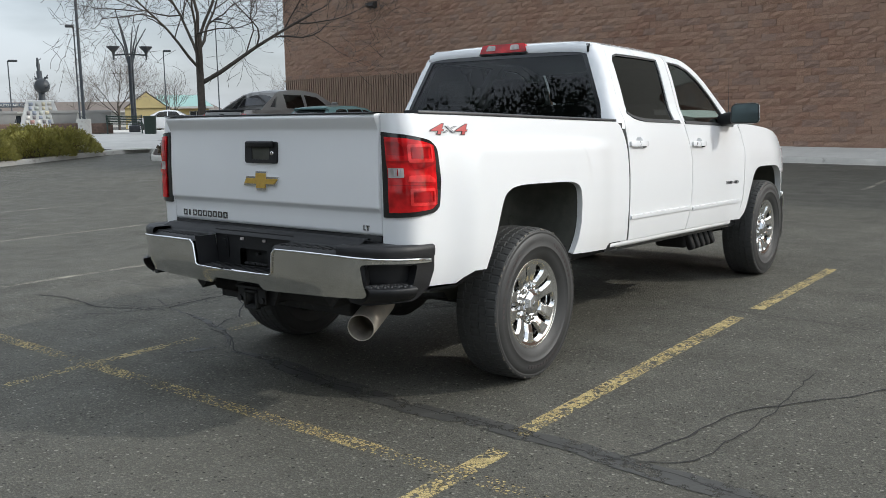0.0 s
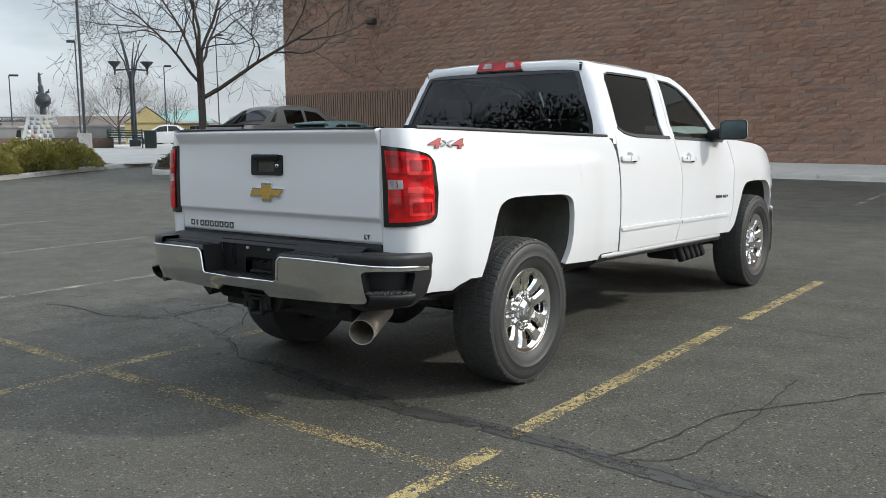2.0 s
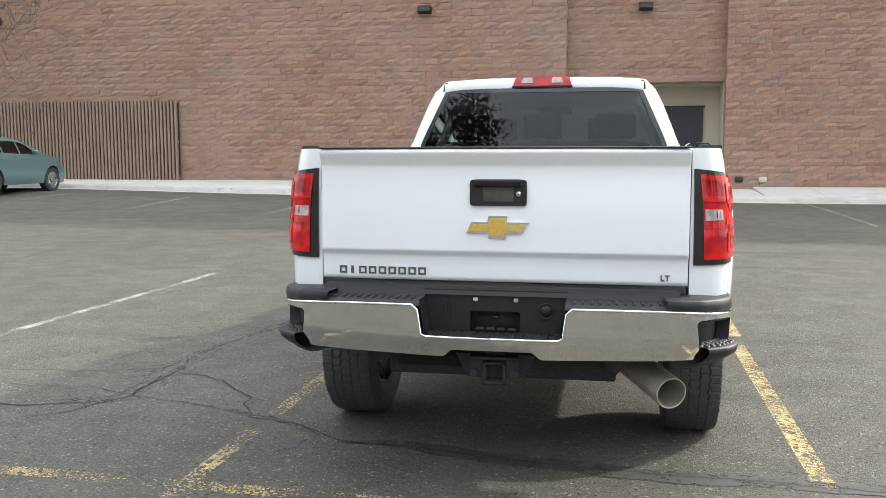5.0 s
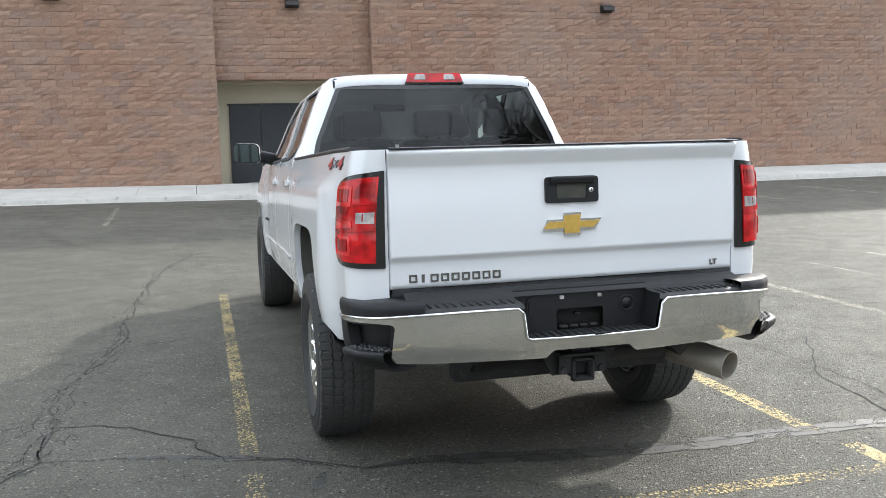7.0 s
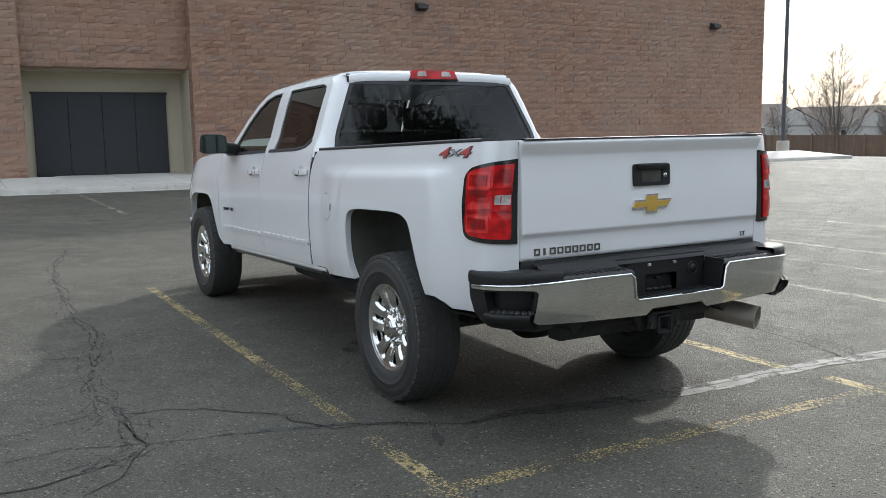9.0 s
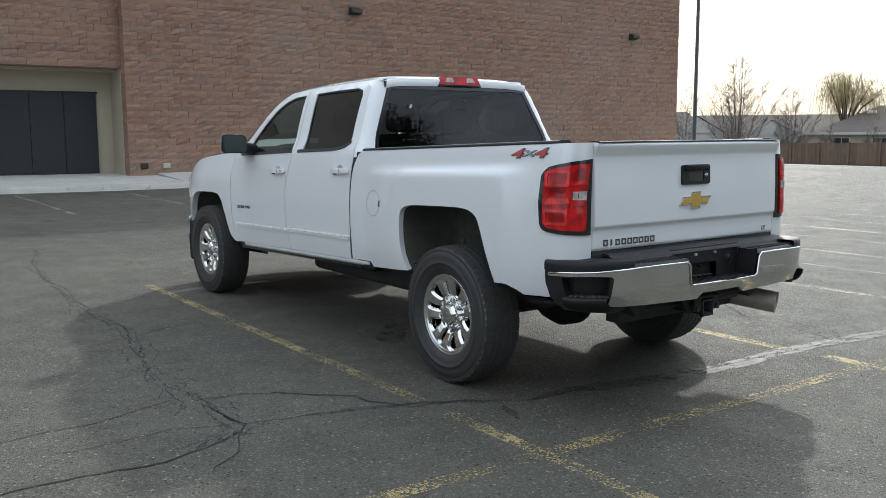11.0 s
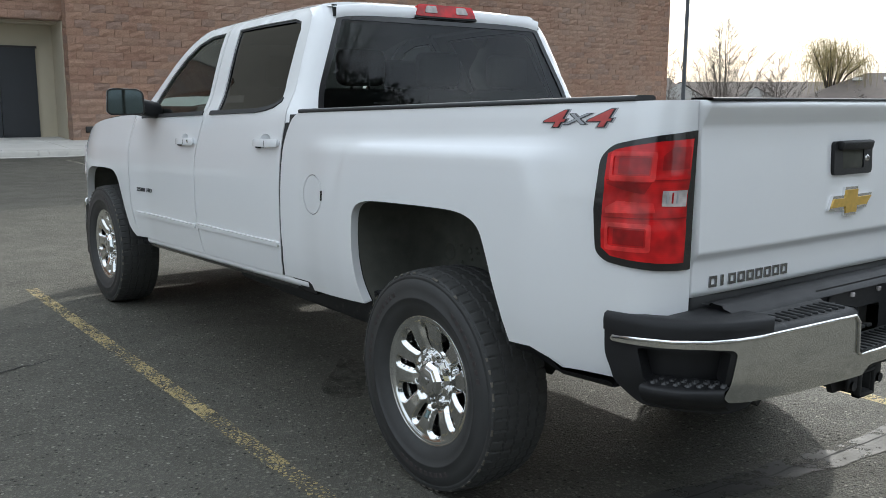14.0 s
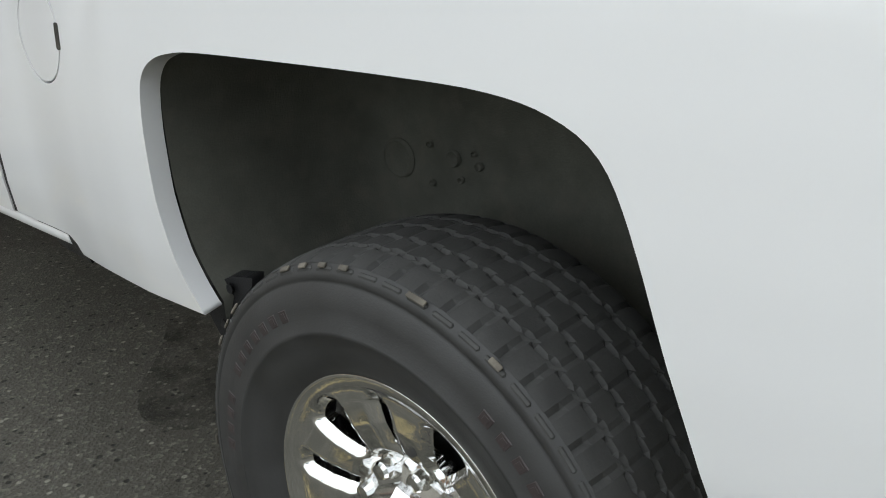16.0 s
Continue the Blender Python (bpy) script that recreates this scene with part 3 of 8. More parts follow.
def smooth_band(bm, pts, width, lift, seed):
    """A poured band whose width swells and narrows slowly."""
    rb = random.Random(seed)
    w, rows = 1.0, []
    for i, p in enumerate(pts):
        d = (Vector(pts[min(i + 1, len(pts) - 1)]) - Vector(pts[max(0, i - 1)])).normalized()
        n = Vector((-d.y, d.x))
        w = w * .85 + .15 * rb.uniform(.5, 1.5)
        e = min(1.0, .15 + i / 8, .15 + (len(pts) - 1 - i) / 8)
        rows.append([(p[0] + n.x * k * w * e * width / 2, p[1] + n.y * k * w * e * width / 2, ground_z(*p) + lift) for k in (-1, -.35, .35, 1)])
    sheet(bm, rows)


SEAM = [(-4.70, 3.94), (-4.42, 3.74), (-4.20, 3.60), (-3.85, 3.62), (-3.50, 3.52), (-2.85, 3.43), (-2.20, 3.42), (-1.45, 3.37), (-.83, 3.30), (.6, 3.22), (2.4, 3.16)]
bm = bmesh.new()
smooth_band(bm, run_along(SEAM[2:], 14, .012), .15, .0030, 1)
smooth_band(bm, run_along([(-4.36, 3.62), (-4.40, 3.50), (-4.45, 3.38)], 30, .01), .09, .0030, 2)
smooth_band(bm, run_along([(-5.66, 4.18), (-5.2, 4.08), (-4.70, 3.94), (-4.35, 3.70)], 14, .015), .05, .0024, 4)
thing("sealed_seam", bm, "sealer", label="dark poured sealer along a seam in the asphalt", category="crack", kind="structure")
BREAK = [(-5.0, 12.5), (-5.35, 10.9), (-5.46, 9.86), (-5.52, 8.8), (-5.56, 7.7), (-5.50, 6.75), (-5.66, 6.0), (-5.76, 5.4), (-5.72, 5.0), (-5.68, 4.7), (-5.65, 4.17), (-5.95, 3.95)]
bm = bmesh.new()
for shift, w in ((0, .020), (.07, .012), (-.08, .012), (.15, .008), (-.02, .012)):
    ribbon(bm, run_along([(x + shift * math.sin(y * 2.1 + shift * 9), y) for x, y in BREAK], 9, .035), w, .0032, rnd)
ra = random.Random(3)
for p in run_along(BREAK, 5, .05):
    for k in range(3):
        a, L = ra.uniform(0, 6.28), ra.uniform(.06, .26)
        q = (p[0] + ra.uniform(-.12, .12), p[1] + ra.uniform(-.1, .1))
        ribbon(bm, wander(q, (q[0] + math.cos(a) * L, q[1] + math.sin(a) * L), 5, .02), ra.uniform(.005, .012), .0034, rnd)
# long dark patch on the ground, mottled and partly see-through
PATCH = bmesh.new()
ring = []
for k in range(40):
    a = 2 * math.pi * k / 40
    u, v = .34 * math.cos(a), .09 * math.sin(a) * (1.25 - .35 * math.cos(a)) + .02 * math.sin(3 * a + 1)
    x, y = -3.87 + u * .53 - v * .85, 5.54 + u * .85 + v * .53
    ring.append(PATCH.verts.new((x, y, ground_z(x, y) + .0022)))
PATCH.faces.new(ring)
thing("oil_stain", PATCH, "oil_stain", label="long dark patch on the asphalt under the truck", category="stain", kind="structure")
thing("broken_crack", bm, "rough_crack", label="band of broken alligator cracks in the asphalt", category="crack", kind="structure")
bm = bmesh.new()
for way, w in (([(-5.69, 4.76), (-5.44, 4.70), (-5.28, 4.61), (-4.90, 4.25)], .014), ([(-4.95, 4.26), (-4.92, 4.12), (-4.80, 3.90), (-4.52, 3.84), (-4.29, 3.65)], .011),
               ([(-5.95, 3.95), (-6.25, 3.88), (-6.54, 3.93), (-7.1, 3.86)], .016), ([(-5.65, 4.17), (-5.85, 3.80), (-6.05, 3.62)], .010),
               ([(-1.42, 3.40), (-1.29, 3.80), (-1.20, 4.30), (-1.05, 4.53), (-.6, 5.2)], .013), ([(-1.10, 5.15), (-1.09, 4.60), (-1.09, 4.10), (-1.16, 3.55), (-1.35, 3.40)], .009),
               ([(-4.70, 3.94), (-4.20, 3.62), (-3.50, 3.53), (-2.85, 3.44), (-2.20, 3.43), (-1.45, 3.38), (-.83, 3.31), (1.6, 3.2)], .010),
               ([(2.5, 5.6), (.4, 6.2), (-1.6, 6.42), (-2.6, 6.5)], .008), ([(-5.8, 4.84), (-6.3, 4.65), (-6.9, 4.62)], .008), ([(-5.65, 4.20), (-6.0, 4.32), (-6.6, 4.30)], .007),
               ([(-12, 5), (-9.9, 6.9), (-10.6, 9.5), (-11, 12)], .014), ([(-5.5, 6.6), (-5.2, 6.75), (-5.0, 6.8)], .012), ([(-5.6, 6.2), (-5.95, 6.3)], .012)):
    ribbon(bm, run_along(way, 16, .014), w, .0038, rnd)
thing("crack", bm, "crack", label="thin dirty crack in the asphalt", category="crack", kind="structure")

# kerb and pavement along the wall
def kerb_y(x):
    return 23.3 - 1.4 * ease_g((-x - 5) / 9)


bm = bmesh.new()
rows = []
for x in np.arange(-30.5, 26.1, 1.5):
    k = kerb_y(x)
    z = ground_z(x, k)
    rows.append([(x, k - .05, z - .05), (x, k - .04, z + .10), (x, k - .01, z + .135), (x, k + .15, z + .142), (x, k + .16, z + .13)])
sheet(bm, rows)
thing("kerb", bm, "kerb", label="pale concrete kerb before the building", category="kerb", kind="structure")
pavement = empty("pavement", label="pale concrete pavement slabs along the building", category="pavement", kind="structure")
for x in np.arange(-30.5, 26, 1.5):
    bm = bmesh.new()
    box(bm, (x + .004, 23.464, -.3), (x + 1.496, 28.2 if -4.6 < x < .4 else 26.1, 0), .008, 1)
    for v in bm.verts:
        k = kerb_y(v.co.x)
        if v.co.y < 24:
            v.co.y += k - 23.3
        z0, z1 = ground_z(v.co.x, k) + .135, .40 + .11 * ease_g(-v.co.x / 14)
        v.co.z += z0 if v.co.y < 24 else z1
    part("slab", bm, "concrete", pavement, smooth=False)
# gutter strip
bm = bmesh.new()
sheet(bm, [[(x, y, ground_z(x, y) + .004) for y in (kerb_y(x) - .42, kerb_y(x) - .04)] for x in np.arange(-30.5, 26.1, 1.5)])
thing("gutter", bm, "kerb", label="pale concrete gutter along the kerb", category="gutter", kind="structure")

# the building
WY, WTOP, WL, WR = 26.0, 12.3, -27.9, 23.95
RX0, RX1, RTOP, RY = -4.30, .20, 3.38, 27.4
bm = bmesh.new()
box(bm, (WL + .03, WY + .03, -.2), (RX0, WY + .4, WTOP))
box(bm, (RX1, WY + .03, -.2), (WR - .03, WY + .4, WTOP))
box(bm, (RX0, WY + .35 + .03, RTOP), (RX1, WY + .8, WTOP))
box(bm, (WL + .03, WY + .4, -.2), (WL + .4, 60, WTOP))
box(bm, (WR - .4, WY + .4, -.2), (WR - .03, 60, WTOP))
box(bm, (WL, 60, -.2), (WR, 60.4, WTOP))
thing("wall_south", bm, "mortar", label="brown split-face block wall of a large store", category="wall", kind="structure", smooth=False)
bm = bmesh.new()
box(bm, (WL, WY + .1, WTOP - .3), (WR, 60.3, WTOP - .1))
thing("roof_deck", bm, "concrete", label="flat grey roof of the store", category="roof", kind="structure", smooth=False)
bm = bmesh.new()
box(bm, (WL - .12, WY - .10, 7.55), (WR + .12, WY + .12, WTOP + .1), .02)
box(bm, (WL - .12, WY + .12, 7.55), (WL + .12, 60, WTOP + .1), .02)
box(bm, (WR - .12, WY + .12, 7.55), (WR + .12, 60, WTOP + .1), .02)
thing("fascia", bm, "fascia", label="cream fascia band along the roofline", category="fascia", kind="structure", smooth=False)
# recess with its cream surround and dark gate
bm = bmesh.new()
box(bm, (RX0, RY, 0), (RX1, RY + .25, RTOP + .1))
box(bm, (RX0, WY + .75, RTOP - .06), (RX1, RY + .02, RTOP + .05))
thing("recess_wall", bm, "stucco", label="cream stucco wall in a recess", category="wall", kind="structure", smooth=False)
bm = bmesh.new()
box(bm, (RX0 - .02, WY + .4, 0), (RX0 + .03, RY, RTOP))
box(bm, (RX1 - .03, WY + .4, 0), (RX1 + .02, RY, RTOP))
thing("recess_side", bm, "stucco", label="cream stucco sides of the recess", category="wall", kind="structure", smooth=False)
gate = empty("metal_gate", label="dark metal double gate in the recess", category="gate")
for k in range(4):
    x0 = -3.96 + k * .92
    bm = bmesh.new()
    box(bm, (x0 + .006, RY - .07, .36), (x0 + .914, RY - .02, 2.70), .006)
    leaf = part("gate_panel", bm, "gate_metal", gate, smooth=False)
    bm = bmesh.new()
    box(bm, (x0 + .03, RY - .076, .40), (x0 + .07, RY - .068, 2.66), .002)
    box(bm, (x0 + .03, RY - .076, .40), (x0 + .89, RY - .068, .46), .002)
    part("gate_rib", bm, "gate_metal", leaf, smooth=False)
bm = bmesh.new()
box(bm, (-4.0, RY - .06, 2.70), (-.24, RY - .01, 2.76))
part("gate_track", bm, "fixture", gate, smooth=False)

# split-face blocks
BW, BH = .4, .2


def block_verts(x0, x1, y, z0, z1, axis, rr):
    """Twelve corners of a rough-faced block: front grid pushed in and out."""
    g = .0018
    pts = []
    us = [x0 + g, x0 + g + (x1 - x0 - 2 * g) * rr.uniform(.3, .7), x1 - g]
    vs = [z0 + g, (z0 + z1) / 2, z1 - g]
    for i, v in enumerate(vs):
        for j, u in enumerate(us):
            edge = i != 1 or j != 1
            d = rr.uniform(-.012, .010) if edge else rr.uniform(-.030, -.004)
            pts.append((u, y + d, v) if axis == "y" else (y + d, u, v))
    for v in (vs[0], vs[2]):
        for u in (us[0], us[2]):
            pts.append((u, y + .05, v) if axis == "y" else (y + .05, u, v))
    return pts


BLOCK_FACES = [(0, 1, 4, 3), (1, 2, 5, 4), (3, 4, 7, 6), (4, 5, 8, 7), (9, 10, 2, 0), (11, 12, 8, 6), (9, 0, 6, 11), (10, 2, 8, 12)]
rr = random.Random(5)
runs = [(WL, RX0, WY), (RX1, WR, WY), (RX0, RX1, WY + .35)]
vs, fs, singles = [], [], []
for x0, x1, y in runs:
    for row in range(-1, 40):
        z0 = row * BH
        if z0 > 7.6 or (y > WY and z0 < RTOP - .01):
            continue
        x = x0 + (0 if row % 2 else -BW / 2)
        while x < x1:
            a, b = max(x0, x), min(x1, x + BW)
            if b - a > .05:
                p = block_verts(a, b, y, z0, z0 + BH, "y", rr)
                if -8.0 < a < -4.5 and 1.9 < z0 < 5.2:
                    singles.append(p)
                else:
                    k = len(vs)
                    vs += p
                    fs += [tuple(k + i for i in f) for f in BLOCK_FACES]
            x += BW
# returns at the corners of the recess and of the building
for x, sgn, ya, yb in ((RX0, 1, WY, WY + 1.4), (RX1, -1, WY, WY + 1.4), (WL, -1, WY, WY + 10), (WR, 1, WY, WY + 8)):
    for row in range(-1, 39):
        z0 = row * BH
        y = ya
        while y < yb - .05:
            if abs(x - RX0) < .1 or abs(x - RX1) < .1:
                if y > WY + .36 and z0 + BH > RTOP:
                    y += BW
                    continue
            p = block_verts(y, min(yb, y + BW), 0, z0, z0 + BH, "x", rr)
            p = [(x - sgn * q[0] * 1.0, q[1], q[2]) for q in p]
            k = len(vs)
            vs += p
            fs += [tuple(k + i for i in f) for f in BLOCK_FACES]
            y += BW
me = bpy.data.meshes.new("block_courses")
me.from_pydata(vs, [], fs)
me.materials.append(M["block"])
wall_ob = bpy.data.objects["wall_south"]
part("block_courses", me, None, wall_ob)
tagged(bpy.data.objects["block_courses"], "rough brown split-face blocks", kind="stuff")
for p in singles[:300]:
    me = bpy.data.meshes.new("block")
    o = Vector(p[4])
    me.from_pydata([tuple(Vector(q) - o) for q in p], [], BLOCK_FACES)
    me.materials.append(M["block"])
    part("block", me, None, wall_ob, at=Matrix.Translation(o))
if len(singles) > 300:
    vs, fs = [], []
    for p in singles[300:]:
        k = len(vs)
        vs += p
        fs += [tuple(k + i for i in f) for f in BLOCK_FACES]
    me = bpy.data.meshes.new("block_patch")
    me.from_pydata(vs, [], fs)
    me.materials.append(M["block"])
    tagged(part("block_patch", me, None, wall_ob), "rough brown split-face blocks", kind="stuff")

# slatted screen along the wall
screen = empty("slat_screen", label="brown metal slat screen along the block wall", category="screen")
bm = bmesh.new()
box(bm, (-.036, -.09, 0), (.036, 0, 2.58), .006, 1)
slat = finish("slat", bm, "screen", False)
n = int((27.8 - 16.52) / .124)
for k in range(n):
    x = -16.57 - k * .124
    part("slat", slat, None, screen, at=Matrix.Translation((x, WY - .12, .45)))
bm = bmesh.new()
for z in (.55, 1.7, 2.95):
    box(bm, (-27.85, WY - .12, z), (-16.52, WY - .06, z + .06))
part("screen_rail", bm, "screen", screen, smooth=False)
# dark sheet added behind the slats; the shade in their gaps is its colour
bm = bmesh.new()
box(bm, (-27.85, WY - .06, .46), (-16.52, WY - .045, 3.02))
part("screen_backing", bm, "screen_gap_shade", screen, smooth=False)

# wall lamps
for x, y, z in ((-22.9, WY, 5.65), (-8.5, WY, 5.6), (-2.06, WY + .35, 5.55), (7.7, WY, 5.5), (21.0, WY, 5.45)):
    bm = bmesh.new()
    box(bm, (-.20, -.07, -.12), (.20, 0, .13), .02, 2)
    body = thing("wall_lamp", bm, "fixture", Matrix.Translation((x, y - .01, z)), "dark bronze wall lamp on the block wall", "wall lamp", "wall lamps")
    bm = bmesh.new()
    sheet(bm, [[(k * .19, -.06, .11), (k * .19, -.24, .05), (k * .19, -.27, -.06), (k * .19, -.06, -.10)] for k in (-1, -.5, .5, 1)])
    for k in (-1, 1):
        bm.faces.new([bm.verts.new(p) for p in ((k * .19, -.06, .11), (k * .19, -.24, .05), (k * .19, -.27, -.06), (k * .19, -.06, -.10))])
    part("lamp_hood", bm, "fixture", body, smooth=False)
# vents low on the wall and a downpipe joint
for x, m_name, label in ((1.27, "fascia", "small pale hydrant box on the block wall"), (.62, "fixture", "small dark pipe cap on the block wall")):
    bm = bmesh.new()
    box(bm, (-.11, -.06, -.08), (.11, 0, .08), .02)
    b = thing("wall_box", bm, m_name, Matrix.Translation((x, WY - .01, .60)), label, "wall box")

# ---------------------------------------------------------------- the pickup truck
RAKE = 0.033
TRUCK = Matrix.Translation((-3.335, 4.21, 0.0))
ZW = [.50, .58, .66, .74, .84, .95, 1.06, 1.16, 1.26, 1.34, 1.40, 1.44, 1.47, 1.54, 1.66, 1.79, 1.88, 1.92, 1.95, 1.98]
XW = [.925, .945, .962, .974, .981, .983, .981, .976, .967, .956, .946, .935, .915, .875, .830, .778, .735, .710, .670, .60]


def ease(a, b, v):
    u = min(1.0, max(0.0, (v - a) / (b - a)))
    return u * u * (3 - 2 * u)


def half_width(y, z):
    """Half the body's width; z is taken square to the raked body."""
    w = float(np.interp(z, ZW, XW))
    if z < 1.5:
        w += .026 * ease(1.330, 1.262, z) * ease(1.0, .66, y) * ease(-.78, -.52, y)
        # a tighter shoulder over the arch
        reach = math.hypot(max(y - .46, -.46 - y, 0.0), max(z - 1.175, 0.0))
        w += .009 * ease(.150 + .12 * ease(1.24, .95, z), .085, reach)
        w += .024 * ease(1.38, 1.20, z) * ease(2.95, 3.4, y)
        w -= .03 * ease(-.55, -.95, y)
    if y > 4.0:
        w -= .16 * ((y - 4.0) / .75) ** 2
    return w


def rk(x, y, z):
    return Vector((x, y, z - RAKE * y))


YC, RC = -.905, .11


def side_shape(s):
    """The body's side (s = 1 or -1), turned round the rear corner."""
    def shape(u, z):
        if u >= YC:
            return rk(s * half_width(u, z), u, z)
        w, a = half_width(YC, z), (YC - u) / RC
        if a < math.pi / 2:
            return rk(s * (w - RC * (1 - math.cos(a))), YC - RC * math.sin(a), z)
        t = min(1.0, (YC - u - RC * math.pi / 2) / .025)
        return rk(s * ((w - RC) * (1 - t) + .787 * t), YC - RC, z)
    return shape


U_END = YC - RC * math.pi / 2 - .025
GATE_Z = [.84, .86, .950, .968, .992, 1.15, 1.325, 1.355, 1.408, 1.422, 1.432]
GATE_Y = [-1.024, -1.028, -1.028, -1.031, -1.047, -1.045, -1.036, -1.037, -1.064, -1.062, -1.03]


def gate_shape(x, z):
    return rk(x, float(np.interp(z, GATE_Z, GATE_Y)) + .012 * (x / .78) ** 4, z)


truck = empty("pickup_truck", TRUCK, label="white crew cab pickup truck with chrome bumper parked between yellow lines", category="truck")

BED_FRONT = [(1.05, 1.428), (1.10, 1.40), (1.15, 1.30), (1.165, 1.15), (1.165, .90), (1.16, .80), (1.172, .668)]
ARCH = [(.408, .652), (.436, .70), (.460, .765), (.474, .84), (.478, .93), (.473, 1.005), (.457, 1.040), (.427, 1.060), (.385, 1.071), (.32, 1.077), (.15, 1.079), (-.06, 1.079),
        (-.19, 1.075), (-.27, 1.060), (-.325, 1.028), (-.362, .965), (-.40, .865), (-.44, .76), (-.475, .665)]
ARCH = flowing(ARCH, 4)
BED_FRONT = flowing(BED_FRONT, 3)
BED_SIDE = ([(U_END, 1.428)] + BED_FRONT + [(.925, .668), (.898, .655), (.886, .634)] + ARCH +
            [(-.57, .667), (-.635, .640), (-.68, .613), (-.88, .618), (-.93, .70), (-.95, .80), (U_END, .812)])
REAR_DOOR = [(1.40, 1.940), (1.31, 1.912), (1.262, 1.85), (1.240, 1.78), (1.222, 1.70), (1.20, 1.59), (1.186, 1.49), (1.168, 1.39), (1.178, 1.30), (1.183, 1.12),
             (1.18, .95), (1.18, .82), (1.195, .664)]
REAR_DOOR = flowing(REAR_DOOR, 3)
MID = [(2.145, .666), (2.168, .75), (2.196, .85), (2.215, 1.10), (2.210, 1.21), (2.170, 1.33), (2.130, 1.44), (2.150, 1.53), (2.172, 1.64), (2.215, 1.83), (2.245, 1.944)]
MID = flowing(MID, 3)
FRONT_DOOR = [(2.50, 1.938), (2.64, 1.905), (2.77, 1.845), (2.91, 1.745), (3.04, 1.625), (3.17, 1.515), (3.25, 1.445), (3.30, 1.36), (3.30, 1.25), (3.275, 1.06), (3.262, .87),
              (3.22, .745), (3.15, .690), (3.06, .664)]
REAR_PANE = [(1.995, 1.447), (2.042, 1.67), (2.100, 1.897), (1.80, 1.899), (1.45, 1.892), (1.372, 1.872), (1.342, 1.83), (1.305, 1.58), (1.282, 1.495), (1.32, 1.470), (1.40, 1.456), (1.50, 1.448)]
FRONT_PANE = [(3.10, 1.440), (2.180, 1.447), (2.285, 1.895), (2.48, 1.890), (2.63, 1.855), (2.76, 1.785), (2.89, 1.685), (3.01, 1.565)]


def shifted(poly, dy, dz=0.0):
    return [(y + dy, z + dz) for y, z in poly]


def shrink(poly, d):
    """Moves a closed outline inwards by d."""
    c = []
    area = sum(p[0] * q[1] - q[0] * p[1] for p, q in zip(poly, poly[1:] + poly[:1]))
    k = 1 if area > 0 else -1
    for i, p in enumerate(poly):
        a, b = Vector(poly[i - 1]), Vector(poly[(i + 1) % len(poly)])
        t = (b - a).normalized()
        c.append((p[0] - k * t.y * d, p[1] + k * t.x * d))
    return c


def slab(bm, y0, y1, z0, z1, shape, inward, off=.01, r=.01, flange=.014, step=.03):
    """A rounded strip standing off a bent panel."""
    return panel(rounded([(y0, z0), (y1, z0), (y1, z1), (y0, z1)], r, 3), shape, inward, step, (), flange, off, bm)


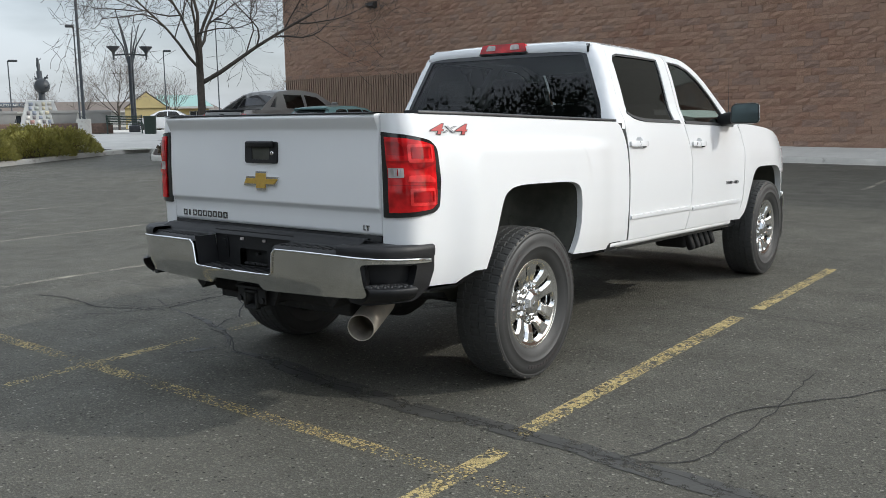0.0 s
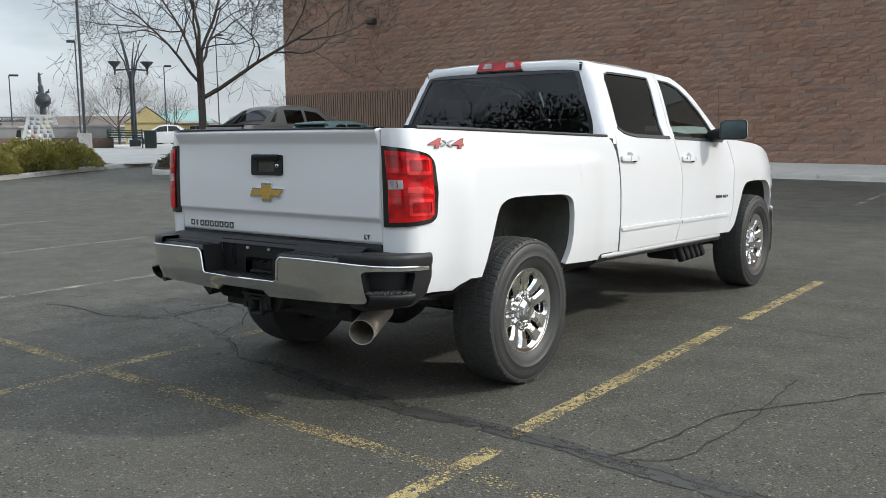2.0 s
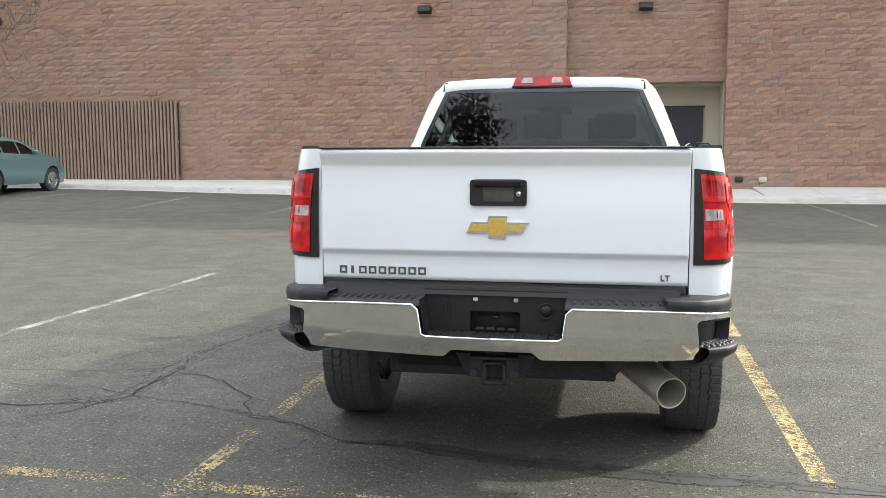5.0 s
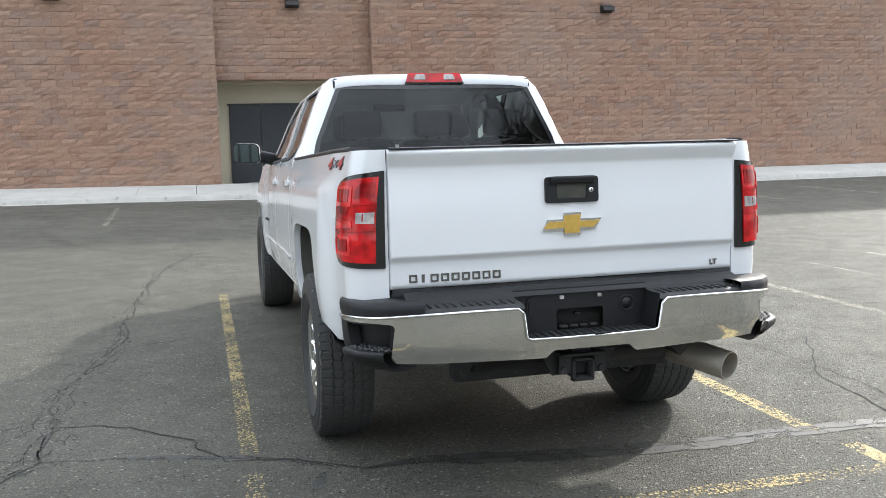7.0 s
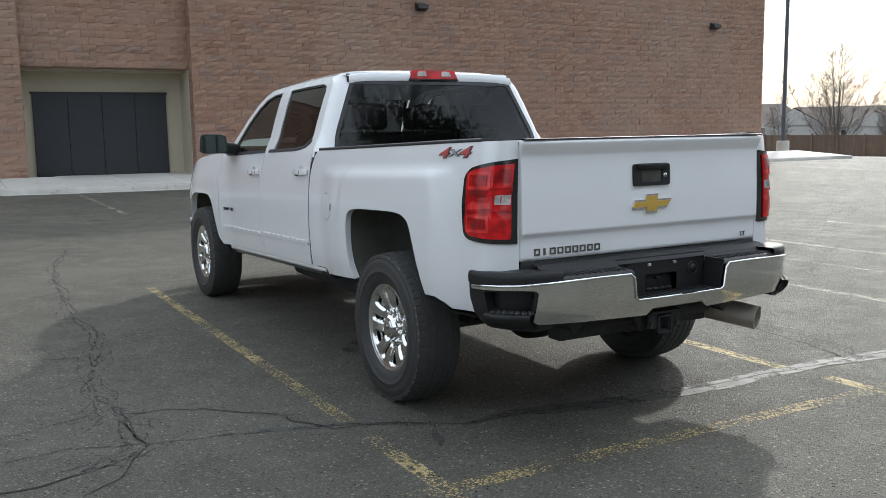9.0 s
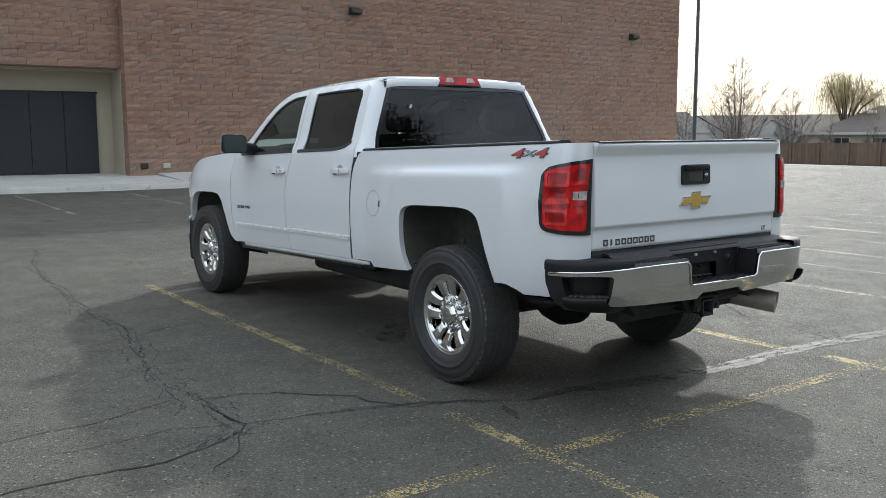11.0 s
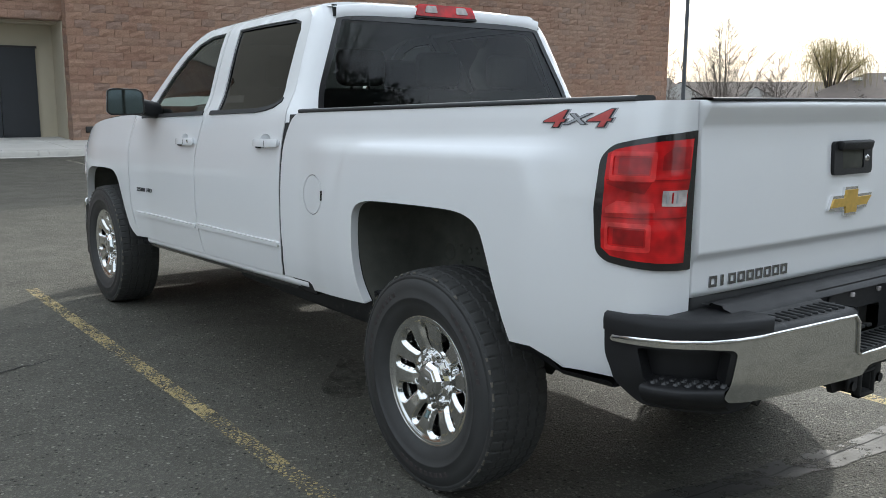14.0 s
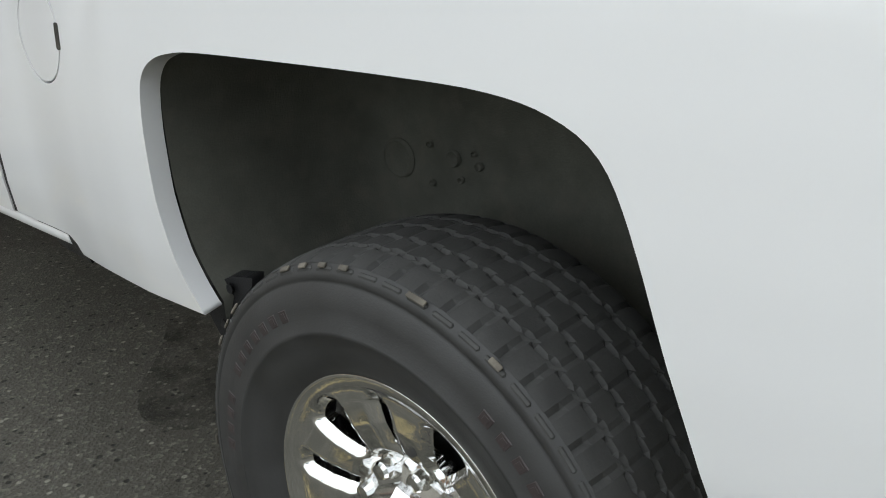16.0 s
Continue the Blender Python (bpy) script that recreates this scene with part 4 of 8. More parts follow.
def truck_side(s):
    shape, inw = side_shape(s), -s
    fuel = [(.838 + .100 * math.cos(a), 1.072 + .088 * math.sin(a)) for a in np.linspace(0, 2 * math.pi, 36, endpoint=False)]
    bed = part("bed_side", panel(BED_SIDE, shape, inw, .022, [fuel] if s < 0 else [], .034), "paint", truck)
    if s < 0:
        door = part("fuel_door", panel(shrink(fuel, .0042), shape, inw, .03, (), .02), "paint", bed)
        bm = bmesh.new()
        slab(bm, .735, .752, 1.05, 1.095, shape, inw, .001, .006, .012)
        part("finger_notch", bm, "gloss_black", door)
    # black cap along the bed's top edge
    bm = bmesh.new()
    rows = []
    for y in np.linspace(1.045, -.895, 26):
        w = half_width(max(y, YC), 1.428) - (RC * (1 - math.cos(math.asin(min(1, (YC - y) / RC)))) if y < YC else 0)
        rows.append([rk(s * (w + dx), y, z) for dx, z in ((.004, 1.429), (.006, 1.440), (-.004, 1.445), (-.07, 1.445), (-.082, 1.440), (-.082, 1.405))])
    sheet(bm, rows)
    for end in (rows[0], rows[-1]):
        bm.faces.new([bm.verts.new(p) for p in end])
    part("bed_rail_cap", bm, "rail_cap", truck, "black plastic bed rail cap")
    # doors with panes, handles and the moulding low down
    rear = REAR_DOOR + MID
    front = FRONT_DOOR + shifted(MID, .007)
    panes = {"rear": REAR_PANE, "front": FRONT_PANE}
    for name, outline, pane, mat_name, handle_y, trim in (("rear_door", rear, REAR_PANE, "privacy_glass", 1.33, (1.195, 2.19)), ("front_door", front, FRONT_PANE, "front_glass", 2.36, (2.225, 3.19))):
        cup = [(handle_y + .02 + .058 * math.cos(a), 1.300 + .034 * math.sin(a)) for a in np.linspace(0, 2 * math.pi, 20, endpoint=False)]
        d = part(name, panel(outline, shape, inw, .05, [pane, cup], .03), "paint", truck)
        part("window", panel(pane, shape, inw, .08, (), 0, -.012), mat_name, d, "dark tinted glass" if name == "rear_door" else "lightly tinted glass")
        # rubber round the pane
        part("window_seal", panel(shrink(pane, -.004), shape, inw, .05, [shrink(pane, .012)], 0, -.006), "rubber", d)
        low = [p for p in pane if p[1] < 1.50]
        bm = bmesh.new()
        line = sorted(low, key=lambda p: p[0])
        lo, hi = line[0][0] - .015, line[-1][0] + (.05 if name == "front_door" else .075)
        strip = [(y, float(np.interp(y, [p[0] for p in line], [p[1] for p in line])) - .012) for y in np.linspace(lo, hi, 14)]
        panel(strip + [(y, z + .020) for y, z in strip[::-1]], shape, inw, .03, (), .008, .005, bm)
        part("belt_moulding", bm, "rubber", d)
        bm = bmesh.new()
        panel(rounded([(handle_y - .130, 1.273), (handle_y + .122, 1.275), (handle_y + .122, 1.306), (handle_y - .130, 1.309)], .010, 3),
              lambda u, z: shape(u, z) + Vector((s * (.024 - .012 * abs((u - handle_y) / .13) ** 3 - 9 * (z - 1.291) ** 2), 0, 0)), inw, .014, (), .022, .004, bm)
        grip = part("door_handle", bm, "paint", d, "body-coloured pull handle")
        bm = bmesh.new()
        panel([(handle_y - .024, 1.275), (handle_y - .0215, 1.275), (handle_y - .0215, 1.308), (handle_y - .024, 1.308)], lambda u, z: shape(u, z) + Vector((s * (.0292 - 9 * (z - 1.291) ** 2), 0, 0)), inw, .02, (), .004, 0, bm)
        part("handle_joint", bm, "rubber", grip)
        bm = bmesh.new()
        slab(bm, handle_y + .055, handle_y + .085, 1.264, 1.274, shape, inw, .016, .003, .015)
        part("handle_hinge", bm, "rubber", grip)
        if name == "front_door":
            bm = bmesh.new()
            lathe(bm, [(.011, 0), (.011, -s * .004), (.008, -s * .0045), (.0, -s * .004)][::1], 14, "x", shape(handle_y - .082, 1.291) + Vector((s * .026, 0, 0)))
            part("lock", bm, "chrome", grip, "round key lock")
        part("handle_cup", panel(cup, lambda u, z: shape(u, z) - Vector((s * .034 * max(0, 1 - ((u - handle_y - .02) / .058) ** 2 - ((z - 1.3) / .034) ** 2), 0, 0)), inw, .012, (), 0, .0), "paint", d)
        bm = bmesh.new()
        panel([(trim[0], .803), (trim[1], .810), (trim[1], .836), (trim[0], .826)], shape, inw, .05, (), .016, .010, bm)
        part("side_moulding", bm, "paint", d)
        if name == "front_door":
            me = bent_letters("2500 HD", .034, lambda u, z: stretch(shape, u, z, (3.03, 0), 1.75), (3.03, .978), 0.1, .0015, .0008, 1.15, s)
            me.materials.append(M["dark_decal"])
            tagged(part("badge", me, None, d, "dark 2500 HD badge"), kind="stuff")
            mirror_side(s, d, shape)
    # dark rubber in the seams round the doors
    low_bed = [p for p in BED_FRONT if p[1] < 1.425]
    low_door = [p for p in REAR_DOOR if p[1] < 1.44]
    low_front = [p for p in FRONT_DOOR if .70 < p[1] < 1.42]
    for gap in (low_bed + shifted(low_door, .003)[::-1], shifted(MID, -.003) + shifted(MID, .010)[::-1], shifted(low_front, -.003) + shifted(low_front, .010)[::-1]):
        part("door_seal", panel(gap, shape, inw, .03, (), 0, -.0035), "rubber", truck)
    # black gap behind the seams, sill and lower bed piece
    bm = bmesh.new()
    rows = [[rk(s * (half_width(2, z) - .04), y, z) for z in (.60, .8, 1.0, 1.2, 1.40)] for y in (1.14, 1.2, 2.1, 2.3, 3.2, 3.34)]
    sheet(bm, rows)
    part("door_frame", bm, "gloss_black", truck)
    bm = bmesh.new()
    rows = []
    for y in np.linspace(3.10, .955, 20):
        rows.append([rk(s * x, y, z) for x, z in ((.935, .668), (.957, .660), (.955, .640), (.940, .626), (.90, .615), (.80, .615))])
    sheet(bm, rows)
    for end in (rows[0], rows[-1]):
        bm.faces.new([bm.verts.new(p) for p in end])
    part("sill", bm, "paint", truck)
    # shade in the notch between cab and bed, added as a black piece
    bm = bmesh.new()
    panel([(1.175, .70), (1.00, .615), (.875, .615), (.90, .67), (1.10, .70)], lambda u, z: shape(u, z) - Vector((s * .006, 0, 0)), inw, .05, (), .03, 0, bm)
    part("seam_filler", bm, "black_plastic", truck, "black piece standing for the shaded notch between cab and bed")
    # red and grey lettering on the bed
    bm = None
    for text, off_y, mats in (("4", .092, "red_decal"), ("X", 0.0, "grey_decal"), ("4", -.092, "red_decal")):
        c = (-.70 + s * off_y * -.92, 1.378 if s < 0 else 1.356)
        for offset, lift, m_name, size in ((.0050, 0.0, "silver_decal", .070), (.0026, .0010, "dark_decal", .070), (.0004, .0020, m_name_of(mats), .070)):
            k = .62 if text == "X" else 1.0
            me = bent_letters(text, size * k, lambda u, z: stretch(shape, u, z, c, 2.45), (c[0], c[1]), .24, .0005 + lift, offset * (.6 if text == "X" else 1), 1.0, s)
            me.materials.append(M[m_name])
            part("lettering", me, None, bed, "red and grey 4X4 lettering")


def m_name_of(name):
    return name


def stretch(shape, u, z, c, k):
    return shape(c[0] + (u - c[0]) * k, z)


def mirror_side(s, door, shape):
    """Door mirror: black foot, rounded body-coloured shell, glass facing back."""
    bm = bmesh.new()
    box(bm, (s * .90 if s > 0 else -1.05, 2.86, 1.32), (1.05 if s > 0 else -.90, 3.08, 1.42), .03, 3)
    for v in bm.verts:
        v.co.z += (abs(v.co.x) - .9) * .25
    m = part("mirror_foot", bm, "black_plastic", door, "black mirror foot")
    out = rounded([(-.128, -.082), (-.095, -.100), (.100, -.100), (.128, -.075), (.120, .082), (.085, .100), (-.085, .094), (-.122, .066)], [.03, .03, .04, .04, .05, .05, .05, .04], 5)
    out = [(u * s, v) for u, v in out][::s]
    bm = bmesh.new()
    rows = []
    for y, k in ((-.058, .985), (-.050, 1.0), (-.02, 1.0), (.025, .95), (.060, .84), (.085, .62), (.095, .30), (.097, .02)):
        rows.append([(u * k, y, v * k) for u, v in out + out[:1]])
    sheet(bm, rows)
    shell = part("mirror_shell", bm, "paint", door, "white mirror shell", at=Matrix.Translation((s * 1.135, 2.86, 1.432)) @ Matrix.Rotation(radians(14 * s), 4, "Z") @ Matrix.Diagonal((.86, .85, .80, 1)))
    bm = bmesh.new()
    panel(shrink(out, .001), lambda u, v: Vector((u, -.060, v)), -1, .05, [shrink(out, .013)], .02, 0, bm)
    part("mirror_bezel", bm, "gloss_black", shell)
    bm = bmesh.new()
    panel(shrink(out, .012), lambda u, v: Vector((u, -.0575 - .003 * (1 - (u / .12) ** 2), v)), -1, .04, (), .001, 0, bm)
    part("mirror_glass", bm, "mirror", shell)


for s in (1, -1):
    truck_side(s)

# ---- tailgate
gate_rows = [.862, .88, .92, .950, .962, .968, .976, .986, .992, .999, 1.03, 1.10, 1.16, 1.22, 1.28, 1.325, 1.345, 1.353, 1.361, 1.38, 1.402, 1.410, 1.418, 1.424, 1.428]
gate_cols = [-.782, -.776, -.74] + list(np.linspace(-.7, .7, 29)) + [.74, .776, .782]
bm = bmesh.new()
rows = [[gate_shape(x, z) for x in gate_cols] for z in gate_rows]
rows = [[p + Vector((0, .04, 0)) for p in rows[0]]] + rows + [[p + Vector((0, .04, 0)) for p in rows[-1]]]
rows = [[r[0] + Vector((0, .04, 0))] + r + [r[-1] + Vector((0, .04, 0))] for r in rows]
sheet(bm, rows)
tailgate = part("tailgate", bm, "paint", truck)
bm = bmesh.new()
sheet(bm, [[rk(x, y, z) for y, z in ((-1.056, 1.426), (-1.061, 1.4285), (-1.061, 1.4315), (-1.056, 1.434), (-.985, 1.435), (-.985, 1.41))] for x in np.linspace(-.783, .783, 12)])
part("gate_cap", bm, "rail_cap", tailgate, "black plastic cap along the gate's top edge")
bm = bmesh.new()
sheet(bm, [[rk(x, -.985, z) for z in (.86, 1.42)] for x in (-.78, .78)])
thicken(bm, .01)
part("gate_inner_skin", bm, "bed_liner", tailgate)


def plate(poly, depth, shape, off=0.0, step=.02, holes=(), bm=None):
    return panel(poly, shape, -1, step, holes, depth, off, bm)


bm = plate(rounded([(-.120, 1.186), (.120, 1.186), (.120, 1.296), (-.120, 1.296)], .016, 4), .014, gate_shape, .012, holes=[rounded([(-.068, 1.205), (.066, 1.205), (.066, 1.268), (-.068, 1.268)], .008, 3)])
bezel = part("gate_handle_bezel", bm, "black_plastic", tailgate, "black plastic handle surround")
bm = bmesh.new()
box(bm, (-.068, -.03, -.034), (.067, -.024, .034), .002)
part("handle_recess", bm, "liner", bezel, at=Matrix.Translation((0, -1.018, 1.27)))
bm = bmesh.new()
box(bm, (-.100, -.010, -.016), (.100, .012, .014), .006, 3)
part("pull_handle", bm, "black_plastic", bezel, at=Matrix.Translation((0, -1.058, 1.318)) @ Matrix.Rotation(radians(12), 4, "X"))
bm = bmesh.new()
lathe(bm, [(.0115, 0), (.0115, -.006), (.009, -.008), (.0, -.008)], 20, "y")
lock = part("lock", bm, "chrome", bezel, at=Matrix.Translation((.086, -1.048, 1.272)))
bm = bmesh.new()
box(bm, (-.0012, -.0015, -.005), (.0012, .001, .005))
part("key_slot", bm, "gloss_black", lock, at=Matrix.Translation((0, -.008, 0)))

CROSS = [(-.136, 1.071), (-.113, 1.118), (-.045, 1.118), (-.040, 1.145), (.040, 1.145), (.036, 1.118), (.133, 1.118), (.098, 1.071), (.036, 1.071), (.034, 1.049), (-.040, 1.049), (-.040, 1.071)]
emblem = part("emblem", plate(CROSS, .012, gate_shape, .010, .02), "bright_chrome", tailgate, "chrome-edged gold cross emblem")
part("emblem_face", plate(shrink(CROSS, .0105), .004, gate_shape, .0135, .02), "gold", emblem)
# model lettering as plain blocks
for k in range(9):
    x0 = -.705 + k * .0445
    wide = .012 if k == 1 else .034
    shift = .008 if k == 1 else 0
    bm = bmesh.new()
    z0, z1 = .884, .917
    frame_poly = [(x0 + shift, z0), (x0 + shift + wide, z0), (x0 + shift + wide, z1), (x0 + shift, z1)]
    holes = [] if k == 1 else [[(x0 + .008, z0 + .0075), (x0 + .026, z0 + .0075), (x0 + .026, z1 - .0075), (x0 + .008, z1 - .0075)]]
    part("lettering_block", plate(frame_poly, .004, gate_shape, .004, .02, holes, bm), "letter_chrome", tailgate)
me = bent_letters("LT", .033, gate_shape, (.690, .893), 0, .0015, .001, 1.1, 1)
me.materials.append(M["letter_chrome"])
tagged(part("badge", me, None, tailgate, "chrome LT badge"), kind="stuff")

# ---- bed box
bm = bmesh.new()
box(bm, (-.58, -.98, .80), (.58, 1.02, .84))
for s in (1, -1):
    box(bm, (s * .70 - .14, -.98, .86), (s * .70 + .14, -.62, .88))
    box(bm, (s * .70 - .14, .58, .86), (s * .70 + .14, 1.02, .88))
    box(bm, (s * .70 - .15, -.62, 1.13), (s * .70 + .14, .58, 1.15))
    box(bm, (s * .565 - .01, -.62, .82), (s * .565 + .01, .58, 1.15))
box(bm, (-.86, 1.00, .80), (.86, 1.03, 1.42), .005)
for s in (1, -1):
    box(bm, (s * .84 - .012, -.98, 1.14), (s * .84 + .012, 1.02, 1.41))
    box(bm, (s * .84 - .012, -.98, .86), (s * .84 + .012, -.66, 1.14))
    box(bm, (s * .84 - .012, .60, .86), (s * .84 + .012, 1.02, 1.14))
for v in bm.verts:
    v.co.z -= RAKE * v.co.y
part("bed_box", bm, "bed_liner", truck, smooth=False)


# ---- tail lamps
def tail_lamp(s):
    shape, inw = side_shape(s), -s
    out = rounded([(U_END + .006, 1.345), (-.99, 1.332), (-.845, 1.306), (-.806, 1.27), (-.797, 1.12), (-.812, .995), (-.850, .970), (-1.0, .955), (U_END + .006, .950)], [.004, 0, .03, .03, 0, .03, .03, 0, .004], 4)
    lamp = part("tail_lamp", panel(out, shape, inw, .022, (), .03, .009), "gloss_black", truck, "red tail lamp in a black surround")

    def ribbed(u, z):
        p = shape(u, z)
        n = Vector((s * max(0, math.cos(min(1.57, max(0, (YC - u) / RC)))), -math.sin(min(1.57, max(0, (YC - u) / RC))), 0))
        d = float(np.interp(z, [.96, .985, 1.025, 1.062, 1.094, 1.124, 1.140, 1.170, 1.184, 1.215, 1.235, 1.29, 1.325], [0, .001, .002, .003, .001, .000, -.001, -.001, .000, .003, .002, .001, 0]))
        return p + n * d

    U0 = U_END + .024
    whole = [(-.838, 1.012), (-.832, 1.130), (-.837, 1.280), (-.865, 1.292), (-.99, 1.314), (U0, 1.322), (U0, .975), (-1.0, .978), (-.872, .990)]
    part("lens", panel(whole, ribbed, inw, .012, (), .012, .015), "red_lens", lamp, "red lamp lens")
    # slanted facet between the two light chambers
    part("lens_facet", panel([(-.845, 1.203), (-.978, 1.203), (-.962, 1.170), (-.905, 1.180), (-.845, 1.196)], ribbed, inw, .014, (), .006, .0178), "dark_red_lens", lamp)
    part("lens_facet", panel([(-.846, 1.126), (-.885, 1.149), (-.985, 1.146), (-.992, 1.118), (-.848, 1.111)], ribbed, inw, .014, (), .006, .0200), "pink_lens", lamp)
    part("reverse_lens", panel([(-1.006, 1.136), (-1.006, 1.180), (U0 + .006, 1.182), (U0 + .006, 1.134)], ribbed, inw, .012, (), .008, .0190), "clear_lens", lamp, "clear reversing lamp lens")
    # dark reflection in the upper lens, put in as a darker red piece
    part("lens_facet", panel([(-1.000, 1.235), (-1.000, 1.275), (-1.022, 1.298), (U0 + .008, 1.300), (U0 + .008, 1.240)], ribbed, inw, .014, (), .004, .0178), "dark_red_lens", lamp)
    # bright bars inside the reversing lens and shaded pockets beside it
    for k in range(3):
        u = -1.016 - k * .013
        part("lens_bar", panel([(u, 1.145), (u - .004, 1.145), (u - .004, 1.176), (u, 1.176)], ribbed, inw, .02, (), .003, .0206), "dark_red_lens" if k == 1 else "grey_decal", lamp)
    # squared light guides, each a bright loop round a dark reflector
    for z0, z1 in ((1.206, 1.286), (1.008, 1.086)):
        a, b = -.985, -.852
        part("light_guide", panel(rounded([(a, z0), (b, z0), (b, z1), (a, z1)], .008, 2), ribbed, inw, .014, [rounded([(a + .012, z0 + .013), (b - .010, z0 + .013), (b - .010, z1 - .013), (a + .012, z1 - .013)], .005, 2)], .004, .0188), "pink_lens", lamp)
        part("reflector", panel([(a + .016, z0 + .018), (b - .030, z0 + .018), (b - .030, z1 - .018), (a + .016, z1 - .018)], ribbed, inw, .02, (), .003, .0180), "dark_red_lens", lamp)
    for z, a in ((1.098, U0), (1.206, U0)):
        part("lens_rib", panel([(-.842, z), (a + .004, z + .003), (a + .004, z + .007), (-.842, z + .003)], ribbed, inw, .02, (), .004, .0176), "dark_red_lens", lamp)


for s in (1, -1):
    tail_lamp(s)

# ---- rear bumper
PX = [0, .30, .60, .75, .835, .905, .950, .968, .972, .972]
PY = [-1.272, -1.270, -1.254, -1.230, -1.192, -1.128, -1.050, -.975, -.915, -.855]
PS = [0]
for i in range(1, len(PX)):
    PS.append(PS[-1] + math.hypot(PX[i] - PX[i - 1], PY[i] - PY[i - 1]))


def bumper_plan(s):
    a = abs(s)
    return math.copysign(float(np.interp(a, PS, PX)), s), float(np.interp(a, PS, PY))


def bumper_shape(s, z):
    x, y = bumper_plan(s)
    lean = .05 * (.79 - z) ** 2 * 4 + .018 * ease(.66, .58, z)
    k = max(0, 1 - lean / max(.2, math.hypot(x, y + .9)))
    return rk(x * (1 - lean * .35 * abs(x)), y + lean, z)


SE = PS[-1]
half = [(.285, .655), (.302, .775), (.322, .786), (.75, .780), (.90, .770), (1.19, .758), (1.20, .750), (1.19, .742), (.92, .750), (.830, .747), (.816, .735), (.835, .605), (.815, .588), (.20, .572), (.165, .602)]
chrome = [(-a, b) for a, b in half[::-1]] + half
chrome = [(-a, b) for a, b in half][::-1] + [p for p in half]
bumper = part("rear_bumper", panel(rounded(chrome, .008, 2), bumper_shape, -1, .035, (), .02), "chrome", truck, "chrome rear step bumper with dried stains")
lip = []
for a, b in half[:6]:
    lip.append((a, b))
for s in (1, -1):
    bm = bmesh.new()
    tube(bm, [bumper_shape(s * a, b + .002) + Vector((0, -.003, 0)) for a, b in [(.0, .653), (.15, .653), (.27, .655), (.290, .665), (.303, .765), (.325, .784), (.5, .784), (.75, .779), (.83, .774), (.90, .769), (1.0, .765), (1.10, .761), (1.19, .755)]], .0062, 8)
    part("chrome_lip", bm, "bright_chrome", bumper)
    # black corner with a foot step
    bm = bmesh.new()
    cover = rounded([(s * a, b) for a, b in ((.73, .57), (.75, .79), (1.0, .79), (SE, .79), (SE - .005, .70), (SE - .05, .625), (SE - .16, .568), (.80, .552))], .02, 3)
    niche = rounded([(s * a, b) for a, b in ((.845, .625), (.832, .742), (1.105, .736), (1.075, .640))], .015, 3)
    panel(cover[::s], bumper_shape, -1, .03, [niche[::s]], .05, -.008, bm)
    panel([(s * a, b) for a, b in ((.76, .585), (.76, .785), (SE - .01, .785), (SE - .03, .66), (SE - .10, .60))][::s], bumper_shape, -1, .04, (), 0, -.062, bm)
    corner = part("corner_cover", bm, "black_plastic", bumper, "black plastic corner with a foot step")
    bm = bmesh.new()
    rows = []
    for t in np.linspace(.840, 1.070, 12):
        x, y = bumper_plan(s * t)
        n = Vector((x, (y + .95) * .9, 0)).normalized()
        e = .72 + .28 * math.sin(math.pi * (t - .840) / .23)
        c = rk(x, y, .640 + .01 * (t - .840))
        rows.append([c + n * d * (1 if d < 0 else e) + Vector((0, 0, h)) for d, h in ((-.085, 0.002), (0.0, 0), (.032, -.002), (.040, -.009), (.034, -.032), (.0, -.058), (-.04, -.075))])
    sheet(bm, rows)
    pad = part("foot_step", bm, "black_plastic", corner)
    bm = bmesh.new()
    for i, t in enumerate(np.linspace(.86, 1.05, 7)):
        x, y = bumper_plan(s * t)
        n = Vector((x, (y + .95) * .9, 0)).normalized()
        for j, d in enumerate((-.060, -.040, -.020, .0)):
            c = rk(x, y, .643) + n * d
            lathe(bm, [(.0085, 0), (.007, .006), (.003, .006), (.003, .003)], 8, "z", c + Vector((.006 * (j % 2), 0, -.001)))
    part("step_stud", bm, "grey_stud", corner)
    # black top: smooth corner block, ribbed tread
    bm = bmesh.new()
    rows = []
    for t in np.linspace(.70, SE, 22):
        x, y = bumper_plan(s * t)
        n = Vector((x, y + .9, 0)).normalized()
        top = .826 + .003 * math.sin(t * 3)
        c = rk(x, y, 0)
        yin = max(-1.03, y + .06)
        xin = min(abs(x), .945) - (.02 if abs(x) < .945 else 0)
        rows.append([Vector((c.x, c.y, c.z + .783 - .012 * ease(.75, 1.2, t))) - n * .004, Vector((c.x, c.y, c.z + .80)) - n * .002, Vector((c.x, c.y, c.z + top - .006)) - n * .006,
                     Vector((c.x, c.y, c.z + top)) - n * .016, rk(s * min(abs(x) * .97, .93), yin, top + .002), rk(s * min(abs(x) * .93, .90), max(-1.0, yin), top - .03)])
    sheet(bm, rows)
    part("top_corner", bm, "black_plastic", bumper, "smooth black plastic bumper top")
    bm = bmesh.new()
    rows = []
    for t in np.linspace(.295, .715, 15):
        x, y = bumper_plan(s * t)
        rows.append([rk(x, y + .004, .782), rk(x, y + .010, .796), rk(x, y + .022, .803), rk(x, -1.15, .808), rk(x, -1.138, .815)])
    sheet(bm, rows)
    for t in np.linspace(.33, .70, 12):
        x, y = bumper_plan(s * t)
        vs = box(bm, (x - .005, y + .03, .800), (x + .005, -1.155, .8115), .002, 1)
        for v in vs:
            v.co.z -= RAKE * v.co.y
            v.co.x += .03 * (v.co.y + 1.2) * s * -1
    part("step_tread", bm, "step_plastic", bumper, "ribbed black step tread")
    bm = bmesh.new()
